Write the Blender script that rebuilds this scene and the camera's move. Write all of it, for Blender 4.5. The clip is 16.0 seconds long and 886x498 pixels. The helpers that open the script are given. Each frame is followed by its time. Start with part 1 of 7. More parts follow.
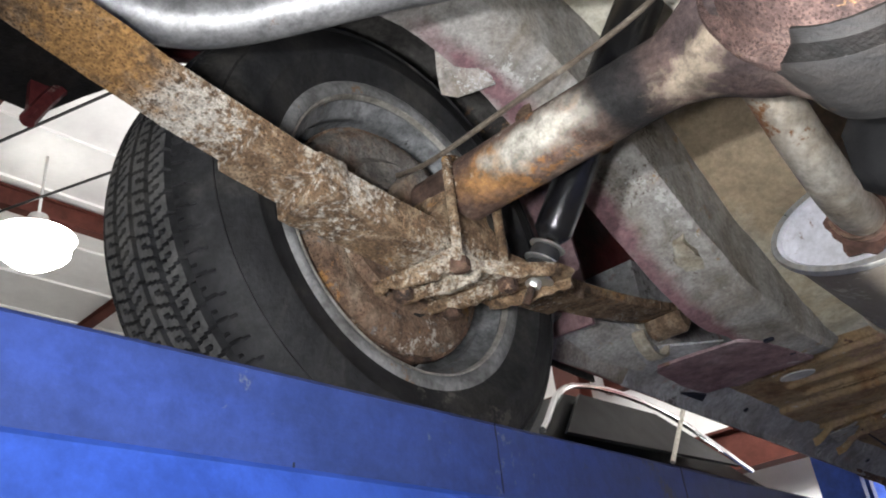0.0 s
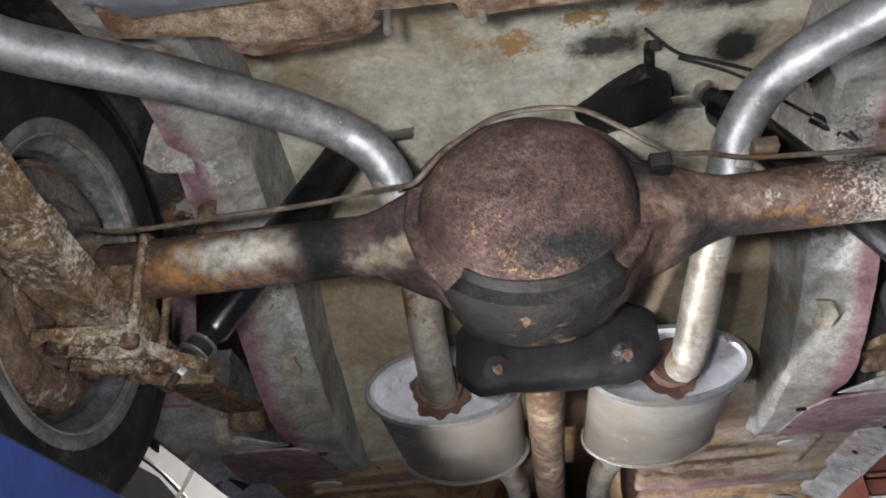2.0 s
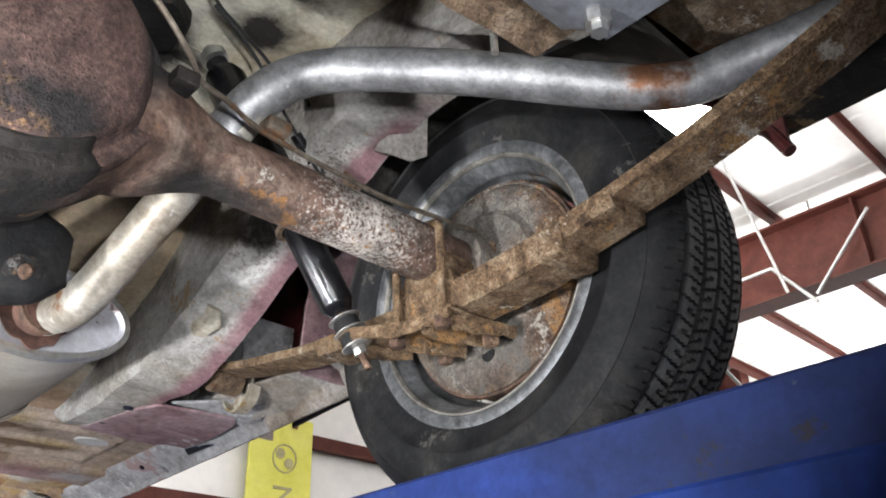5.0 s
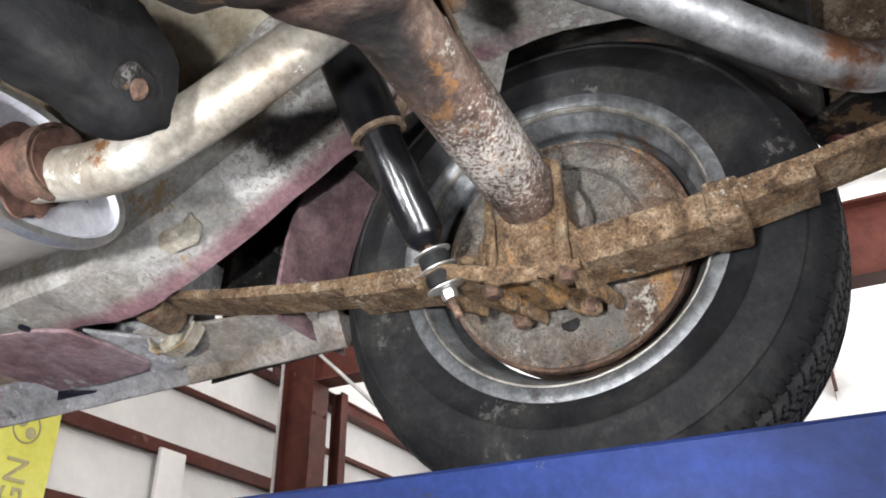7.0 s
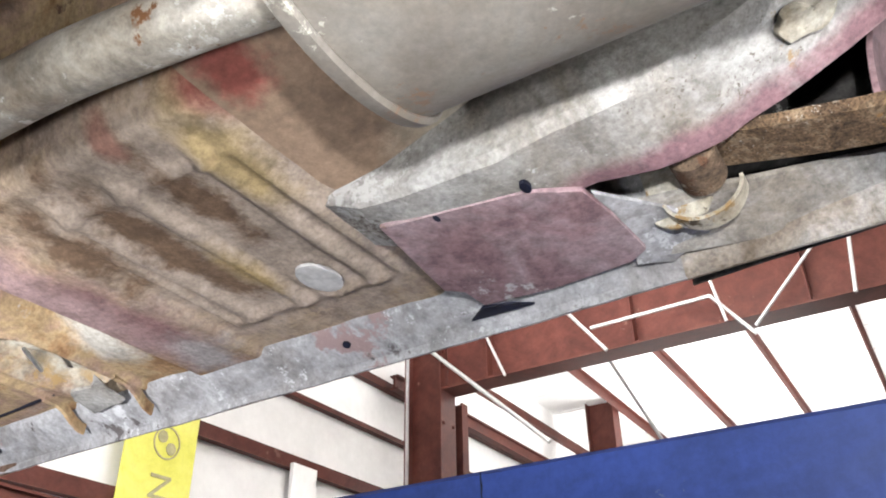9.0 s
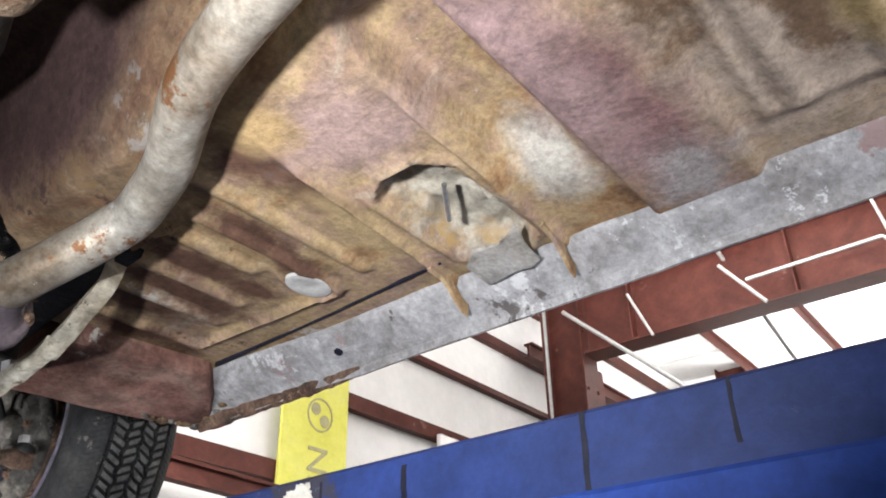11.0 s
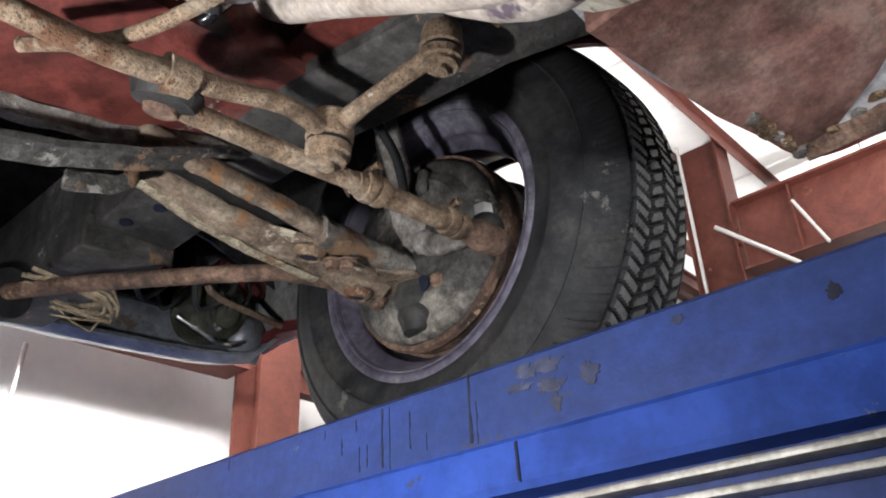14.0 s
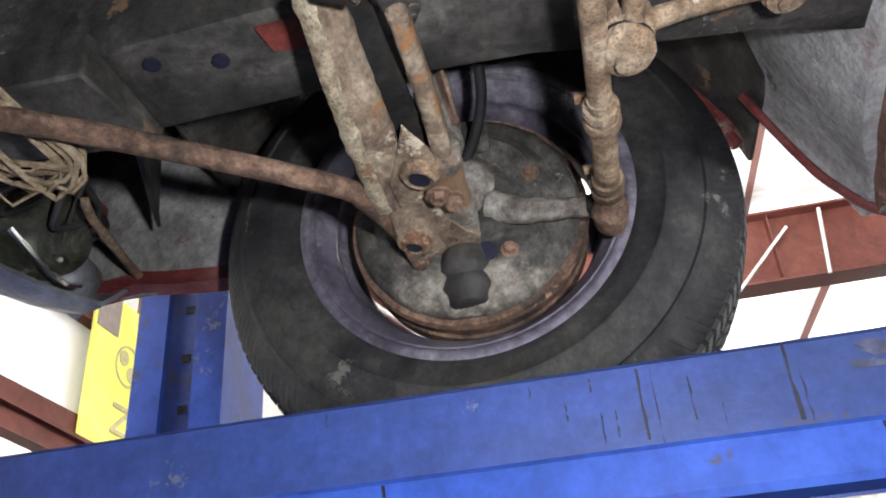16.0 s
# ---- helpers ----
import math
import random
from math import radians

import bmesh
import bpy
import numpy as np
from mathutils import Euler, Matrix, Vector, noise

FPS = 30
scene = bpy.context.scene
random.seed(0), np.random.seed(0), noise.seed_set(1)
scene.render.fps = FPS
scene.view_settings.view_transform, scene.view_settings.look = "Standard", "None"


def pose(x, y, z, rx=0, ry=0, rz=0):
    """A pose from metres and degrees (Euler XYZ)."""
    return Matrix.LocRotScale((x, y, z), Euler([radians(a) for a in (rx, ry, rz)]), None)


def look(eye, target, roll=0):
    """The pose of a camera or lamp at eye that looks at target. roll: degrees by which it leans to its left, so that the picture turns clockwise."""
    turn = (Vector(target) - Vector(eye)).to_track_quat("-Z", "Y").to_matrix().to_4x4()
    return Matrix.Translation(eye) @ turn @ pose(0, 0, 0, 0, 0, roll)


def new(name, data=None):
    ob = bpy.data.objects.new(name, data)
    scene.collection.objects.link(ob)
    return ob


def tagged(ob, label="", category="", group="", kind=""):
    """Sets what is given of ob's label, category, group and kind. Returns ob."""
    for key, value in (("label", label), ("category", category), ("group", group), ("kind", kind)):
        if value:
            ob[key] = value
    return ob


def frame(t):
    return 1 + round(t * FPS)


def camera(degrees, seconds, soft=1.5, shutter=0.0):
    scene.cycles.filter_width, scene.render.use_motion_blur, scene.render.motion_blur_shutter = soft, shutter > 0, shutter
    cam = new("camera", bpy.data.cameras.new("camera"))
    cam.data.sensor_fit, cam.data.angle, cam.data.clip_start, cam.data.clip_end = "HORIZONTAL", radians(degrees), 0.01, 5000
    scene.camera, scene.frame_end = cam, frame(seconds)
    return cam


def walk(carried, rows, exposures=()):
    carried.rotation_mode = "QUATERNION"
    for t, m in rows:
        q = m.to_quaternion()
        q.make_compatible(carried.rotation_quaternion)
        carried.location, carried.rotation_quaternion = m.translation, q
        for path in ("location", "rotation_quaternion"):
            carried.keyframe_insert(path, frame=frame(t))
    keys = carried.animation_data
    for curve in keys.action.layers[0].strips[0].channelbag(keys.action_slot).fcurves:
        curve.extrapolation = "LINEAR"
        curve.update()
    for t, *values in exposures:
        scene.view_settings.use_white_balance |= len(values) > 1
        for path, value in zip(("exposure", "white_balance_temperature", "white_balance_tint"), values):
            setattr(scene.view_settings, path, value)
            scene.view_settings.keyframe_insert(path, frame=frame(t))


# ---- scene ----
cam = camera(56.45, 16.0, soft=1.9)
PATH = [
    (0.0, -0.014, -0.635, 1.545, 119.12, 6.03, 43.16),
    (0.5, -0.050, -0.724, 1.551, 120.03, 5.36, 33.75),
    (1.0, -0.070, -0.797, 1.546, 121.21, 5.74, 24.63),
    (1.5, -0.068, -0.827, 1.554, 120.78, 4.68, 14.62),
    (2.0, -0.065, -0.844, 1.551, 120.15, 3.37, 6.75),
    (2.5, -0.052, -0.857, 1.539, 119.67, 2.23, 0.35),
    (3.0, -0.037, -0.859, 1.538, 119.88, 1.51, -6.00),
    (3.5, -0.026, -0.850, 1.531, 120.43, 1.43, -13.91),
    (4.0, -0.043, -0.796, 1.530, 120.64, 2.26, -23.35),
    (4.5, -0.083, -0.734, 1.537, 120.23, 3.18, -33.21),
    (4.7, -0.108, -0.710, 1.541, 119.74, 2.64, -37.83),
    (6.8, -0.235, -0.320, 1.555, 118.98, 0.29, -63.37),
    (7.0, -0.226, -0.256, 1.564, 119.20, 0.43, -63.47),
    (7.5, -0.223, -0.085, 1.571, 119.90, 0.74, -63.94),
    (8.0, -0.243, 0.105, 1.563, 120.46, 1.37, -64.30),
    (8.5, -0.203, 0.280, 1.556, 120.50, 1.13, -61.17),
    (9.0, -0.155, 0.459, 1.563, 120.73, 0.68, -58.30),
    (9.2, -0.144, 0.530, 1.561, 120.82, 0.59, -57.35),
    (11.3, -0.137, 1.207, 1.535, 119.71, 1.06, -51.13),
    (11.5, -0.120, 1.283, 1.537, 119.63, 1.16, -50.37),
    (12.0, -0.085, 1.463, 1.538, 119.22, 1.30, -47.63),
    (12.5, -0.081, 1.631, 1.537, 118.86, 2.01, -47.04),
    (13.0, -0.088, 1.794, 1.537, 118.71, 2.37, -46.23),
    (13.5, -0.100, 1.936, 1.520, 117.93, 2.39, -45.48),
    (14.0, -0.079, 2.131, 1.520, 117.75, 2.51, -47.07),
    (14.5, -0.071, 2.272, 1.521, 118.27, 2.64, -52.72),
    (15.0, -0.097, 2.410, 1.530, 119.22, 2.29, -61.18),
    (15.5, -0.151, 2.569, 1.532, 119.56, 3.84, -69.99),
    (16.0, -0.166, 2.699, 1.525, 120.14, 4.22, -77.74),
]
walk(cam, [(t, pose(x, y, z, rx, ry, rz)) for t, x, y, z, rx, ry, rz in PATH],
     exposures=[(0.0, 0.7), (1.0, 0.15), (2.0, -0.25), (3.0, -0.35), (3.5, -0.3), (4.5, -0.15), (7.0, 0.0), (8.5, 0.45), (9.2, 0.6), (10.4, 0.5), (11.5, 0.3), (12.2, 0.3), (13.0, 0.2), (14.0, 0.5), (14.5, 0.6), (15.0, 0.75), (15.5, 0.85), (16.0, 0.9)])

# ---- world, lamps and exposure ----
RZ = 1.75            # top of the lift's runways
world = bpy.data.worlds.new("world")
scene.world = world
world.use_nodes = True
world.node_tree.nodes["Background"].inputs[0].default_value = (0.9, 0.95, 1.0, 1)
world.node_tree.nodes["Background"].inputs[1].default_value = 0.1


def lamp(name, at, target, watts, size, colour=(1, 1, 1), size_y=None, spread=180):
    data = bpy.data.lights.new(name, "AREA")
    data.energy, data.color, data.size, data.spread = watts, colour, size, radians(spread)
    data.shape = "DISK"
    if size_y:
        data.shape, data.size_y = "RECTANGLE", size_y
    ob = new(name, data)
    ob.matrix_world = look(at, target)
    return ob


# under the car between the runways: cool white stand-ins for the camera's own light
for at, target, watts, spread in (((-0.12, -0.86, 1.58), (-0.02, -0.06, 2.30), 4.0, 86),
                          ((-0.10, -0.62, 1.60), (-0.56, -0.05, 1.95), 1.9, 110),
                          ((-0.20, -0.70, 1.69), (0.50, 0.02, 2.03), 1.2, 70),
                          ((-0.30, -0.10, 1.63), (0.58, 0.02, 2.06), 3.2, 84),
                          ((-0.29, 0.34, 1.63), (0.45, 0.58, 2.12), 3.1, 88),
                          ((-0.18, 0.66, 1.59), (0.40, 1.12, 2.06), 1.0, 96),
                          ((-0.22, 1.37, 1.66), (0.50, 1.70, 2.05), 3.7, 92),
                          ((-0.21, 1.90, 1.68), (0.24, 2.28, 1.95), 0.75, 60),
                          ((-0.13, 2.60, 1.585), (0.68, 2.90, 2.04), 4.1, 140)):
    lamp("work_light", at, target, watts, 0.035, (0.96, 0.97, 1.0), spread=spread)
# stand-ins for the hall's own light: added strips under the roof, shining down and up on the white sheets
for x in (-4.6, 1.1, 4.9, 8.6, 11.6):
    for y in (-2.2, 2.6):
        lamp("strip_light", (x, y, 5.1), (x, y + 0.001, 0), 18, 0.4, (1.0, 0.98, 0.97), 2.7)
        # unseen extra strip over the nose, added only to whiten the front wall
        if x == 1.1 and y > 0:
            lamp("strip_light", (x - 0.8, 4.05, 3.35), (x - 0.9, 5.4, 2.1), 150, 2.7, (1.0, 0.98, 0.97), 0.3)
        # unseen uplight, added to whiten the roof sheets
        lamp("strip_uplight", (x, y, 4.1), (x, y + 0.001, 9), 115 if x > 0 else 26, 0.4, (1.0, 0.98, 0.97), 2.7)


# ---- materials ----
def material(name, colours, scale=8.0, rough=0.7, metal=0.0, bump=0.3, grain=90.0, speck=None, detail=6.0, vary=0.25, streak=None, low=0.35, high=0.65, zones=(), mottle=0.35, pits=None):
    """Base colours mixed by large noise, mottling and a fine grain that shift value, gloss and relief, specks of other colours,
    pits (scale, size, darkness) eaten into rust, and zones: stains with a place and a ragged outline of their own (centre, radii, colour, raggedness, noise scale)."""
    m = bpy.data.materials.new(name)
    m.use_nodes = True
    nt = m.node_tree
    N, L = nt.nodes, nt.links
    bsdf = N["Principled BSDF"]
    co = N.new("ShaderNodeTexCoord")
    mapping = N.new("ShaderNodeMapping")
    L.new(co.outputs["Object"], mapping.inputs["Vector"])
    if streak:
        mapping.inputs["Scale"].default_value = streak
    big = N.new("ShaderNodeTexNoise")
    big.inputs["Scale"].default_value, big.inputs["Detail"].default_value, big.inputs["Roughness"].default_value = scale, 9.0, 0.68
    big.inputs["Distortion"].default_value = 0.6
    L.new(mapping.outputs["Vector"], big.inputs["Vector"])
    ramp = N.new("ShaderNodeValToRGB")
    L.new(big.outputs["Fac"], ramp.inputs["Fac"])
    el = ramp.color_ramp.elements
    while len(el) < len(colours):
        el.new(0.5)
    for i, c in enumerate(colours):
        el[i].position = low + (high - low) * i / max(1, len(colours) - 1)
        el[i].color = (*c, 1)
    fine = N.new("ShaderNodeTexNoise")
    fine.inputs["Scale"].default_value, fine.inputs["Detail"].default_value, fine.inputs["Roughness"].default_value = grain, 4.0, 0.7
    L.new(co.outputs["Object"], fine.inputs["Vector"])
    val = N.new("ShaderNodeMapRange")
    val.inputs["From Min"].default_value, val.inputs["From Max"].default_value = 0.3, 0.7
    val.inputs["To Min"].default_value, val.inputs["To Max"].default_value = 1 - vary * 0.85, 1 + vary * 0.85
    L.new(fine.outputs["Fac"], val.inputs["Value"])
    mid = N.new("ShaderNodeTexNoise")
    mid.inputs["Scale"].default_value, mid.inputs["Detail"].default_value, mid.inputs["Roughness"].default_value = (scale * grain) ** 0.5, 8.0, 0.75
    L.new(co.outputs["Object"], mid.inputs["Vector"])
    mval = N.new("ShaderNodeMapRange")
    mval.inputs["From Min"].default_value, mval.inputs["From Max"].default_value = 0.38, 0.58
    mval.inputs["To Min"].default_value, mval.inputs["To Max"].default_value = 1 - mottle, 1 + mottle * 0.3
    L.new(mid.outputs["Fac"], mval.inputs["Value"])
    both = N.new("ShaderNodeMath")
    both.operation = "MULTIPLY"
    L.new(val.outputs["Result"], both.inputs[0])
    L.new(mval.outputs["Result"], both.inputs[1])
    mul = N.new("ShaderNodeVectorMath")
    mul.operation = "SCALE"
    L.new(ramp.outputs["Color"], mul.inputs[0])
    L.new(both.outputs["Value"], mul.inputs["Scale"])
    col = mul.outputs["Vector"]
    for n_speck, (colour, sscale, edge, where) in enumerate(speck if isinstance(speck, list) else [speck] if speck else []):
        sp = N.new("ShaderNodeTexNoise")
        sp.inputs["Scale"].default_value, sp.inputs["Detail"].default_value, sp.inputs["Roughness"].default_value = sscale, 5.0, 0.75
        shift = N.new("ShaderNodeVectorMath")
        shift.inputs[1].default_value = (3.7 * n_speck, 1.3 * n_speck, 5.1 * n_speck)
        L.new(co.outputs["Object"], shift.inputs[0])
        L.new(shift.outputs["Vector"], sp.inputs["Vector"])
        patch = N.new("ShaderNodeTexNoise")
        patch.inputs["Scale"].default_value = where
        L.new(shift.outputs["Vector"], patch.inputs["Vector"])
        add = N.new("ShaderNodeMath")
        add.operation = "ADD"
        L.new(sp.outputs["Fac"], add.inputs[0])
        L.new(patch.outputs["Fac"], add.inputs[1])
        th = N.new("ShaderNodeMapRange")
        th.inputs["From Min"].default_value, th.inputs["From Max"].default_value = edge, edge + 0.06
        L.new(add.outputs["Value"], th.inputs["Value"])
        mix = N.new("ShaderNodeMix")
        mix.data_type = "RGBA"
        L.new(th.outputs["Result"], mix.inputs["Factor"])
        L.new(col, mix.inputs[6])
        mix.inputs[7].default_value = (*colour, 1)
        col = mix.outputs[2]
    for centre, radii, colour, ragged, zscale in zones:
        off = N.new("ShaderNodeVectorMath")
        off.operation = "SUBTRACT"
        L.new(co.outputs["Object"], off.inputs[0])
        off.inputs[1].default_value = centre
        scl = N.new("ShaderNodeVectorMath")
        scl.operation = "DIVIDE"
        L.new(off.outputs["Vector"], scl.inputs[0])
        scl.inputs[1].default_value = radii
        length = N.new("ShaderNodeVectorMath")
        length.operation = "LENGTH"
        L.new(scl.outputs["Vector"], length.inputs[0])
        zn = N.new("ShaderNodeTexNoise")
        zn.inputs["Scale"].default_value, zn.inputs["Detail"].default_value, zn.inputs["Roughness"].default_value = zscale, 6.0, 0.7
        L.new(co.outputs["Object"], zn.inputs["Vector"])
        mad = N.new("ShaderNodeMath")
        mad.operation = "MULTIPLY_ADD"
        L.new(zn.outputs["Fac"], mad.inputs[0])
        mad.inputs[1].default_value = ragged
        L.new(length.outputs["Value"], mad.inputs[2])
        zr = N.new("ShaderNodeMapRange")
        zr.inputs["From Min"].default_value, zr.inputs["From Max"].default_value = 1.1 + ragged * 0.5, 0.45 + ragged * 0.5
        L.new(mad.outputs["Value"], zr.inputs["Value"])
        zc = N.new("ShaderNodeVectorMath")
        zc.operation = "SCALE"
        zc.inputs[0].default_value = colour
        L.new(both.outputs["Value"], zc.inputs["Scale"])
        mix = N.new("ShaderNodeMix")
        mix.data_type = "RGBA"
        L.new(zr.outputs["Result"], mix.inputs["Factor"])
        L.new(col, mix.inputs[6])
        L.new(zc.outputs["Vector"], mix.inputs[7])
        col = mix.outputs[2]
    if pits:
        vor = N.new("ShaderNodeTexVoronoi")
        vor.inputs["Scale"].default_value = pits[0]
        warp = N.new("ShaderNodeVectorMath")
        warp.operation = "MULTIPLY_ADD"
        L.new(mid.outputs["Color"], warp.inputs[0])
        warp.inputs[1].default_value = (1.6 / pits[0],) * 3
        L.new(co.outputs["Object"], warp.inputs[2])
        L.new(warp.outputs["Vector"], vor.inputs["Vector"])
        psize = N.new("ShaderNodeMath")
        psize.operation = "MULTIPLY_ADD"
        L.new(mid.outputs["Fac"], psize.inputs[0])
        psize.inputs[1].default_value = -1.1
        L.new(vor.outputs["Distance"], psize.inputs[2])
        pr = N.new("ShaderNodeMapRange")
        pr.inputs["From Min"].default_value, pr.inputs["From Max"].default_value = pits[1] - 0.55, pits[1] - 0.37
        pr.inputs["To Min"].default_value = 1 - pits[2]
        L.new(psize.outputs["Value"], pr.inputs["Value"])
        psc = N.new("ShaderNodeVectorMath")
        psc.operation = "SCALE"
        L.new(col, psc.inputs[0])
        L.new(pr.outputs["Result"], psc.inputs["Scale"])
        col = psc.outputs["Vector"]
    L.new(col, bsdf.inputs["Base Color"])
    rr = N.new("ShaderNodeMapRange")
    rr.inputs["To Min"].default_value, rr.inputs["To Max"].default_value = max(0.05, rough - 0.14), min(1.0, rough + 0.14)
    L.new(big.outputs["Fac"], rr.inputs["Value"])
    L.new(rr.outputs["Result"], bsdf.inputs["Roughness"])
    bsdf.inputs["Metallic"].default_value = metal
    bsdf.inputs["Specular IOR Level"].default_value = 0.5 if rough < 0.5 else 0.22
    if bump:
        b = N.new("ShaderNodeBump")
        b.inputs["Strength"].default_value, b.inputs["Distance"].default_value = bump, 0.003
        L.new(fine.outputs["Fac"], b.inputs["Height"])
        b2 = N.new("ShaderNodeBump")
        b2.inputs["Strength"].default_value, b2.inputs["Distance"].default_value = bump * 0.7, 0.012
        L.new(big.outputs["Fac"], b2.inputs["Height"])
        L.new(b.outputs["Normal"], b2.inputs["Normal"])
        last = b2
        if pits:
            last = N.new("ShaderNodeBump")
            last.inputs["Strength"].default_value, last.inputs["Distance"].default_value = min(1.0, bump), 0.6 / pits[0]
            L.new(pr.outputs["Result"], last.inputs["Height"])
            L.new(b2.outputs["Normal"], last.inputs["Normal"])
        L.new(last.outputs["Normal"], bsdf.inputs["Normal"])
    return m


def glow(name, colour, strength):
    m = bpy.data.materials.new(name)
    m.use_nodes = True
    b = m.node_tree.nodes["Principled BSDF"]
    b.inputs["Base Color"].default_value = (*colour, 1)
    b.inputs["Emission Color"].default_value = (*colour, 1)
    b.inputs["Emission Strength"].default_value = strength
    return m


M = {}
M["rust_scale"] = material("rust_scale", [(.06, .038, .023), (.175, .112, .064), (.29, .215, .142)], 34, .9, 0, .9, 260, [((.42, .37, .30), 20, 1.21, 14), ((.46, .42, .36), 150, 1.18, 6), ((.26, .145, .06), 60, 1.17, 8)], vary=.45, mottle=.45, pits=(300, .19, .5), zones=[((-.532, -.345, 2.012), (.06, .055, .03), (.46, .42, .36), 5.0, 120), ((-.532, -.176, 2.0), (.06, .05, .03), (.46, .42, .36), 5.0, 120), ((-.532, -.42, 2.05), (.06, .07, .05), (.30, .165, .06), 3.0, 60), ((-.50, -.02, 1.96), (.06, .06, .03), (.42, .37, .30), 5.0, 140)])
M["rust_dark"] = material("rust_dark", [(.035, .026, .022), (.10, .06, .042), (.165, .108, .078)], 14, .85, 0, .8, 150, ((.26, .17, .11), 50, 1.2, 9), vary=.5, mottle=.5)
M["rust_tan"] = material("rust_tan", [(.07, .046, .031), (.17, .118, .077), (.25, .195, .142)], 16, .85, 0, .8, 160, [((.09, .045, .025), 40, 1.12, 6), ((.36, .32, .26), 50, 1.2, 7)], vary=.4, mottle=.5, pits=(330, .18, .4))
M["cast"] = material("cast", [(.050, .031, .027), (.083, .051, .043), (.122, .083, .071)], 16, .8, 0, .9, 170, [((.23, .135, .062), 120, 1.2, 14), ((.03, .023, .021), 110, 1.18, 12)], vary=.6, mottle=.35, pits=(300, .19, .4), zones=[((.02, -.12, 1.965), (.10, .06, .03), (.016, .014, .014), 1.6, 26), ((.082, -.08, 2.085), (.03, .06, .075), (.016, .014, .014), 1.2, 24)])
M["axle"] = material("axle", [(.052, .032, .024), (.105, .066, .050), (.185, .142, .112)], 12, .8, 0, .7, 120, [((.30, .28, .24), 50, 1.28, 7), ((.22, .11, .042), 30, 1.20, 8), ((.03, .024, .02), 60, 1.22, 9)], vary=.42, low=.38, high=.68, mottle=.5, zones=[((-.44, -.03, 2.04), (.05, .05, .03), (.22, .115, .045), 1.8, 40), ((-.37, -.035, 2.05), (.085, .05, .026), (.34, .32, .275), 2.4, 30), ((-.275, -.02, 2.062), (.052, .12, .10), (.013, .012, .012), .5, 24), ((-.16, -.02, 2.06), (.10, .14, .12), (.058, .042, .040), .8, 24), ((.39, 0, 2.058), (.07, .07, .07), (.34, .31, .28), 6.0, 210), ((-.032, 0, 1.945), (.13, .12, .045), (.012, .011, .011), 1.0, 20), ((.09, -.05, 2.09), (.035, .06, .06), (.018, .016, .015), 1.2, 24), ((.20, 0, 2.012), (.13, .07, .024), (.018, .016, .015), 1.0, 22), ((-.20, -.04, 2.022), (.06, .06, .016), (.22, .18, .135), 3.0, 60)])
# also blackens shaded recesses: rail extension, arm web, sockets, lock slots
M["grease"] = material("grease", [(.006, .006, .006), (.011, .0105, .010), (.020, .017, .015)], 8, .6, 0, .7, 90, [((.12, .075, .04), 34, 1.17, 7), ((.10, .095, .09), 60, 1.24, 9)], vary=.4)
M["drum"] = material("drum", [(.060, .037, .026), (.135, .085, .056), (.215, .163, .118)], 16, .85, 0, .8, 150, [((.11, .10, .09), 44, 1.12, 9), ((.34, .31, .27), 60, 1.18, 8), ((.26, .135, .05), 30, 1.18, 9)], vary=.4, mottle=.45, pits=(260, .17, .45), zones=[((a, .03, 2.13), (.15, .16, .07), (.16, .148, .135), 2.0, 30) for a in (-.6, .6)] + [((.6, .02, 2.02), (.15, .14, .15), (.15, .135, .118), 1.8, 22)])
M["tube"] = material("tube", [(.19, .19, .195), (.28, .28, .285), (.36, .36, .36)], 9, .5, .65, .18, 140, [((.17, .10, .06), 45, 1.24, 8), ((.50, .49, .48), 80, 1.24, 9)], vary=.2, mottle=.35, zones=[((.545, -.335, 2.155), (.05, .05, .04), (.16, .075, .04), 2.8, 34)])
M["tube_old"] = material("tube_old", [(.17, .125, .085), (.32, .285, .235), (.41, .385, .34)], 6, .5, .5, .15, 120, [((.16, .075, .033), 22, 1.17, 9), ((.50, .48, .44), 60, 1.22, 7)], vary=.28, mottle=.3)
M["muffler"] = material("muffler", [(.16, .132, .103), (.22, .197, .168), (.275, .262, .24)], 4, .44, .3, .08, 160, [((.22, .14, .09), 60, 1.25, 6), ((.42, .40, .34), 60, 1.22, 6)], vary=.14, mottle=.12)
M["muffler_end"] = material("muffler_end", [(.50, .50, .54), (.62, .62, .66), (.70, .70, .73)], 6, .45, .4, .12, 120, ((.16, .08, .05), 55, 1.22, 12), vary=.1, mottle=.2)
M["spatter"] = material("spatter", [(.05, .028, .022), (.085, .045, .034), (.12, .065, .05)], 20, .85, 0, .6, 120, vary=.3)
M["black_paint"] = material("black_paint", [(.003, .003, .0035), (.006, .006, .007), (.014, .014, .014)], 14, .22, 0, .10, 160, ((.09, .082, .075), 50, 1.30, 8), vary=.3)
M["black_rubber"] = material("black_rubber", [(.005, .005, .0055), (.010, .010, .0105), (.022, .020, .019)], 10, .75, 0, .35, 130, vary=.35)
M["zinc"] = material("zinc", [(.55, .55, .53), (.68, .68, .66), (.6, .57, .5)], 30, .32, .9, .1, 160, vary=.15, mottle=.12)
M["tyre"] = material("tyre", [(.009, .009, .010), (.016, .016, .017), (.034, .032, .029)], 9, .68, 0, .3, 150, [((.065, .058, .05), 26, 1.24, 5), ((.08, .075, .068), 50, 1.25, 7)], vary=.35, mottle=.45)
# dusty worn tread tops, also lightened where the lamps fall short; grooves stay dark
M["tread"] = material("tread", [(.055, .055, .054), (.078, .077, .075), (.108, .104, .098)], 9, .8, 0, .4, 150, vary=.3)
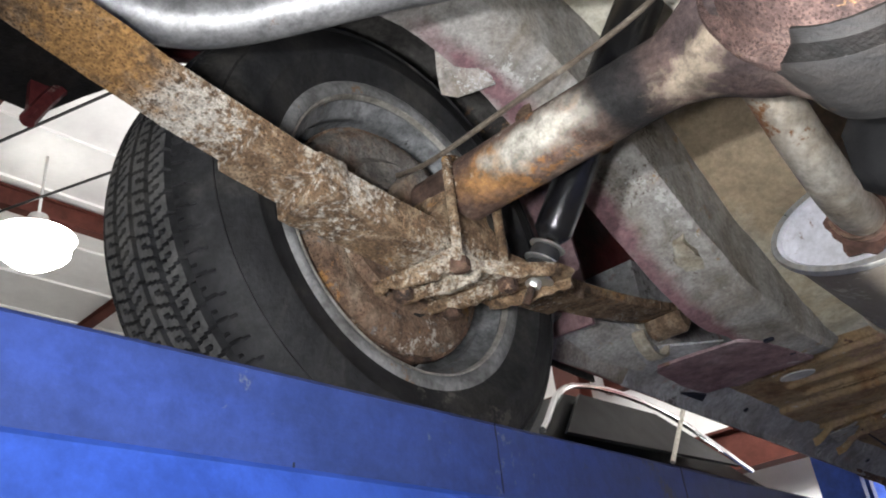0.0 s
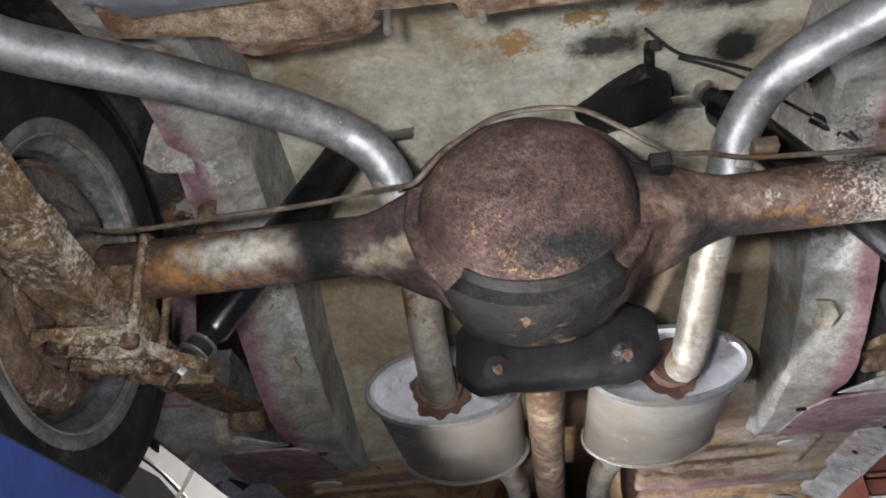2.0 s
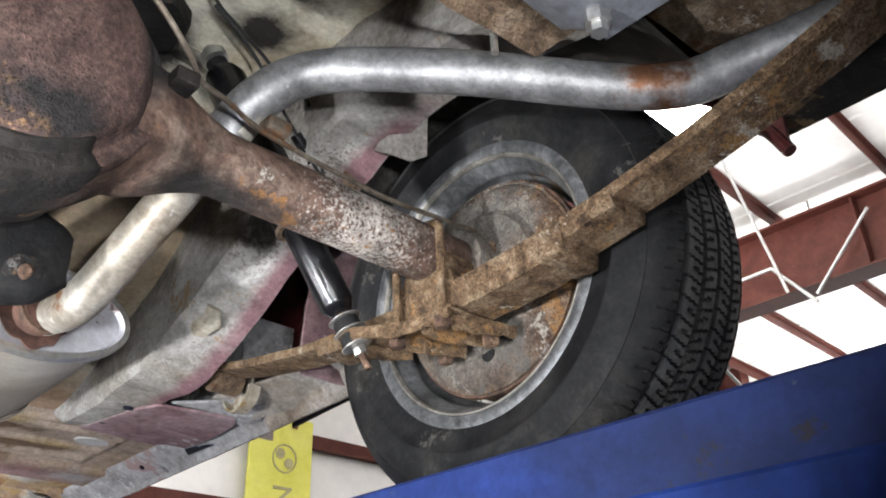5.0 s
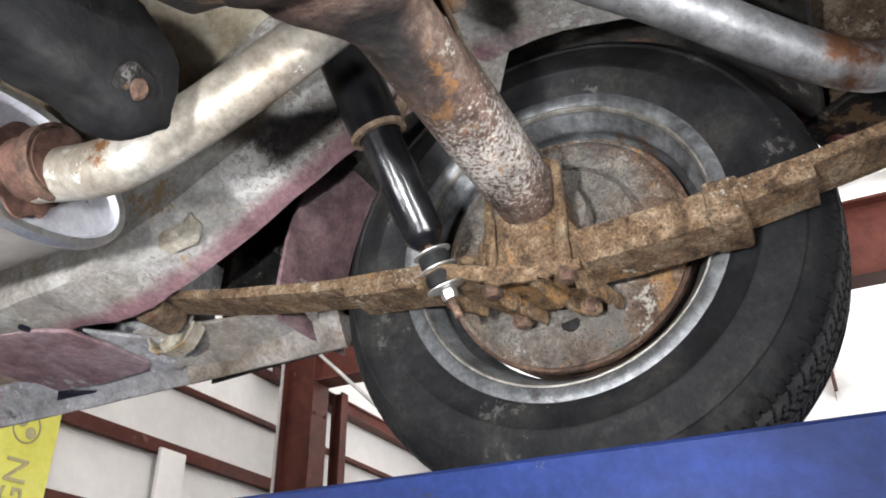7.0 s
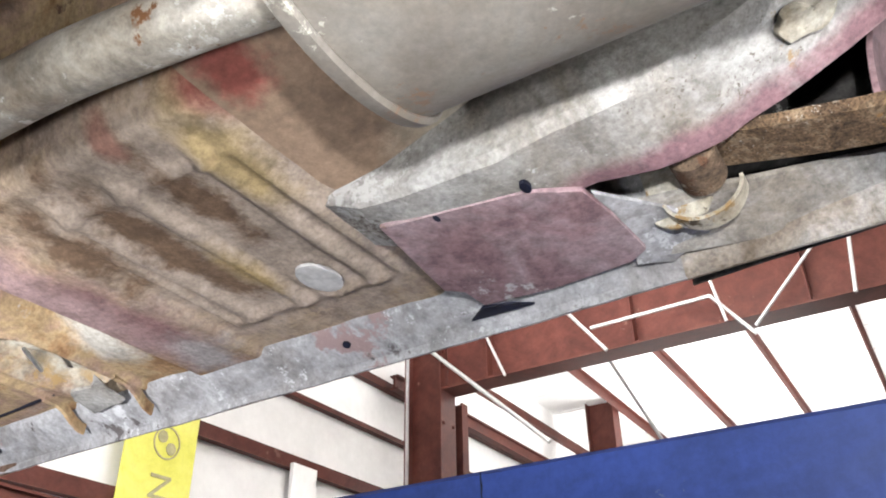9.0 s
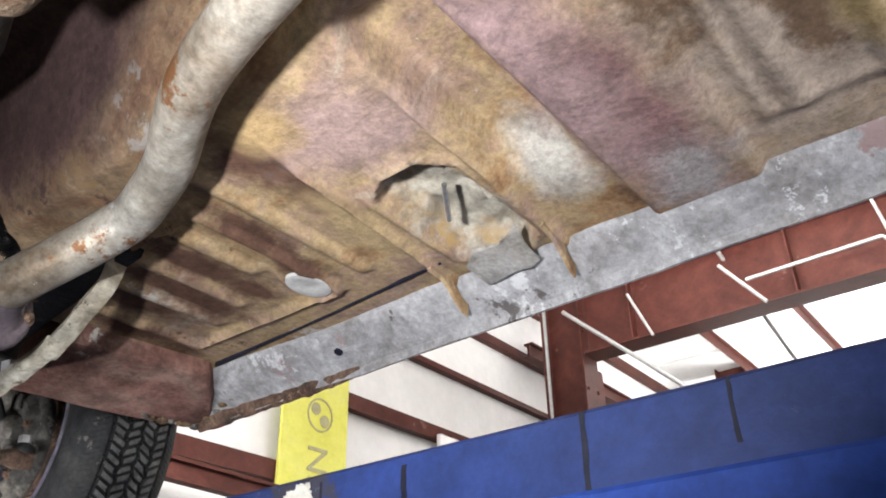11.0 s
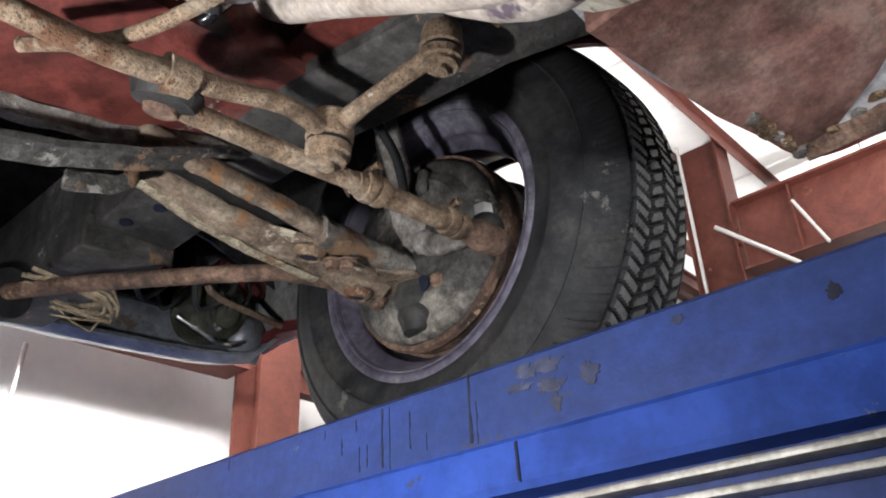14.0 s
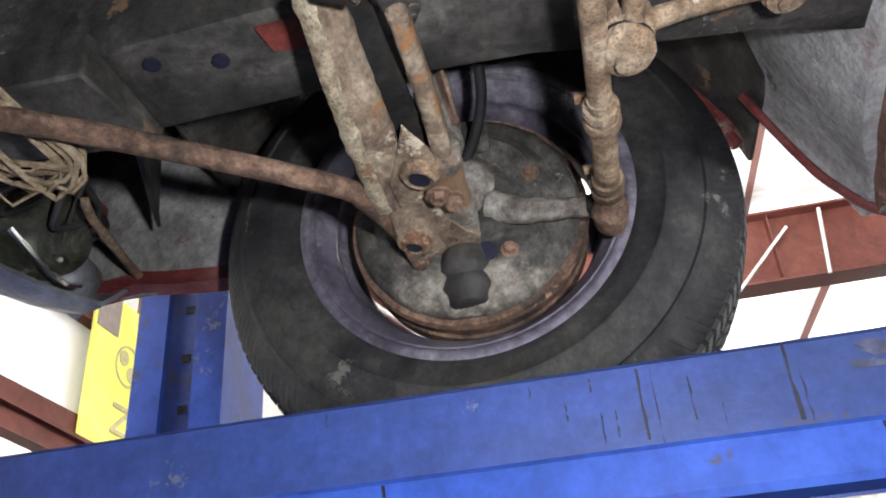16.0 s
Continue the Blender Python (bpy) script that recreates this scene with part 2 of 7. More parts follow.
M["rim_grey"] = material("rim_grey", [(.10, .103, .105), (.19, .196, .20), (.28, .285, .29)], 14, .42, .5, .35, 120, [((.17, .11, .07), 40, 1.2, 7), ((.07, .068, .065), 30, 1.2, 6), ((.38, .38, .375), 60, 1.26, 6)], vary=.3, mottle=.45)
M["rim_dust"] = material("rim_dust", [(.10, .099, .095), (.165, .165, .162), (.225, .226, .222)], 18, .6, .2, .4, 130, [((.16, .10, .06), 50, 1.2, 8), ((.10, .095, .085), 36, 1.2, 6)], vary=.25, mottle=.35)
M["pale_line"] = material("pale_line", [(.08, .062, .048), (.14, .115, .09), (.19, .165, .135)], 20, .5, .4, .2, 120, ((.14, .075, .04), 40, 1.2, 6), vary=.3)
M["rim_purple"] = material("rim_purple", [(.045, .040, .056), (.085, .076, .102), (.145, .137, .157)], 10, .55, .1, .3, 120, [((.36, .35, .36), 45, 1.26, 10), ((.05, .045, .05), 20, 1.2, 6)], vary=.25, mottle=.4)
M["chassis"] = material("chassis", [(.12, .092, .066), (.22, .19, .16), (.30, .28, .26), (.22, .18, .165)], 5, .82, 0, .8, 140, [((.22, .135, .075), 24, 1.19, 4), ((.40, .39, .38), 150, 1.2, 6), ((.10, .08, .068), 140, 1.16, 6)], vary=.35, mottle=.3)
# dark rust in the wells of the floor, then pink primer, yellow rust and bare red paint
# first zone darkens the tunnel, the second makes the rear floor paler
FLOOR_ZONES = [((.10, 1.95, 2.2), (.25, .50, .3), (.055, .032, .03), .6, 8), ((.42, 1.10, 2.06), (.36, .30, .1), (.33, .265, .215), 1.4, 9)]
FLOOR_ZONES += [((.54, 1.59, 2.09), (.13, .07, .08), (.38, .35, .29), 2.2, 22), ((.53, 1.452, 2.09), (.09, .045, .08), (.40, .375, .33), 1.6, 20), ((.50, 1.335, 2.05), (.26, .060, .08), (.20, .115, .11), 1.6, 14), ((.61, 1.33, 2.05), (.07, .06, .08), (.30, .27, .26), 2.0, 18)]
FLOOR_ZONES += [((a, y, 2.06), (rx * 1.25, ry * 1.3, .08), (.095, .05, .034) if y > 1.4 else (.14, .09, .058), 2.0 if y > 1.4 else 3.2, 16) for a, y, rx, ry in (
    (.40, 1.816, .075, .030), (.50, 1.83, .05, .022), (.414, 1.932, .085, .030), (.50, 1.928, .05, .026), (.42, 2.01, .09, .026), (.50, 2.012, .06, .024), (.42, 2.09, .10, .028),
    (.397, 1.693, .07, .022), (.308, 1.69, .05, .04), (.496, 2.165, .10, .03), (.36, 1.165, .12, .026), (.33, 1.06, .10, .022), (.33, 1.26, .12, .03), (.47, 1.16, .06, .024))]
FLOOR_ZONES += [((a, y, 2.07), (rx, ry, .09), colour, 1.8, 15) for a, y, rx, ry, colour in (
    (.339, 1.59, .09, .10, (.285, .20, .175)), (.275, 1.66, .05, .05, (.32, .22, .11)), (.47, 1.70, .10, .04, (.30, .22, .12)), (.20, .93, .06, .04, (.24, .08, .062)),
    (.216, 1.07, .03, .02, (.24, .13, .10)), (.30, .98, .10, .04, (.31, .23, .12)), (.47, 1.12, .08, .03, (.33, .24, .12)), (.40, 1.38, .25, .06, (.26, .175, .17)))]
M["floor_pan"] = material("floor_pan", [(.135, .068, .034), (.255, .152, .077), (.33, .24, .135), (.27, .178, .13), (.345, .285, .215)], 6, .78, 0, .5, 120, [((.33, .22, .10), 22, 1.18, 6), ((.40, .37, .33), 34, 1.22, 5), ((.09, .05, .035), 26, 1.2, 5)], vary=.3, streak=(1.3, .8, 1), low=.32, high=.68, mottle=.3, zones=FLOOR_ZONES)
M["kick"] = material("kick", [(.29, .235, .155), (.44, .415, .335), (.51, .49, .42)], 3.6, .8, 0, .45, 100, [((.28, .18, .08), 14, 1.22, 3.5)], vary=.22, mottle=.25, zones=[((.33, .52, 2.25), (.22, .26, .20), (.26, .205, .14), 1.6, 7), ((-.33, .52, 2.25), (.22, .26, .20), (.26, .205, .14), 1.6, 7), ((.22, .90, 2.09), (.45, .15, .2), (.26, .18, .125), .7, 9), ((.21, .90, 2.09), (.055, .035, .1), (.25, .08, .062), 2.0, 18), ((.324, .151, 2.42), (.05, .05, .1), (.03, .027, .025), 1.6, 20), ((.131, .115, 2.42), (.07, .035, .1), (.05, .045, .04), 2.0, 22), ((.225, .26, 2.42), (.06, .07, .1), (.02, .018, .017), 1.3, 18), ((-.40, .03, 2.40), (.12, .06, .1), (.20, .12, .06), 1.8, 16), ((.30, .06, 2.42), (.10, .02, .1), (.06, .055, .05), 2.0, 20), ((0, -.16, 2.38), (.5, .03, .1), (.16, .11, .07), 2.0, 14)])
M["sill"] = material("sill", [(.20, .19, .185), (.29, .285, .29), (.37, .37, .375)], 9, .78, 0, .8, 100, [((.25, .18, .175), 12, 1.18, 4), ((.46, .46, .465), 60, 1.16, 7), ((.09, .08, .078), 40, 1.23, 6)], vary=.28, mottle=.25)
M["primer"] = material("primer", [(.155, .09, .097), (.22, .14, .147), (.29, .22, .228)], 7, .72, 0, .45, 120, [((.38, .36, .35), 30, 1.20, 5), ((.16, .10, .07), 18, 1.22, 4)], vary=.25, mottle=.35)
M["torque"] = material("torque", [(.125, .058, .046), (.19, .098, .078), (.245, .162, .13)], 6, .78, 0, .5, 120, [((.34, .32, .28), 40, 1.2, 5), ((.25, .165, .085), 20, 1.2, 4)], vary=.28, mottle=.4)
M["front_plate"] = material("front_plate", [(.020, .019, .017), (.046, .043, .039), (.090, .084, .076)], 13, .8, 0, .8, 140, [((.14, .085, .05), 36, 1.16, 7), ((.17, .16, .145), 50, 1.2, 8)], vary=.4, mottle=.5, zones=[((.61, 2.81, 1.935), (.1, .11, .034), (.15, .135, .115), 2.4, 34)])
M["crust"] = material("crust", [(.06, .05, .042), (.14, .125, .11), (.25, .235, .215)], 16, .85, 0, .9, 120, ((.14, .085, .05), 30, 1.16, 8), vary=.4, mottle=.5)
M["arm_rust"] = material("arm_rust", [(.06, .043, .033), (.14, .103, .074), (.21, .172, .128)], 14, .85, 0, .8, 140, [((.30, .26, .20), 60, 1.24, 8), ((.18, .09, .04), 34, 1.2, 8), ((.02, .016, .014), 90, 1.2, 14)], vary=.45, mottle=.4)
M["maroon"] = material("maroon", [(.085, .018, .02), (.13, .03, .03), (.16, .07, .062)], 7, .5, 0, .25, 100, ((.20, .16, .14), 30, 1.22, 5), vary=.25)
M["red"] = material("red", [(.060, .016, .013), (.10, .023, .018), (.09, .046, .041)], 6, .55, 0, .35, 110, [((.26, .22, .20), 60, 1.26, 8), ((.03, .024, .022), 20, 1.16, 5)], vary=.25, mottle=.5)
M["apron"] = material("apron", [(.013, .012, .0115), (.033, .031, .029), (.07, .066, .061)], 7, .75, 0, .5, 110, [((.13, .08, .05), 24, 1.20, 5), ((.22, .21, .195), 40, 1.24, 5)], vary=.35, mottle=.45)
M["rail"] = material("rail", [(.19, .165, .135), (.29, .275, .255), (.36, .35, .335)], 5, .82, 0, .8, 140, [((.26, .185, .11), 30, 1.2, 5), ((.42, .41, .39), 60, 1.16, 6), ((.13, .11, .095), 140, 1.17, 6)], vary=.3, mottle=.3, zones=[((a, y, z), (.029, .22, .14), (.20, .115, .125), 1.3, 18) for a in (-.509, .509) for y, z in ((.60, 2.07), (.38, 2.17), (.16, 2.29))])
M["header"] = material("header", [(.34, .285, .235), (.44, .38, .325), (.51, .45, .395)], 9, .9, 0, .55, 110, [((.12, .092, .115), 9, 1.17, 7), ((.26, .15, .09), 30, 1.22, 9)], vary=.22, mottle=.35)
M["collector"] = material("collector", [(.070, .055, .064), (.105, .085, .097), (.145, .118, .126)], 9, .8, 0, .35, 120, [((.46, .40, .33), 14, 1.18, 9), ((.24, .13, .08), 34, 1.24, 9)], vary=.25)
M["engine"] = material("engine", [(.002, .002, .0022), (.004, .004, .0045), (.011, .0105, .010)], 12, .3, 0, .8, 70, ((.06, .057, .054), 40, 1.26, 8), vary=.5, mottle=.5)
M["fender_grey"] = material("fender_grey", [(.10, .095, .09), (.18, .175, .168), (.26, .25, .24)], 7, .7, 0, .45, 100, [((.12, .075, .06), 20, 1.19, 5), ((.25, .245, .24), 60, 1.24, 6)], vary=.3, mottle=.35)
M["lamp_can"] = material("lamp_can", [(.05, .052, .038), (.09, .094, .072), (.14, .145, .12)], 14, .25, .6, .25, 60, ((.20, .20, .17), 60, 1.24, 8), vary=.4)
M["pale_lip"] = material("pale_lip", [(.22, .185, .135), (.34, .31, .25), (.42, .40, .35)], 14, .8, 0, .5, 120, [((.20, .13, .06), 30, 1.17, 8), ((.09, .07, .05), 60, 1.2, 9)], vary=.25, mottle=.35)
M["pale_edge"] = material("pale_edge", [(.09, .066, .045), (.20, .165, .115), (.30, .265, .195)], 22, .85, 0, .7, 150, [((.12, .07, .04), 60, 1.12, 7)], vary=.35, mottle=.4, pits=(300, .2, .4))
M["straw"] = material("straw", [(.10, .072, .045), (.17, .13, .085), (.22, .18, .125)], 30, .8, 0, .3, 120, vary=.3)
M["boot"] = material("boot", [(.012, .011, .011), (.022, .021, .02), (.04, .037, .034)], 16, .6, 0, .5, 90, vary=.3)
M["valance"] = material("valance", [(.07, .073, .082), (.125, .132, .148), (.18, .19, .21)], 6, .34, .2, .2, 90, [((.07, .05, .035), 22, 1.16, 5), ((.30, .31, .33), 60, 1.26, 7)], vary=.22)
M["blue"] = material("blue", [(.018, .027, .058), (.019, .034, .122), (.022, .047, .205)], 3.0, .5, 0, .12, 90, [((.035, .035, .05), 14, 1.22, 5), ((.08, .09, .13), 60, 1.26, 6)], vary=.18, streak=(1, .35, 1), low=.25, high=.68, mottle=.2)
M["blue_bright"] = material("blue_bright", [(.013, .034, .15), (.018, .048, .235), (.025, .066, .30)], 4.0, .5, 0, .08, 90, [((.04, .04, .06), 18, 1.26, 5), ((.12, .13, .18), 70, 1.26, 8)], vary=.12, mottle=.2)
M["smudge"] = material("smudge", [(.022, .026, .055), (.034, .038, .07), (.05, .052, .08)], 26, .65, 0, .15, 90, vary=.3, mottle=.4)
# also paints the shaded inside of holes, slots and open seams
M["oil"] = material("oil", [(.006, .0065, .014), (.010, .011, .022), (.016, .017, .03)], 20, .6, 0, .1, 90, vary=.3)
M["splash"] = material("splash", [(.40, .385, .33), (.50, .48, .43)], 20, .7, 0, .2, 90, vary=.15, mottle=.3)
M["steel"] = material("steel", [(.20, .185, .16), (.33, .31, .275), (.42, .40, .365)], 12, .5, .6, .2, 140, vary=.25)
M["frame_red"] = material("frame_red", [(.065, .018, .0135), (.092, .027, .020), (.115, .038, .029)], 3, .55, 0, .15, 50, ((.17, .085, .07), 12, 1.27, 2), vary=.12, mottle=.15)
M["insulation"] = material("insulation", [(.82, .81, .80), (.86, .855, .84), (.89, .885, .87)], 1.2, .6, 0, .2, 12, vary=.03, mottle=.04)
M["concrete"] = material("concrete", [(.075, .072, .068), (.11, .106, .10), (.15, .145, .138)], 1.5, .6, 0, .25, 40, ((.04, .036, .034), 3, 1.2, .8), vary=.18)
M["yellow"] = material("yellow", [(.70, .68, .12), (.76, .74, .16), (.78, .76, .22)], 3, .55, 0, .05, 60, vary=.05, mottle=.05)
M["sign_patch"] = material("sign_patch", [(.20, .17, .16), (.27, .23, .21)], 8, .6, 0, 0, 60, vary=.1, mottle=.12)
M["pipe_tan"] = material("pipe_tan", [(.26, .14, .06), (.34, .20, .09)], 9, .5, 0, .1, 60, vary=.1, mottle=.12)
M["sign_ink"] = material("sign_ink", [(.40, .36, .20), (.47, .43, .24)], 8, .6, 0, 0, 60, vary=.1, mottle=.12)
M["conduit"] = material("conduit", [(.5, .5, .5), (.62, .62, .61)], 6, .4, .6, .05, 90, vary=.1, mottle=.12)
M["glass_dark"] = material("glass_dark", [(.002, .0022, .0024), (.004, .0042, .0044)], 4, .4, 0, 0, 50, vary=.1, mottle=.12)
M["car_black"] = material("car_black", [(.0025, .0026, .0026), (.004, .0042, .004)], 4, .4, 0, .02, 50, vary=.1, mottle=.12)
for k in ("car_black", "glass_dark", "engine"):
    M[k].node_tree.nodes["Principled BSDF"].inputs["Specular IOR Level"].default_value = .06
M["chrome"] = material("chrome", [(.75, .75, .75), (.82, .82, .82)], 6, .12, 1, 0, 90, vary=.05, mottle=.12)
M["red_wire"] = material("red_wire", [(.50, .06, .05), (.58, .10, .08)], 10, .45, 0, .05, 90, vary=.1)
M["dark_wire"] = material("dark_wire", [(.02, .02, .02), (.04, .04, .04)], 20, .5, 0, .1, 90, vary=.2)
M["blue_plastic"] = material("blue_plastic", [(.02, .06, .35), (.03, .09, .45)], 20, .4, 0, .05, 90, vary=.1)
M["pale_plug"] = material("pale_plug", [(.36, .355, .34), (.45, .44, .425), (.52, .51, .49)], 14, .6, 0, .2, 100, ((.22, .16, .10), 30, 1.24, 6), vary=.12, mottle=.2)
M["tube_glow"] = glow("tube_glow", (1.0, .99, .97), 9.0)
M["lamp_glow"] = glow("lamp_glow", (1.0, .98, .93), 40.0)


# ---- mesh helpers ----
def part(name, bm, mat, parent=None, label="", smooth=40, sub=None):
    """Link a bmesh as one mesh object; with a parent it becomes its part."""
    bmesh.ops.recalc_face_normals(bm, faces=bm.faces[:])
    me = bpy.data.meshes.new(name)
    bm.to_mesh(me)
    bm.free()
    me.materials.append(M[mat] if isinstance(mat, str) else mat)
    if smooth:
        me.polygons.foreach_set("use_smooth", [True] * len(me.polygons))
        me.set_sharp_from_angle(angle=radians(smooth))
    ob = new(name, me)
    if parent:
        ob.parent = parent
        ob.matrix_parent_inverse = Matrix.Translation(-parent.location)
    if label:
        ob["label"] = label
    return ob


def holder(name, at, label, category, group="", kind=""):
    ob = new(name)
    ob.location = at
    ob.empty_display_size = 0.1
    return tagged(ob, label, category, group, kind)


def box(x0, x1, y0, y1, z0, z1, bevel=0.004, bm=None):
    x0, x1, y0, y1, z0, z1 = min(x0, x1), max(x0, x1), min(y0, y1), max(y0, y1), min(z0, z1), max(z0, z1)
    own = bmesh.new()
    bmesh.ops.create_cube(own, size=1)
    for v in own.verts:
        v.co = Vector(((x0 + x1) / 2 + v.co.x * (x1 - x0), (y0 + y1) / 2 + v.co.y * (y1 - y0), (z0 + z1) / 2 + v.co.z * (z1 - z0)))
    if bevel:
        bmesh.ops.bevel(own, geom=own.edges[:], offset=min(bevel, 0.45 * min(x1 - x0, y1 - y0, z1 - z0)), segments=2, affect="EDGES", profile=0.5)
    return merge(bm, own)


def merge(bm, own):
    if bm is None:
        return own
    tmp = bpy.data.meshes.new("tmp")
    own.to_mesh(tmp)
    own.free()
    bm.from_mesh(tmp)
    bpy.data.meshes.remove(tmp)
    return bm


def loft(rings, close=True, bm=None):
    """Skin between closed rings of points, ends capped."""
    own = bmesh.new()
    vs = [[own.verts.new(p) for p in r] for r in rings]
    n = len(rings[0])
    for a, b in zip(vs, vs[1:]):
        for i in range(n):
            own.faces.new((a[i], a[(i + 1) % n], b[(i + 1) % n], b[i]))
    if close:
        own.faces.new(vs[0])
        own.faces.new(vs[-1][::-1])
    return merge(bm, own)


def smooth_path(points, steps=6):
    P = [Vector(p) for p in points]
    P = [P[0] * 2 - P[1]] + P + [P[-1] * 2 - P[-2]]
    out = []
    for i in range(1, len(P) - 2):
        for k in range(steps):
            t = k / steps
            a, b, c, d = P[i - 1:i + 3]
            out.append(0.5 * (2 * b + (c - a) * t + (2 * a - 5 * b + 4 * c - d) * t * t + (3 * b - a - 3 * c + d) * t ** 3))
    out.append(P[-2])
    return out


def tube(points, r, n=16, steps=6, close=True, bm=None):
    """A round bar along a smooth line; r may be one radius or one for each point given."""
    path = smooth_path(points, steps) if steps > 1 else [Vector(p) for p in points]
    m = len(path)
    if isinstance(r, (int, float)):
        rad = [r] * m
    else:
        rad = [float(np.interp(i / (m - 1) * (len(r) - 1), range(len(r)), r)) for i in range(m)]
    rings, up = [], None
    for i, p in enumerate(path):
        d = (path[min(i + 1, m - 1)] - path[max(i - 1, 0)]).normalized()
        if up is None:
            up = d.orthogonal().normalized()
        up = (up - d * up.dot(d)).normalized()
        side = d.cross(up)
        rings.append([p + rad[i] * (math.cos(2 * math.pi * k / n) * up + math.sin(2 * math.pi * k / n) * side) for k in range(n)])
    return loft(rings, close, bm)


def lathe(profile, at, axis, n=48, bm=None, full=True):
    """Turn (along, radius) pairs round an axis."""
    axis = Vector(axis).normalized()
    u = axis.orthogonal().normalized()
    if abs(axis.x) > 0.9:
        u = Vector((0, 0, 1))
        u = (u - axis * u.dot(axis)).normalized()
    v = axis.cross(u)
    at = Vector(at)
    own = bmesh.new()
    rows = []
    for a, r in profile:
        if r < 1e-5:
            rows.append([own.verts.new(at + axis * a)])
        else:
            rows.append([own.verts.new(at + axis * a + r * (math.cos(2 * math.pi * k / n) * u + math.sin(2 * math.pi * k / n) * v)) for k in range(n)])
    for a, b in zip(rows, rows[1:]):
        for k in range(n):
            q = [a[k % len(a)], a[(k + 1) % len(a)], b[(k + 1) % len(b)], b[k % len(b)]]
            q = list(dict.fromkeys(q))
            if len(q) > 2:
                own.faces.new(q)
    return merge(bm, own)


def slab(poly, thick, direction, bevel=0.0, bm=None):
    """A flat plate: a polygon of points given a thickness along a direction."""
    own = bmesh.new()
    d = Vector(direction).normalized() * thick
    a = [own.verts.new(Vector(p)) for p in poly]
    b = [own.verts.new(Vector(p) + d) for p in poly]
    n = len(a)
    own.faces.new(a)
    own.faces.new(b[::-1])
    for i in range(n):
        own.faces.new((a[i], b[i], b[(i + 1) % n], a[(i + 1) % n]))
    if bevel:
        bmesh.ops.bevel(own, geom=own.edges[:], offset=bevel, segments=1, affect="EDGES")
    return merge(bm, own)


def sheet(xs, ys, height, thick=0.006, bm=None):
    """Pressed sheet metal: a grid over x and y with the given height, closed by a second skin above."""
    own = bmesh.new()
    low = [[own.verts.new((x, y, height(x, y))) for x in xs] for y in ys]
    top = [[own.verts.new((v.co.x, v.co.y, v.co.z + thick)) for v in row] for row in low]
    for j in range(len(ys) - 1):
        for i in range(len(xs) - 1):
            own.faces.new((low[j][i], low[j + 1][i], low[j + 1][i + 1], low[j][i + 1]))
            own.faces.new((top[j][i], top[j][i + 1], top[j + 1][i + 1], top[j + 1][i]))
    for j in range(len(ys) - 1):
        for i in (0, len(xs) - 1):
            own.faces.new((low[j][i], top[j][i], top[j + 1][i], low[j + 1][i]))
    for i in range(len(xs) - 1):
        for j in (0, len(ys) - 1):
            own.faces.new((low[j][i], low[j][i + 1], top[j][i + 1], top[j][i]))
    return merge(bm, own)


def rough(bm, amount, scale, seed=0.0):
    """Push a mesh's points about a little, for rust and dents."""
    for v in bm.verts:
        p = v.co * scale + Vector((seed, seed * 1.7, 0))
        v.co += amount * Vector((noise.noise(p), noise.noise(p + Vector((31, 0, 0))), noise.noise(p + Vector((0, 47, 0)))))
    return bm


def cutfine(bm, times=1):
    bmesh.ops.subdivide_edges(bm, edges=bm.edges[:], cuts=times, use_grid_fill=True)
    return bm


def bolt(at, axis, r=0.009, h=0.008, bm=None):
    """A hexagon head with a washer."""
    bm = lathe([(-0.001, 0), (-0.001, r * 1.45), (0.002, r * 1.45), (0.002, 0)], at, axis, 16, bm)
    return lathe([(0.002, 0), (0.002, r), (h * .85, r), (h, r * .85), (h, 0)], at, axis, 6, bm)


def lerp(a, b, t):
    return Vector(a) * (1 - t) + Vector(b) * t
def smoothstep(a, b, v):
    t = min(1, max(0, (v - a) / (b - a)))
    return t * t * (3 - 2 * t)


def bead(v, c, w):
    return max(0.0, 1 - ((v - c) / w) ** 2) if abs(v - c) < w else 0.0


# ---- the hall ----
def structure(name, bm, mat, label, smooth=30):
    return tagged(part(name, bm, mat, None, "", smooth), label, kind="structure")


structure("floor", box(-12.2, 13.7, -10.4, 5.7, -0.12, 0, 0), "concrete", "grey stained concrete floor of the workshop hall")
WY = 5.42            # inner face of the front wall
ROOF = 5.88
structure("wall_north", box(-12.2, 13.5, WY, WY + 0.2, 0, 7, 0), "insulation", "front wall lined with white insulation sheets")
structure("wall_east", box(13.5, 13.7, -10.4, WY + 0.2, 0, 7, 0), "insulation", "side wall lined with white insulation sheets")
structure("wall_west", box(-12.2, -12.0, -10.4, WY, 0, 7, 0), "insulation", "side wall lined with white insulation sheets")
structure("wall_south", box(-12.2, 13.7, -10.6, -10.4, 0, 7, 0), "insulation", "rear wall lined with white insulation sheets")


def roof_mesh():
    bm = box(-12.2, 13.7, -10.6, WY + 0.2, ROOF, ROOF + .15, 0)
    for i in range(32):          # sheet seams
        x = -12 + i * 0.8
        box(x, x + 0.025, -10.4, WY, ROOF - .025, ROOF, 0, bm)
    return bm


structure("ceiling", roof_mesh(), "insulation", "white insulated roof sheets with seams above the hall")


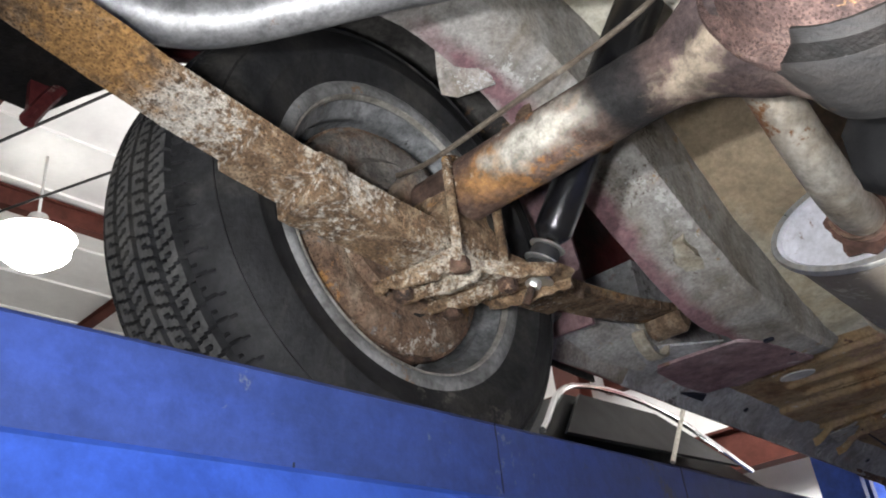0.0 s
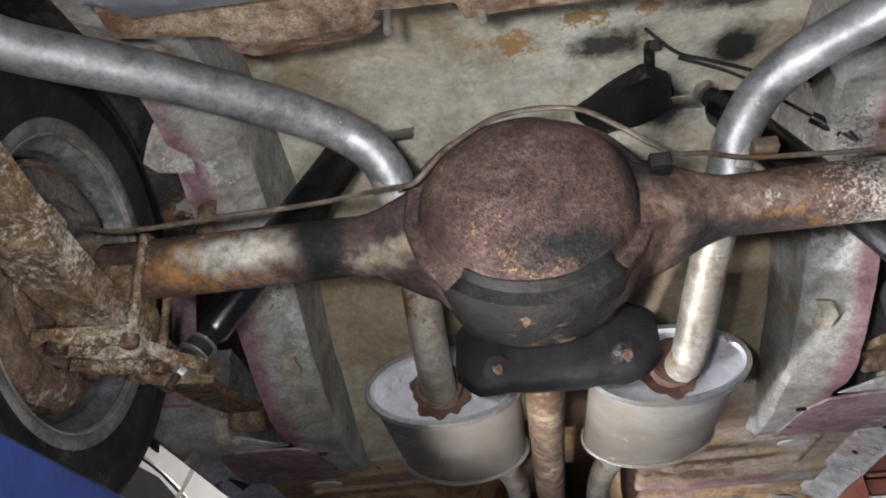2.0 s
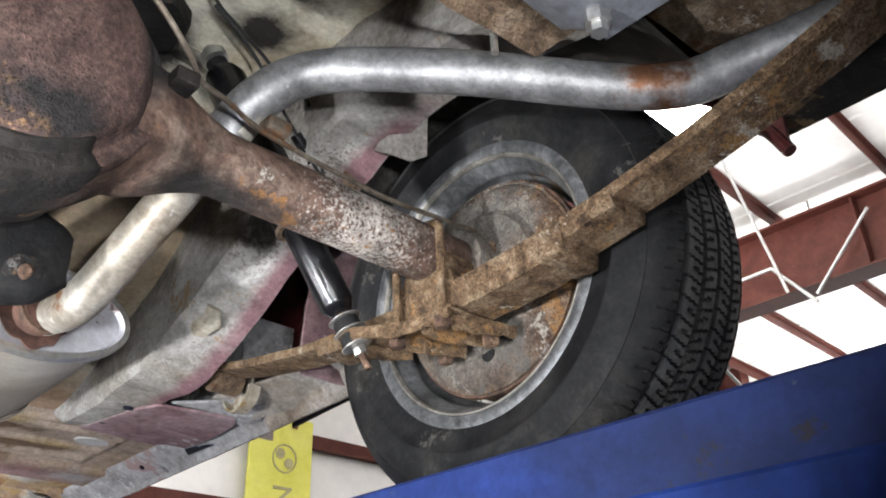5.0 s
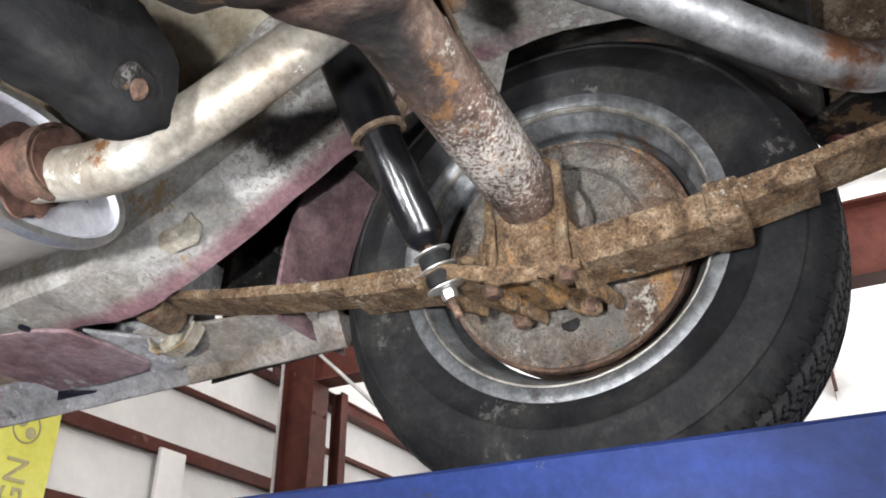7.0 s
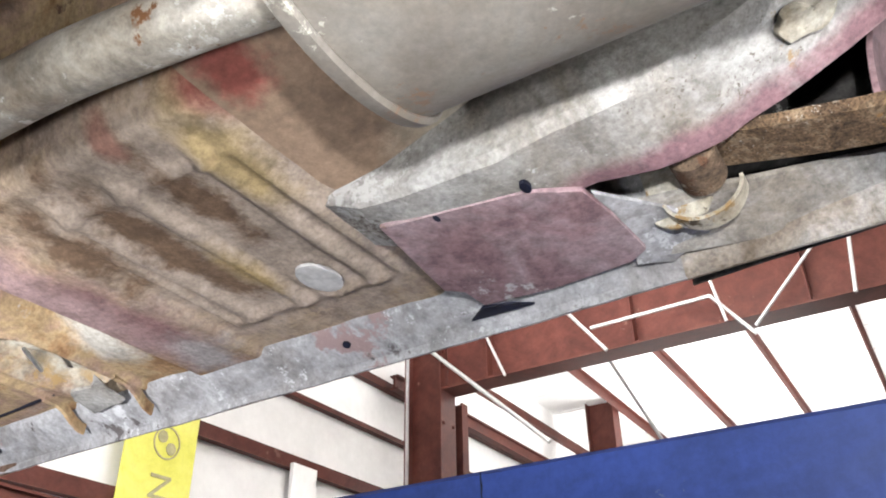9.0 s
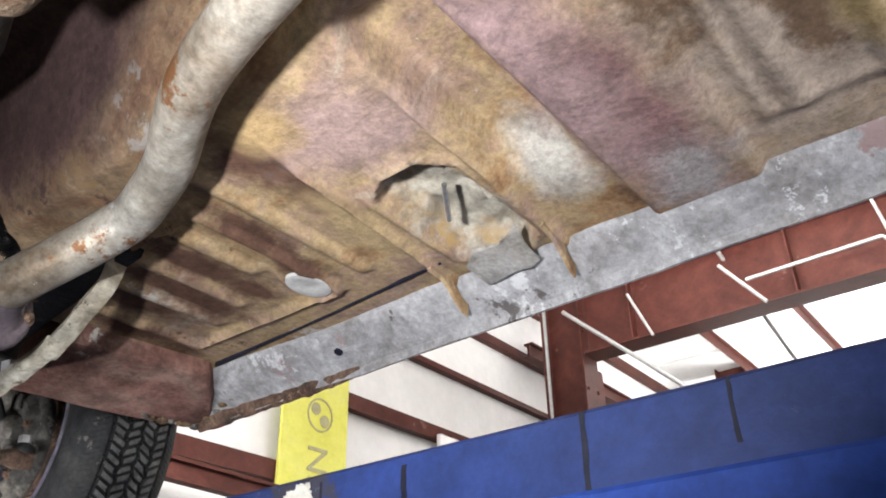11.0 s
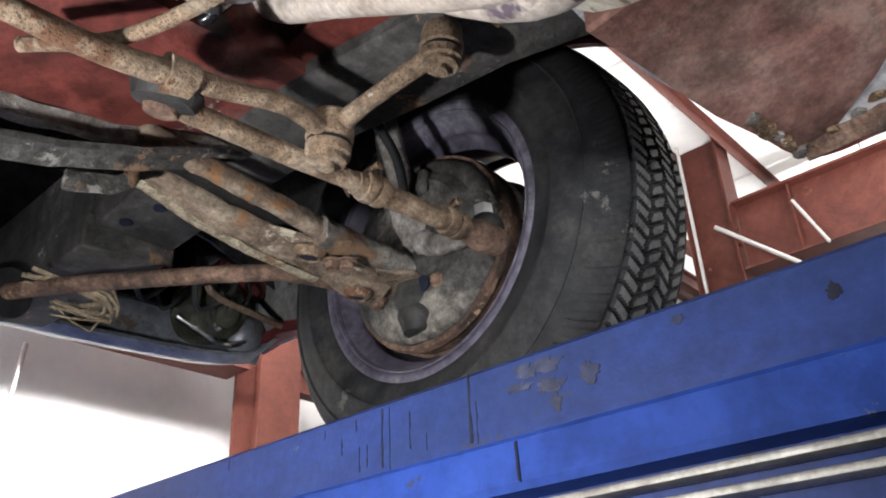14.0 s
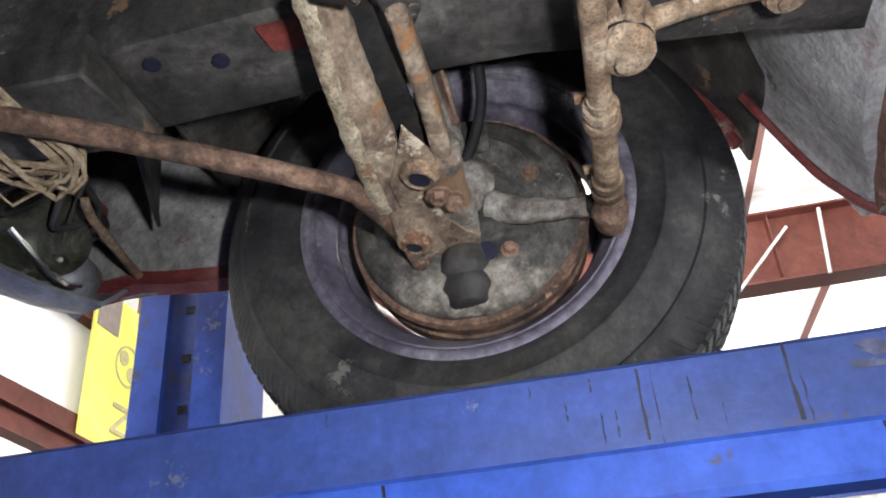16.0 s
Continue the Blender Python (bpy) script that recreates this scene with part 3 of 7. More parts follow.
def i_beam(a, b, depth, width, bm=None, up=(0, 0, 1), web=0.014, flange=0.02):
    """An I section between two points, its web standing along up."""
    a, b, up = Vector(a), Vector(b), Vector(up)
    d = (b - a).normalized()
    side = d.cross(up).normalized()
    h, w = depth / 2, width / 2
    sec = [(-w, -h), (w, -h), (w, -h + flange), (web, -h + flange), (web, h - flange), (w, h - flange), (w, h), (-w, h), (-w, h - flange), (-web, h - flange), (-web, -h + flange), (-w, -h + flange)]
    return loft([[p + side * x + up * z for x, z in sec] for p in (a, b)], True, bm)


CX = 6.40            # the frame line beside the lift
column_label = "red-brown painted steel I column on the hall floor"
beam_label = "red-brown painted steel roof beam carried by the columns"
for x, y in ((CX, 4.62), (2.06, 5.14), (-3.59, 5.14), (-6.5, 4.62), (CX, -5.8), (-6.5, -5.8), (11.2, 4.62)):
    slim = y == 5.14
    bm = i_beam((x, y, 0), (x, y, ROOF - .01), 0.20 if slim else 0.42, 0.22 if slim else 0.27, up=(0, 1, 0))
    box(x - 0.2, x + 0.2, y - 0.25, y + 0.25, 0.002, 0.03, 0.003, bm)
    for z in (4.15, 4.72, 4.88):
        for dx in (-0.09, 0.09):
            bolt((x + dx, y - (0.102 if slim else 0.212), z), (0, -1, 0), 0.017, 0.016, bm)
    tagged(part("column", bm, "frame_red"), column_label, "column", "steel columns")
for x in (CX, -6.5):
    bm = i_beam((x, -10.3, 4.80), (x, 4.40, 4.80), 0.66, 0.26) if x > 0 else i_beam((x, -10.3, 5.74), (x, 4.40, 5.74), 0.2, 0.1)
    for k in range(9 if x > 0 else 0):           # web stiffeners
        y = 3.9 - k * 1.45
        box(x - 0.115, x + 0.115, y, y + 0.016, 4.50, 5.10, 0.002, bm)
    tagged(part("roof_beam", bm, "frame_red"), beam_label, "beam", "roof beams")
for k in range(11):
    y = 4.3 - 1.15 * k
    bm = loft([[(x, y, ROOF - .03), (x, y + 0.055, ROOF - .03), (x, y + 0.055, ROOF - .18), (x, y + 0.049, ROOF - .18), (x, y + 0.049, ROOF - .037), (x, y, ROOF - .037)] for x in (-12 if k % 2 else 1.0, 13.5)])
    tagged(part("purlin", bm, "frame_red"), "thin red-brown steel purlin under the white roof", "purlin", "roof purlins")
for z, h in ((1.0, .13), (2.0, .13), (2.95, .13), (3.62, .12), (4.27, .05), (4.80, .09), (5.44, .12)):
    bm = loft([[(x, WY - 0.002, z), (x, WY - 0.08, z), (x, WY - 0.08, z + h), (x, WY - 0.072, z + h), (x, WY - 0.072, z + 0.012), (x, WY - 0.002, z + 0.012)] for x in (2.25, 13.4)])
    tagged(part("girt", bm, "frame_red"), "red-brown steel girt on the white front wall", "girt", "wall girts")
bm = i_beam((-6.3, WY - 0.28, 2.92), (1.90, WY - 0.28, 2.92), 0.30, 0.18)
tagged(part("wall_beam", bm, "frame_red"), "red-brown steel beam across the front wall", "beam")
for z in (3.7, 4.75):
    bm = box(-6.2, -3.8, WY - 0.1, WY - 0.003, z, z + 0.15, .004)
    box(-3.4, 1.9, WY - 0.1, WY - 0.003, z, z + 0.15, .004, bm)
    tagged(part("girt", bm, "frame_red"), "red-brown steel girt on the white front wall", "girt", "wall girts")
bm = i_beam((2.215, WY - 0.28, 2.81), (3.35, WY - 0.28, 2.78), 0.13, 0.08)
tagged(part("brace", bm, "frame_red"), "short red-brown steel brace beside a column", "brace")
tagged(part("wind_post", i_beam((7.68, 5.03, 0), (7.68, 5.03, 4.86), 0.14, 0.13, up=(0, 1, 0)), "frame_red"), "slim red-brown wind post beyond the frame", "post")
bm = i_beam((6.55, 5.16, 4.80), (13.55, 5.16, 4.80), 0.16, 0.10)
tagged(part("eave_strut", bm, "frame_red"), "red-brown eave strut along the front wall", "beam")
# pale posts on the front wall
for x, z1 in ((5.25, 3.66), (0.1, 2.75)):
    tagged(part("wall_post", box(x, x + 0.32, WY - 0.125, WY - 0.083, 0, z1, 0.004), "insulation"), "pale sheet-covered post on the front wall", "post")
tagged(part("drop_pipe", tube([(3.95, WY - .11, 3.75), (3.95, WY - .11, 4.35)], .03, 12, 1), "pipe_tan"), "short tan pipe hanging before the front wall", "pipe")
structure("trim", box(CX - 0.27, CX - 0.245, 4.70, 4.725, 0, 5.8, 0.003), "conduit", "grey steel corner trim beside a column")
for a, b, r in (((6.24, 4.56, 4.93), (6.24, 3.30, 3.75), .020), ((6.24, 3.02, 4.90), (6.22, 2.69, 4.45), .016), ((6.24, 2.82, 4.70), (6.24, 1.75, 4.72), .016),
                ((6.24, 1.75, 4.72), (6.24, 1.45, 4.30), .016), ((6.24, .89, 4.93), (6.24, 1.44, 4.37), .014), ((6.23, .60, 5.05), (6.23, .68, 4.45), .016), ((6.23, 3.88, 4.90), (6.23, 3.69, 4.44), .014),
                ((6.02, 1.88, 5.90), (6.20, 1.65, 4.45), .014), ((6.10, 3.05, 5.2), (8.06, 2.78, 4.0), .018), ((0.86, WY - .11, 0), (1.05, WY - .11, 2.75), .010), ((4.59, WY - .10, 2.79), (5.8, WY - .10, 1.89), .010),
                ((-7.0, 1.0, 5.4), (-4.0, 2.2, 5.4), .012), ((-7.5, 0.2, 5.4), (-4.0, 1.4, 5.4), .012), ((-6.4, 2.4, 5.90), (-4.0, 3.2, 5.4), .010)):
    tagged(part("conduit", tube([a, b], r, 10, 1), "conduit" if a[0] > 0 else "dark_wire"), "thin grey steel conduit and bracing rod under the roof" if a[0] > 0 else "thin dark rod under the roof", "conduit", "conduits")
for y in (-1.9, -.1, 1.7, 3.5):
    fix = holder("tube_light", (CX + 1.05, y, 5.45), "long white fluorescent light fitting under the roof", "light", "tube lights")
    part("body", box(CX + .95, CX + 1.15, y - .8, y + .8, 5.48, 5.70, 0.01), "insulation", fix)
    part("hanger", tube([(CX + 1.05, y, 5.69), (CX + 1.05, y, ROOF)], .01, 8, 1), "conduit", fix)
    for dx in (-0.05, 0.05):
        part("lamp_tube", tube([(CX + 1.05 + dx, y - .77, 5.462), (CX + 1.05 + dx, y + .77, 5.462)], 0.016, 10, 1), "tube_glow", fix)
for x, y in ((-5.94, 1.52), (4.2, 1.3), (-5.3, -3.2), (4.2, -3.2)):
    fix = holder("bay_light", (x, y, 5.3), "bright round high-bay lamp hanging from the roof", "light", "bay lights")
    part("shade", lathe([(0, .07), (-.12, .12), (-.20, .30), (-.21, .31), (-.205, .28), (-.12, .10), (0, .06)], (x, y, 5.3), (0, 0, 1), 32), "conduit", fix)
    part("bulb", lathe([(-.46, 0), (-.43, .16), (-.34, .27), (-.22, .28), (-.15, .12), (-.12, 0)], (x, y, 5.3), (0, 0, 1), 24), "lamp_glow", fix)
    part("hanger", tube([(x, y, 5.28), (x, y, ROOF)], 0.012, 8, 1), "conduit", fix)

# the yellow hanging sign
SY = 5.31
sign = holder("hanging_sign", (3.83, SY, 2.7), "yellow banner sign with a round mark on the wall", "sign")
part("panel", slab([(3.51, SY, 2.62), (4.15, SY, 2.62), (4.15, SY, 3.84), (3.51, SY, 3.84)], 0.025, (0, 1, 0), .004), "yellow", sign)
for dx in (-.25, .25):
    part("hanger", box(3.83 + dx - .02, 3.83 + dx + .02, SY + .024, WY, 3.74, 3.78, .002), "frame_red", sign)
part("ring", lathe([(0, .124), (.004, .124), (.004, .112), (0, .112)], (3.863, SY - .002, 3.469), (0, -1, 0), 40), "sign_ink", sign, "grey ring printed on the sign")
for sx, sz in ((-.045, .038), (.045, -.038)):
    part("mark", lathe([(0, 0), (0, .046), (.004, .046), (.004, 0)], (3.863 + sx, SY - .002, 3.469 + sz), (0, -1, 0), 20), "sign_ink", sign)
part("patch", slab([(3.52, SY - .003, 3.60), (3.73, SY - .003, 3.60), (3.73, SY - .003, 3.83), (3.52, SY - .003, 3.83)], 0.003, (0, -1, 0)), "sign_patch", sign)
cu = bpy.data.curves.new("sign_text", "FONT")
cu.body, cu.size, cu.extrude = "IGN", 0.27, 0.003
tmp = new("tmp", cu)
me = bpy.data.meshes.new_from_object(tmp.evaluated_get(bpy.context.evaluated_depsgraph_get()))
bpy.data.objects.remove(tmp)
me.transform(pose(3.95, SY - .005, 2.77, 90, -90, 0))
me.materials.append(M["sign_ink"])
txt = new("lettering", me)
txt.parent, txt.matrix_parent_inverse = sign, Matrix.Translation(-sign.location)

# ---- the lift ----
lift = holder("four_post_lift", (0, 1.2, 0), "blue four-post car lift with two long runways", "car lift")
RX0, RX1 = 0.428, 0.93


def runway(s):
    """Deck with its side face, the jack ledge below it and a bare steel track strip."""
    sec = [(RX0, RZ - .004), (RX0 + .004, RZ), (RX1 - .004, RZ), (RX1, RZ - .004), (RX1, RZ - .15), (RX0 + .02, RZ - .15), (RX0 + .02, RZ - .07), (RX0, RZ - .066)]
    y0, y1 = -2.6, 4.4
    deck = part("runway", loft([[(s * x, y, z) for x, z in sec] for y in (y0, y1)]), "blue", lift, "blue painted steel runway, scuffed and oil stained")
    led = [(RX0 + .018, RZ - .062), (RX0 - .002, RZ - .064), (RX0 - .005, RZ - .068), (RX0 - .008, RZ - .100), (RX0 - .005, RZ - .106), (RX0 + .018, RZ - .108)]
    part("ledge", loft([[(s * x, y, z) for x, z in led] for y in (y0 + .03, y1 - .03)]), "blue_bright", deck, "glossy blue side ledge", smooth=30)
    for z in (RZ - .115, RZ - .130):
        part("track_strip", box(s * (RX0 - .006), s * (RX0 + .02), y0 + .05, y1 - .05, z - .0055, z, .001), "steel", deck, "worn bare steel track strip")
    part("web", box(s * (RX0 + .03), s * (RX0 + .05), y0 + .05, y1 - .05, RZ - .26, RZ - .14, .002), "blue", deck)
    return deck


decks = {s: runway(s) for s in (-1, 1)}
rnd = random.Random(4)


def drip(deck, s, y, z0, z1, w):
    """An oil run down the inner face of the runway."""
    x = s * (RX0 - .0004)
    w = w * .7
    n = 6
    pts = []
    for i in range(n + 1):
        pts.append((x, y - w * (0.5 + .25 * rnd.random()) + .002 * rnd.random(), z0 + (z1 - z0) * i / n))
    for i in range(n, -1, -1):
        pts.append((x, y + w * (0.5 + .25 * rnd.random()), z0 + (z1 - z0) * i / n))
    part("oil_run", slab(pts, .0004, (s, 0, 0)), "oil", deck, "black oil run", smooth=0)


for y, z0, z1, w in ((2.665, 1.744, 1.690, .003), (2.655, 1.743, 1.686, .0022), (2.63, 1.733, 1.700, .002), (2.70, 1.742, 1.730, .002), (2.72, 1.728, 1.712, .002), (2.745, 1.742, 1.732, .0018),
                     (2.685, 1.715, 1.695, .002), (2.695, 1.715, 1.692, .0016), (2.56, 1.748, 1.690, .0035), (2.553, 1.724, 1.688, .002), (2.905, 1.744, 1.733, .0018), (2.61, 1.71, 1.695, .0016),
                     (1.856, 1.745, 1.719, 0.005), (1.870, 1.744, 1.721, 0.004), (1.688, 1.741, 1.692, 0.005), (1.583, 1.739, 1.708, 0.008), (1.399, 1.748, 1.678, 0.008), (2.02, 1.749, 1.70, .004),
                     (1.00, 1.748, 1.70, .004), (.78, 1.749, 1.712, .003), (1.28, 1.748, 1.70, .005)):
    drip(decks[1], 1, y, z0, z1, w)
for y, z0, z1, w in ((-.10, 1.749, 1.69, .003), (-.31, 1.69, 1.66, .0025), (.22, 1.748, 1.70, .003)):
    drip(decks[-1], -1, y, z0, z1, w)


def blot(deck, s, y, z, ry, rz, mat, label, seed):
    pts = []
    for k in range(40):
        a = 2 * math.pi * k / 40
        f = 1 + .55 * noise.noise(Vector((math.cos(a) * 1.6 + seed * 9, math.sin(a) * 1.6, seed))) + .45 * noise.noise(Vector((math.cos(a) * 5 + seed * 9, math.sin(a) * 5, seed)))
        pts.append((s * (RX0 - .0004 - .00008 * (seed * 100 % 7)), y + ry * f * math.cos(a), z + rz * f * math.sin(a)))
    part("stain", slab(pts, .0005, (s, 0, 0)), mat, deck, label, smooth=0)


for y, z, ry, rz in ((2.500, 1.735, .011, .006), (2.480, 1.735, .012, .006), (2.508, 1.7235, .013, .003), (2.478, 1.718, .012, .005), (2.474, 1.704, .004, .007), (2.443, 1.719, .008, .008), (2.366, 1.737, .005, .003)):
    blot(decks[1], 1, y, z, ry, rz, "smudge", "grey-brown oil smudge", y)
for y, z, ry, rz in ((2.262, 1.723, .005, .005), (2.035, 1.741, .016, .003)):
    blot(decks[1], 1, y, z, ry, rz, "oil", "dark oil stain", y)
for s, y in ((1, 2.512), (1, 1.93), (1, 2.86)):      # run down the ledge
    x = RX0 - .0082
    part("oil_run", slab([(s * (x + .003), y - .001, RZ - .069), (s * (x + .003), y + .0012, RZ - .069), (s * x, y - .002, RZ - .099), (s * x, y - .0045, RZ - .101)], .0012, (-s, 0, 0)), "oil", decks[s], "black oil run", smooth=0)
for y, z, ry, rz in ((1.714, 1.735, 0.013, 0.009), (1.727, 1.733, 0.013, 0.006), (1.742, 1.728, 0.007, 0.005), (1.712, 1.702, 0.003, 0.004), (1.716, 1.696, 0.003, 0.002), (1.744, 1.707, 0.0012, 0.001), (1.728, 1.717, 0.001, 0.001)):
    blot(decks[1], 1, y, z, ry, rz, "splash", "pale paint splash", y)
for x in (-1, 1):
    for y in (3.43, -1.75):
        post = part("post", loft([[(x * a, y + b, z) for a, b in ((1.12, -.09), (1.30, -.09), (1.30, .09), (1.12, .09), (1.12, .03), (1.135, .03), (1.135, .075), (1.285, .075), (1.285, -.075), (1.135, -.075), (1.135, -.03), (1.12, -.03))] for z in (0.02, 2.75)]), "blue_bright", lift, "tall blue steel lift post", smooth=20)
        part("base_plate", box(x * 1.02, x * 1.40, y - .19, y + .19, 0.001, 0.022, .003), "blue_bright", post)
        bm = box(x * 1.15, x * 1.165, y - .045, y + .045, .05, 2.7, .001)
        part("lock_ladder", bm, "blue", post)
        for k in range(26):
            part("lock_slot", box(x * 1.146, x * 1.15, y - .008, y + .008, .15 + k * .1, .165 + k * .1, 0), "grease", post, smooth=0)
for y in (3.43, -1.75):
    part("cross_beam", box(-1.14, 1.14, y - .07, y + .07, RZ - .42, RZ - .262, .006), "blue", lift, "blue steel cross beam under the runways")


# ---- a dark car parked beyond ----
PX = -2.75


def parked_car():
    car2 = holder("parked_car", (PX, 2.85, 0), "shiny black car up on a lift beside the wall", "car")
    z0 = 1.64
    prof = [(-2.2, .45), (-2.1, .62), (-1.2, .78), (-.75, .84), (-.15, 1.22), (.7, 1.26), (1.35, .95), (2.0, .88), (2.25, .72), (2.3, .42)]
    rings = []
    for y, h in prof:
        w = .82 if abs(y) < 1.8 else .74
        hw = w - max(0, h - .85) * .55
        rings.append([(PX + a * ww, 2.85 + y, z0 + zz) for a, ww, zz in ((-1, w, .25), (-1, w, .6 if h > .6 else h * .9), (-1, hw, h * .97), (0, hw, h), (1, hw, h * .97), (1, w, .6 if h > .6 else h * .9), (1, w, .25), (0, w, .2))])
    part("body", loft(rings), "car_black", car2, smooth=50)
    part("windscreen", slab([(-2.130, 2.17, z0 + .86), (-2.250, 2.67, z0 + 1.20), (-3.250, 2.67, z0 + 1.20), (-3.370, 2.17, z0 + .86)], .02, (0, -.55, .83)), "glass_dark", car2)
    part("side_glass", slab([(-1.950, 2.35, z0 + .88), (-2.100, 2.75, z0 + 1.17), (-2.100, 3.50, z0 + 1.19), (-1.940, 4.05, z0 + .93)], .02, (1, 0, .3)), "glass_dark", car2)
    part("drip_rail", tube([(-1.920, 2.15, z0 + .86), (-2.080, 2.70, z0 + 1.21), (-2.080, 3.55, z0 + 1.23), (-1.920, 4.20, z0 + .92)], .016, 8), "chrome", car2, "bright window frame")
    part("side_trim", tube([(-1.915, 0.85, z0 + .58), (-1.915, 4.95, z0 + .56)], .014, 8, 1), "chrome", car2, "bright chrome side strip")
    for dx in (-.78, .78):
        for dy in (-1.4, 1.35):
            w = part("wheel", lathe([(-.1, 0), (-.1, .2), (-.11, .3), (-.06, .33), (.06, .33), (.11, .3), (.1, .2), (.08, 0)], (PX + dx * .95, 2.85 + dy, z0 + .33), (1, 0, 0), 32), "tyre", car2)
            part("hubcap", lathe([(.09, .17), (.12, .15), (.13, .05), (.13, 0)], (PX + dx * .95, 2.85 + dy, z0 + .33), (1 if dx > 0 else -1, 0, 0), 24), "chrome", w)
    lift2 = holder("low_lift", (PX, 2.85, 0), "blue steel lift carrying the parked black car", "car lift")
    for dx in (-.75, .75):
        part("runway", box(PX + dx - .25, PX + dx + .25, .55, 5.1, z0 - .15, z0 - .001, .004), "blue", lift2)
    for dx in (-1.25, 1.25):
        for y in (.85, 4.85):
            part("post", box(PX + dx - .1, PX + dx + .1, y - .1, y + .1, .001, 2.6, .006), "blue_bright", lift2)
            part("arm", box(PX + min(dx, dx * .55), PX + max(dx, dx * .55), y - .06, y + .06, z0 - .26, z0 - .16, .004), "blue", lift2)
    part("safety_rod", tube([(PX + .92, 3.05, 2.45), (PX + .92, 3.50, 2.98)], .012, 8, 1), "splash", lift2, "thin white rod beside the raised car")


parked_car()
# ---- the old car on the lift ----
car = holder("car", (0, 1.4, RZ), "old maroon car with a rusty underside, raised on the lift", "car")


# -- wheels --
def tyre_mesh(x, y, z, s, R, pattern, n=960):
    """Tyre of revolution with real grooves: s is the outward side."""
    # (across from the inner bead, radius); across runs outward
    side = [(.020, .176), (.008, .182), (.000, .192), (-.006, .204), (-.0075, .206), (-.011, .216), (-.0145, .232), (-.0165, .234), (-.017, .238), (-.0155, .241), (-.0145, .252), (-.0105, .264), (-.0055, .274), (-.0075, .277), (-.0045, .280)]
    k = 90
    crown = [(-.002 + .184 * i / k, R - (R - .283) * abs(2 * i / k - 1) ** 4) for i in range(k + 1)]
    far = [(.18 - a, r) for a, r in side[::-1]]
    prof = side + crown + far
    bm = bmesh.new()
    rows, worn = [], []
    for a, r in prof:
        rows.append([])
        worn.append([])
        for j in range(n):
            th = 2 * math.pi * j / n
            rr = r
            cutting = pattern((a + .002) / .184, j) if r >= .2829 else 1.0
            worn[-1].append(cutting < .35 and .17 < (a + .002) / .184 < .83)
            if r >= .2829:
                rr -= .0075 * cutting
            dz = rr * math.cos(th)
            low = -(z - RZ) + .001
            if dz < low:
                dz = low
            rows[-1].append(bm.verts.new((x + s * a, y + rr * math.sin(th), z + dz)))
    for i, (a, b) in enumerate(zip(rows, rows[1:])):
        for j in range(n):
            k2 = (j + 1) % n
            f = bm.faces.new((a[j], a[k2], b[k2], b[j]))
            if worn[i][j] and worn[i][k2] and worn[i + 1][j] and worn[i + 1][k2]:
                f.material_index = 1
    return bm


def rib_tread(u, j):
    """Six ribs between straight grooves with slanting cuts and hooked half cuts, eighty pitches round."""
    ph = j % 12
    for c in (.17, .335, .5, .665, .83):
        if abs(u - c) < .016:
            return 1.0
    if u < .17 or u > .83:
        e = min(u, 1 - u)
        return .3 if ph == int(e * 12) and e > .05 else .5 if ph == 6 and e > .12 else 0.0
    band = int((u - .17) / .165)
    loc = ((u - .17) / .165) % 1
    w = (j + 5 * band - int(round((4 if band % 2 else -4) * loc))) % 12
    if w == 0:
        return .9
    if w == 6 and (loc < .55 if band % 2 else loc > .45):
        return .8
    if w == 7 and .35 < loc < .6:
        return .6
    return 0.0


def block_tread(u, j):
    """Angular blocks between zigzag grooves with forked cuts, forty-five pitches round."""
    ph = j % 16
    zig = .020 * (abs(ph - 8) / 4 - 1)
    for c in (.19, .345, .5, .655, .81):
        if abs(u - c - zig * (1 if c < .5 else -1) * (.25 if abs(c - .5) > .3 else 1)) < .017:
            return 1.0
    band = 0 if u < .19 else 1 if u < .345 else 2 if u < .50 else 3 if u < .655 else 4 if u < .81 else 5
    if min(u, 1 - u) < .03:
        return 0.0
    w = (j + 6 * band + int(round((46 if band % 2 else -46) * u))) % 16
    if w < 2:
        return (.3 if w == 0 else 0.0) if band in (0, 5) else 1.0
    if w in (5, 11) and band in (0, 5):
        return .22
    if w in (8, 9) and 0 < band < 5:
        return .6
    return 0.0


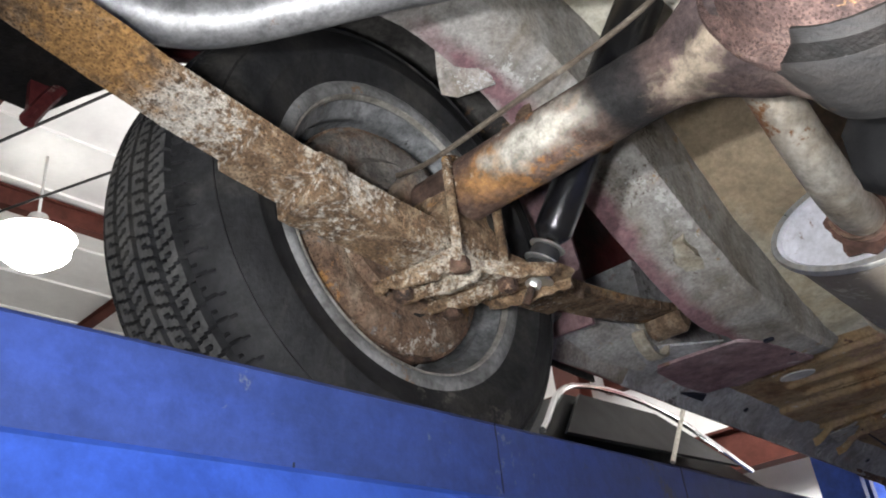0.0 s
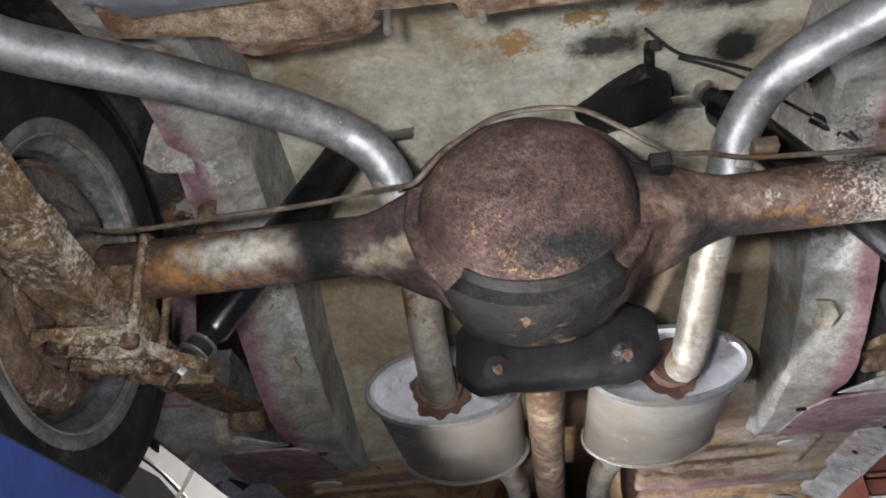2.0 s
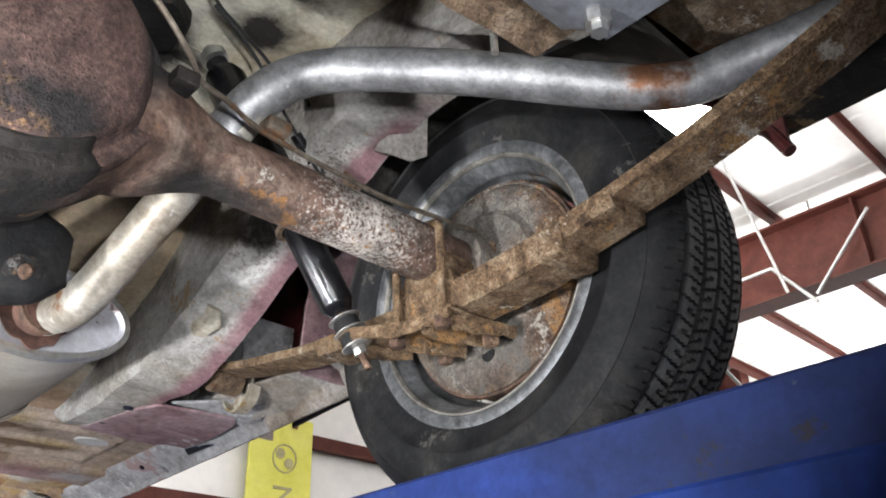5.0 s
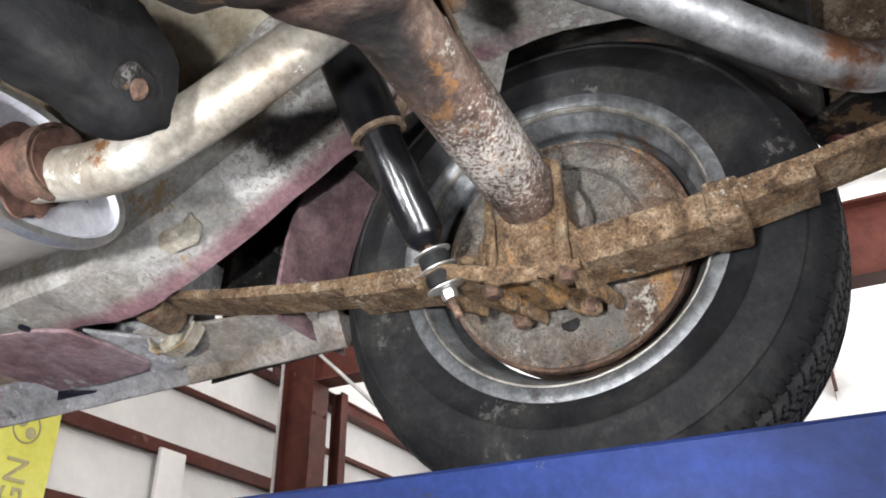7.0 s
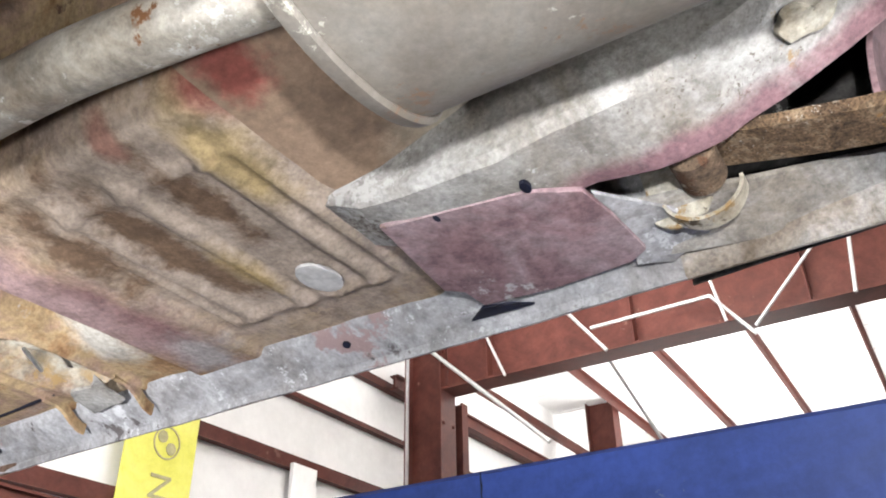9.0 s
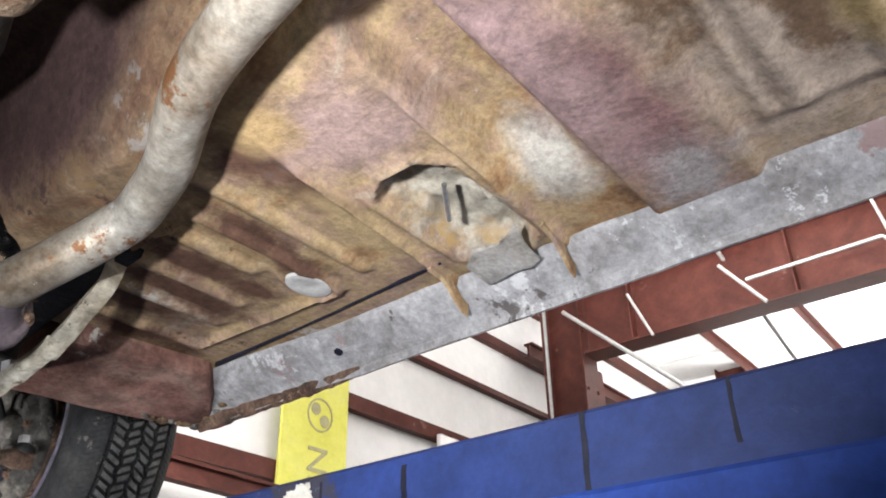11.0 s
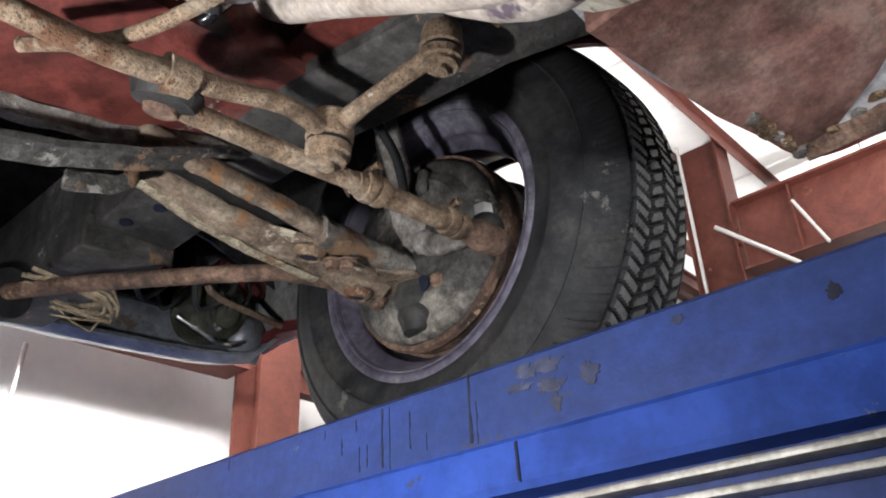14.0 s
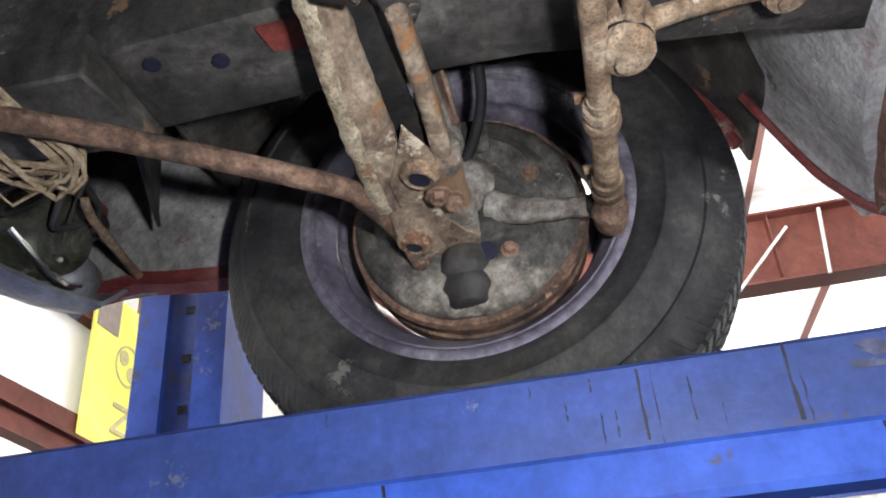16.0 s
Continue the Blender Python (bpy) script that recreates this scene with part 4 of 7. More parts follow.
def wheel(name, s, x, y, z, R, rim_mat, tread, slots, turn=0.0, label=""):
    """Steel rim with a slotted disc, its tyre, and the brake behind it. x is the plane of the inner lip."""
    a = (s, 0, 0)
    c = (x, y, z)
    barrel = [(-.002, .186), (-.004, .194), (.000, .196), (.007, .193), (.009, .186), (.012, .179), (.022, .1735), (.024, .1700), (.030, .1690), (.034, .1715), (.046, .169), (.060, .159), (.085, .158), (.115, .172), (.132, .178), (.138, .190), (.142, .192),
              (.140, .186), (.134, .174), (.115, .168), (.085, .154), (.058, .156), (.043, .167), (.034, .1695), (.028, .167), (.022, .168), (.018, .1715), (.008, .178), (-.002, .186)]
    rim = part("wheel", lathe(barrel, c, a, 72), rim_mat, car, label)
    lip_mat = "rim_dust" if name == "rear" and s < 0 else rim_mat
    ri = .005 if name == "rear" else .009
    part("rim_lip", lathe([(.014, .1755 + ri), (.002, .1765 + ri), (-.005, .179 + ri), (-.0085, .184 + ri), (-.0095, .197), (-.007, .2025), (.002, .203), (.004, .196), (.004, .18 + ri), (.016, .178 + ri)], c, a, 96), lip_mat, rim, "dusty grey rim flange" if lip_mat == "rim_dust" else "")
    part("rim_edge", lathe([(dx, r + ri) for dx, r in ((.000, .1752), (-.0055, .1762), (-.0072, .1778), (-.0068, .1795), (-.004, .180))], c, a, 96), "steel" if name == "rear" else rim_mat, rim)
    bm = bmesh.new()
    n = 72
    prof = [(.112, .156), (.118, .145), (.118, .128), (.105, .112), (.098, .09), (.098, .03), (.100, 0)]
    rows = []
    u, v = Vector((0, 0, 1)), Vector((0, 1, 0))
    for al, r in prof:
        rows.append([bm.verts.new(Vector(c) + Vector(a) * al + r * (math.cos(2 * math.pi * k / n) * u + math.sin(2 * math.pi * k / n) * v)) for k in range(n)] if r else [bm.verts.new(Vector(c) + Vector(a) * al)])
    for i, (p, q) in enumerate(zip(rows, rows[1:])):
        for k in range(n):
            if i < 2 and (k % slots) >= 3 and (k % slots) <= slots - 4:
                continue
            f = list(dict.fromkeys([p[k], p[(k + 1) % n], q[(k + 1) % len(q)], q[k % len(q)]]))
            bm.faces.new(f)
    bmesh.ops.solidify(bm, geom=bm.faces[:], thickness=.004)
    part("disc", bm, rim_mat, rim)
    tyre = part("tyre", tyre_mesh(x - s * .002, y, z, s, R, tread), "tyre", rim, "black rubber tyre with worn tread", smooth=35)
    tyre.data.materials.append(M["tread"])
    if turn:
        for o in (rim, *rim.children):
            o.data.transform(Matrix.Translation(c) @ Matrix.Rotation(turn, 4, "Z") @ Matrix.Translation(-Vector(c)))
    return rim


WX, WZ = 0.597, 2.052
FX, FY, FZ = 0.648, 2.812, 2.062
wheels = {}
for s in (-1, 1):
    wheels["rear", s] = wheel("rear", s, s * WX, 0, WZ, .309, "rim_grey", rib_tread, 18, label="dull grey steel rear wheel with surface rust")
    wheels["front", s] = wheel("front", s, s * FX, FY, FZ, .322, "rim_purple", block_tread, 18, turn=-s * .035, label="purple-grey painted steel front wheel")


def rear_brake(s):
    rim = wheels["rear", s]
    bm = lathe([(-.012, .035), (-.012, .060), (-.004, .075), (-.006, .095), (.002, .105), (.000, .125), (.004, .140), (.014, .148), (.014, .152), (.018, .152), (.018, 0)], (s * .605, 0, WZ), (s, 0, 0), 64)
    rough(bm, .0022, 34, s)
    plate = part("backing_plate", bm, "drum", rim, "rusty brake backing plate")
    # darker rust here paints the shadow ring round the backing plate
    part("brake_drum", lathe([(.019, .140), (.019, .156), (.026, .157), (.030, .152), (.075, .150), (.082, .142), (.085, .06), (.085, 0)], (s * .605, 0, WZ), (s, 0, 0), 64), "rust_dark", rim, "rusty brake drum, darkened for the shadow behind its plate")
    part("plug", lathe([(-.0035, 0), (-.0035, .011), (.004, .012), (.004, 0)], (s * .610, -.005 if s > 0 else .02, 1.945), (s, 0, 0), 14), "black_rubber", rim)
    for k in range(4):
        a = radians(45 + 90 * k)
        part("bolt", bolt((s * .593, .045 * math.cos(a), WZ + .045 * math.sin(a)), (-s, 0, 0), .008, .009), "rust_dark", rim)


def front_brake(s):
    rim = wheels["front", s]
    c = (s * .625, FY - .004, 2.040)
    bm = lathe([(-.018, .022), (-.018, .046), (-.010, .056), (-.004, .062), (-.008, .078), (-.010, .092), (-.004, .100), (.002, .108), (.001, .118), (.006, .126), (.014, .132), (.020, .132), (.020, 0)], c, (s, 0, 0), 72)
    rough(bm, .0024, 34, 3 + s)
    plate = part("backing_plate", bm, "front_plate", rim, "weathered grey-brown brake backing plate")
    part("brake_drum", lathe([(.021, .126), (.021, .139), (.030, .141), (.033, .137), (.055, .136), (.058, .139), (.085, .137), (.090, .12), (.092, 0)], c, (s, 0, 0), 72), "rust_dark", rim, "rusty brake drum")
    # wheel cylinder cover, adjusting slot and fixing bolts
    part("cylinder_cover", rough(cutfine(box(s * .605, s * .622, FY - .045, FY + .035, 2.105, 2.140, .008), 2), .003, 50, 1), "front_plate", plate)
    part("slot", lathe([(-.003, 0), (-.003, .012), (.003, .012), (.003, 0)], (s * .617, FY - .026, 1.972), (s, 0, 0), 16), "oil", plate, smooth=0)
    for k in range(5):
        a = radians(20 + 72 * k)
        part("bolt", bolt((s * .617, c[1] + .085 * math.cos(a), c[2] + .085 * math.sin(a)), (-s, 0, 0), .007, .009), "rust_dark", plate)


for s in (-1, 1):
    rear_brake(s)
    front_brake(s)


# -- rear axle --
AZ = 2.058
DX = -0.032          # centre of the differential


def ring(x, h, d, yc, zc, n=40, p=2.6):
    out = []
    for k in range(n):
        a = 2 * math.pi * k / n
        c, q = math.cos(a), math.sin(a)
        out.append((x, yc + d * math.copysign(abs(c) ** (2 / p), c), zc + h * math.copysign(abs(q) ** (2 / p), q)))
    return out


def axle_housing():
    rings = []
    xs = [-.60, -.565, -.56, -.40, -.30, -.24, -.215, -.20, -.185, -.17, -.155, -.14, -.125, -.11, -.095, -.08, -.06, -.04, -.02, 0]
    xs = xs + [-v for v in xs[-2::-1]]
    for x in xs:
        a = abs(x)
        h = d = .0355 if a < .562 else .033
        if a < .215:
            t = min(1, (.215 - a) / .10)
            t = t * t * (3 - 2 * t)
            h = max(.0355 + .026 * t, .90 * math.sqrt(max(0, .138 ** 2 - a * a)))
            d = .0355 + .034 * t
        rings.append(ring(DX * max(0, 1 - a / .5) + x, h, d, .0, AZ - .008 * max(0, min(1, (.215 - a) / .1)), 48, 2.2 if a > .2 else 2.8))
    bm = loft(rings)
    return rough(bm, .002, 26, 2)


def arc_band(profile, at, a0, a1, n, inner, seed):
    """A coat over part of a ring: profile gives (y, radius), swept below the axle and worn at its ends."""
    rings = []
    for i in range(n + 1):
        a = radians(a0 + (a1 - a0) * i / n)
        edge = min(1, 6 * min(i, n - i) / n)
        c, q = math.cos(a), math.sin(a)
        back = .03 * (1 - edge)
        out = [(at[0] + (r * edge + (r - inner) * (1 - edge)) * c, at[1] + y + (back if y < -.05 else 0), at[2] + (r * edge + (r - inner) * (1 - edge)) * q) for y, r in profile]
        inn = [(at[0] + (r - inner) * c, at[1] + y + (back if y < -.05 else 0), at[2] + (r - inner) * q) for y, r in profile[::-1]]
        rings.append(out + inn)
    return rough(loft(rings), .0022, 24, seed)


axle = part("rear_axle", axle_housing(), "axle", car, "rusty rear axle housing with flaking paint")
AX = (DX, 0, AZ - .009)


def flatten(bm):
    for v in bm.verts:
        v.co.x, v.co.z = AX[0] + (v.co.x - AX[0]) * 1.03, AX[2] + (v.co.z - AX[2]) * .91
    return bm


dome = lathe([(.035, .134), (.052, .1375), (.060, .1375), (.063, .135), (.064, .1225), (.067, .1195), (.078, .1165), (.092, .110), (.106, .098), (.116, .080), (.122, .055), (.125, .028), (.126, 0)], AX, (0, -1, 0), 72)
part("differential_cover", rough(flatten(dome), .0018, 30, 5), "cast", axle, "rounded rusty purple-brown differential cover")
part("grease_coat", flatten(arc_band([(.085, .10), (.06, .130), (-.02, .1385), (-.058, .1405), (-.0675, .139), (-.0685, .123), (-.072, .1205), (-.083, .117)], AX, 212, 330, 44, .012, 8)), "grease", axle, "black greasy lower rim of the differential")
bm = tube([(DX, .05, AZ - .01), (DX, .19, AZ - .03)], [.075, .045], 24, 1)
lathe([(.0, .05), (.02, .055), (.03, .05), (.05, .035), (.05, 0)], (DX, .185, AZ - .03), (0, 1, -.1), 24, bm)
part("pinion_nose", bm, "grease", axle)


part("tab", box(.105, .13, -.085, -.06, AZ + .01, AZ + .028, .003), "grease", axle)
# brake pipe over the housing
line = [(-.585, -.02, AZ + .06), (-.52, -.030, AZ + .041), (-.40, -.036, AZ + .041), (-.28, -.042, AZ + .041), (-.215, -.052, AZ + .041), (-.180, -.095, AZ + .014), (-.152, -.112, AZ + .006), (-.121, -.116, AZ + .036),
        (-.090, -.116, AZ + .060), (-.056, -.116, AZ + .078), (-.010, -.116, AZ + .083), (.036, -.116, AZ + .074), (.073, -.114, AZ + .048), (.108, -.100, AZ + .028), (.14, -.065, AZ + .036), (.18, -.045, AZ + .046), (.225, -.03, AZ + .044), (.30, -.02, AZ + .045), (.36, -.02, AZ + .042), (.43, -.02, AZ + .041), (.58, -.02, AZ + .055)]
part("brake_pipe", tube(line, .0032, 8), "pale_line", axle, "thin bent steel brake pipe")
part("brake_tee", box(.235, .265, -.04, -.015, AZ + .048, AZ + .064, .003), "pale_line", axle)
for s in (-1, 1):
    fl = lathe([(-.012, .036), (-.012, .050), (.004, .054), (.012, .052), (.012, .034)], (s * .565, 0, AZ), (s, 0, 0), 32)
    part("tube_flange", rough(fl, .002, 40, s), "drum", axle)


# -- leaf springs --
SX = .532


def spring_x(y):
    return SX + .040 * max(0, min(1, y / .65)) ** 1.3


def spring_z(y):
    return 1.998 + (.30 * y * y if y < 0 else .03 * y + .22 * y * y)


def leaf_spring(s):
    def leaf(y0, y1, drop, w, th, seed):
        n = 44
        rings = []
        for i in range(n + 1):
            y = y0 + (y1 - y0) * i / n
            z = spring_z(y) - drop
            c = s * spring_x(y)
            rings.append([(c - w / 2, y, z), (c - w / 2 + .003, y, z - th), (c + w / 2 - .003, y, z - th), (c + w / 2, y, z), (c + w / 2 - .004, y, z + .002), (c - w / 2 + .004, y, z + .002)])
        return rough(loft(rings), .0016, 40, seed)

    spring = part("leaf_spring", leaf(-.98, .575, 0, .066, .0125, 1), "rust_scale", car, "rusted scaly leaf spring")
    for i, (y0, y1) in enumerate(((-.285, .24), (-.19, .12))):
        part("leaf", leaf(y0, y1, .0128 * (i + 1), .065 - .002 * i, .0115, 2 + i), "rust_scale", spring)
    part("spring_eye", lathe([(-.033, 0), (-.033, .018), (-.026, .025), (.026, .025), (.033, .018), (.033, 0)], (s * spring_x(.595), .592, 2.070), (1, 0, 0), 28), "rust_tan", spring)
    y = -.20
    z = spring_z(y)
    bm = box(s * spring_x(y) - .0355, s * spring_x(y) + .0355, y - .018, y + .018, z - .040, z + .006, .004)
    part("clip", rough(cutfine(bm), .002, 50, y), "rust_scale", spring)
    # spring seat: a flared saddle between the axle tube and the leaves
    saddle = [[(s * SX + a * hx, c + b * hy, z) for a, b in ((-1, -1), (-.3, -1.06), (.3, -1.06), (1, -1), (1, 1), (.3, 1.06), (-.3, 1.06), (-1, 1))] for z, hx, hy, c in ((spring_z(0) + .001, .033, .056, .004), (spring_z(0) + .010, .033, .054, .004), (AZ - .030, .030, .040, .002), (AZ - .010, .029, .034, 0))]
    part("spring_seat", rough(cutfine(loft(saddle), 2), .003, 44, 4), "rust_scale", spring, "scaly spring seat under the axle tube")
    # U bolts over the axle
    for y in (-.040, .040):
        for dx in (-.042, .042):
            pts = [(s * SX + dx, y, 1.938), (s * SX + dx, y, AZ + .005), (s * SX + dx * .9, y * .75, AZ + .028), (s * SX + dx * .8, 0, AZ + .039)]
            part("u_bolt", rough(tube(pts, .0058, 10), .001, 90, y), "rust_scale", spring)
            part("nut", lathe([(0, 0), (0, .0115), (.011, .0115), (.014, .008), (.014, 0)], (s * SX + dx, y, 1.951), (0, 0, -1), 6), "rust_dark", spring)
    # lower plate with a long ear for the shock absorber, and its turned-down flanges
    z = 1.9605
    bm = slab([(s * (SX + .050), -.062, z), (s * (SX + .050), .052, z), (s * (SX - .004), .074, z), (s * .446, .104, z), (s * .434, .092, z), (s * .436, .066, z), (s * (SX - .044), .006, z), (s * (SX - .047), -.058, z)], .006, (0, 0, -1), .002)
    plate = part("spring_plate", rough(cutfine(bm, 2), .0025, 36, 6), "rust_scale", spring, "thick rusty lower spring plate with an ear for the shock absorber")

    def flange(p, q, drop, seed):
        p, q = Vector((s * p[0], p[1], z - .004)), Vector((s * q[0], q[1], z - .004))
        d = (q - p).normalized()
        side = Vector((-d.y, d.x, 0)) * .0042
        rings = []
        for i in range(13):
            t = i / 12
            c = p.lerp(q, t)
            h = drop * (.75 + .25 * math.sin(math.pi * min(1, t * 1.3))) + .005 * noise.noise(Vector((t * 9, seed, s)))
            rings.append([c - side, c - side * .9 - Vector((0, 0, h * .8)), c - side * .4 - Vector((0, 0, h)), c + side * .5 - Vector((0, 0, h * .97)), c + side - Vector((0, 0, h * .7)), c + side])
        part("flange", rough(loft(rings), .002, 70, seed), "rust_scale", plate)

    flange((SX - .046, -.010), (.440, .070), .017, 1)
    flange((SX + .010, .070), (.448, .105), .017, 2)
    flange((SX - .048, -.058), (SX - .044, .004), .012, 3)
    for k, y in enumerate((-.056, -.016, .030)):
        flange((SX - .040, y + .012), (SX + .056, y - .012), .020, 4 + k)
    # shackle hanger in front
    hx, hz = spring_x(.59), 2.062
    strap = []
    for i in range(19):
        v = radians(-15 - 165 * i / 18)
        c = Vector((0, .598 + .040 * math.cos(v), hz - .002 + .036 * math.sin(v)))
        n = Vector((0, math.cos(v), math.sin(v)))
        strap.append([(s * (hx + .028), *(c[1:])), (s * (hx + .052), *(c[1:])), (s * (hx + .052), *((c + n * .004)[1:])), (s * (hx + .028), *((c + n * .004)[1:]))])
    part("hanger_strap", rough(loft(strap), .0015, 40, 2), "pale_lip", spring, "pale rusty strap round the spring eye")
    bm = slab([(s * (hx + .048), .560, hz + .05), (s * (hx + .048), .665, hz + .05), (s * (hx + .046), .655, hz - .022), (s * (hx + .046), .632, hz - .034), (s * (hx + .048), .600, hz - .020)], .005, (s, 0, 0), .001)
    part("hanger_plate", rough(cutfine(bm, 2), .002, 40, 2), "pale_lip", spring, "rusty front spring hanger plate")
    part("rear_shackle", tube([(s * SX, -.98, spring_z(-.98)), (s * SX, -1.0, spring_z(-.98) + .14)], .015, 12, 1), "rust_dark", spring)


for s in (-1, 1):
    leaf_spring(s)


# -- shock absorbers --
def shock(s):
    a, b = Vector((s * .456, .078, 1.945)), Vector((s * .272, .205, 2.400))
    if s < 0:
        a, b = Vector((-.472, .072, 1.958)), Vector((-.262, .16, 2.36))
    d = (b - a).normalized()
    L = (b - a).length
    body = part("shock_absorber", lathe([(.045, 0), (.045, .012), (.052, .018), (.058, .0225), (.27, .0225), (.275, .018), (.28, 0)], a, d, 32), "black_paint", car, "glossy black shock absorber")
    part("dust_shield", lathe([(.185, .0235), (.185, .0295), (.19, .0305), (L - .06, .0305), (L - .045, .024), (L - .04, .010), (L - .04, 0)], a, d, 36), "black_paint", body, "satin black dust shield")
    part("rust_lip", lathe([(.181, .024), (.181, .0308), (.187, .0312), (.187, .024)], a, d, 36), "rust_tan", body)
    part("stud", lathe([(-.035, 0), (-.035, .0045), (.05, .0055), (.05, 0)], a, d, 12), "rust_dark", body, "dark threaded stud")
    for o, r, h, m in ((.022, .017, .014, "black_rubber"), (.036, .021, .003, "zinc"), (.018, .021, .003, "zinc"), (.002, .017, .014, "black_rubber"), (-.003, .021, .003, "zinc"), (-.014, .009, .010, "zinc")):
        part("washer" if m == "zinc" else "bushing", lathe([(o, 0), (o, r * .92), (o + h * .25, r), (o + h * .75, r), (o + h, r * .92), (o + h, 0)], a, d, 24 if r > .01 else 6), m, body)
    for o, r, m in ((L - .03, .016, "black_rubber"), (L - .012, .020, "zinc"), (L - .006, .014, "black_rubber")):
        part("top_mount", lathe([(o - .008, 0), (o - .008, r), (o + .006, r), (o + .006, 0)], a, d, 20), m, body)


for s in (-1, 1):
    shock(s)


# -- exhaust --
def muffler(s):
    cx = .168 if s > 0 else -.181
    y0, y1, cz = .372, .742, 2.014

    def oval(y, w, h):
        return [(cx + w * math.cos(2 * math.pi * k / 56), y, cz + h * math.sin(2 * math.pi * k / 56)) for k in range(56)]
    box_ = part("muffler", loft([oval(y0 + .010, .120, .061), oval(y0 + .02, .119, .060), oval(y1 - .02, .119, .060), oval(y1 - .01, .120, .061)], False), "muffler", car, "oval tan-grey exhaust muffler", smooth=60)
    for y in (y0, y1):
        q = 1 if y == y0 else -1
        part("seam", loft([oval(y, .116, .057), oval(y, .123, .064), oval(y + q * .006, .1255, .0665), oval(y + q * .013, .1255, .0665), oval(y + q * .016, .1215, .0625), oval(y + q * .014, .116, .057)], False), "zinc" if y == y0 else "muffler", box_, "folded bright end seam", smooth=50)
        part("end_plate", loft([oval(y + q * .002, .1165, .0575), oval(y + q * .010, .112, .053), oval(y + q * .012, .05, .03), oval(y + q * .012, .001, .001)], False), "muffler_end", box_, "pale galvanised muffler end")
    px = cx - .002
    part("neck", tube([(px, y0 + .03, cz - .008), (px, y0 - .055, cz - .018)], .0305, 24, 1), "spatter", box_, "rust-brown inlet neck")
    bm = lathe([(0, 0), (0, .045), (.003, .045), (.003, 0)], (px, y0 - .003, cz - .01), (0, -1, 0), 40)
    for v in bm.verts:
        f = 1 + .28 * noise.noise(Vector((v.co.x * 55, v.co.z * 55, s)))
        v.co.x, v.co.z = px + (v.co.x - px) * f, cz - .01 + (v.co.z - cz + .01) * f
    part("burn_mark", bm, "spatter", box_, "dark burnt ring round the neck")
    part("clamp", lathe([(-.008, .031), (-.008, .035), (.008, .035), (.008, .031)], (px, y0 - .045, cz - .016), (0, 1, .1), 28), "rust_dark", box_)
    return box_


for s in (-1, 1):
    muffler(s)
TAIL = [(.176, .36, 1.998), (.174, .25, 1.978), (.186, .15, 2.02), (.214, .06, 2.10), (.242, .0, 2.17), (.30, -.05, 2.213), (.40, -.17, 2.192), (.545, -.333, 2.150), (.60, -.42, 2.165), (.63, -.60, 2.17), (.63, -1.05, 2.15)]
TAIL_L = [(-.182, .36, 1.998), (-.178, .25, 1.978), (-.178, .15, 2.02), (-.182, .06, 2.10), (-.202, .0, 2.17), (-.262, -.045, 2.21), (-.40, -.17, 2.195), (-.548, -.31, 2.158), (-.60, -.42, 2.168), (-.63, -.60, 2.17), (-.63, -1.05, 2.15)]
for pts, s in ((TAIL, 1), (TAIL_L, -1)):
    pipe = part("tail_pipe", tube(pts[3:], .0265, 28, 10), "tube", car, "bright aluminised tail pipe bent over the axle", smooth=60)
    part("lower_pipe", tube(pts[:4] + [pts[4]], .0250, 28, 8), "tube_old", pipe, "heat-stained rusty pipe section")
    d = Vector(pts[4]) - Vector(pts[3])
    part("joint_ring", lathe([(-.014, .0265), (-.014, .0295), (-.004, .0300), (.004, .0285), (.014, .0295), (.014, .0265)], Vector(pts[3]) + d * .35, d, 32), "tube", pipe)
FRONT = [(.125, .75, 2.008), (.105, .85, 2.002), (.090, 1.0, 2.0), (.10, 1.30, 2.008), (.155, 1.57, 2.02), (.225, 1.72, 2.022), (.246, 1.785, 2.018), (.252, 1.815, 2.013), (.246, 1.842, 2.002), (.229, 1.878, 1.982), (.203, 1.932, 1.955), (.195, 1.970, 1.943)]
for s in (-1, 1):
    pts = [(s * x, y, z) for x, y, z in FRONT]
    pipe = part("front_pipe", tube(pts, .0255, 28, 8), "tube_old", car, "pale heat-stained front exhaust pipe", smooth=60)


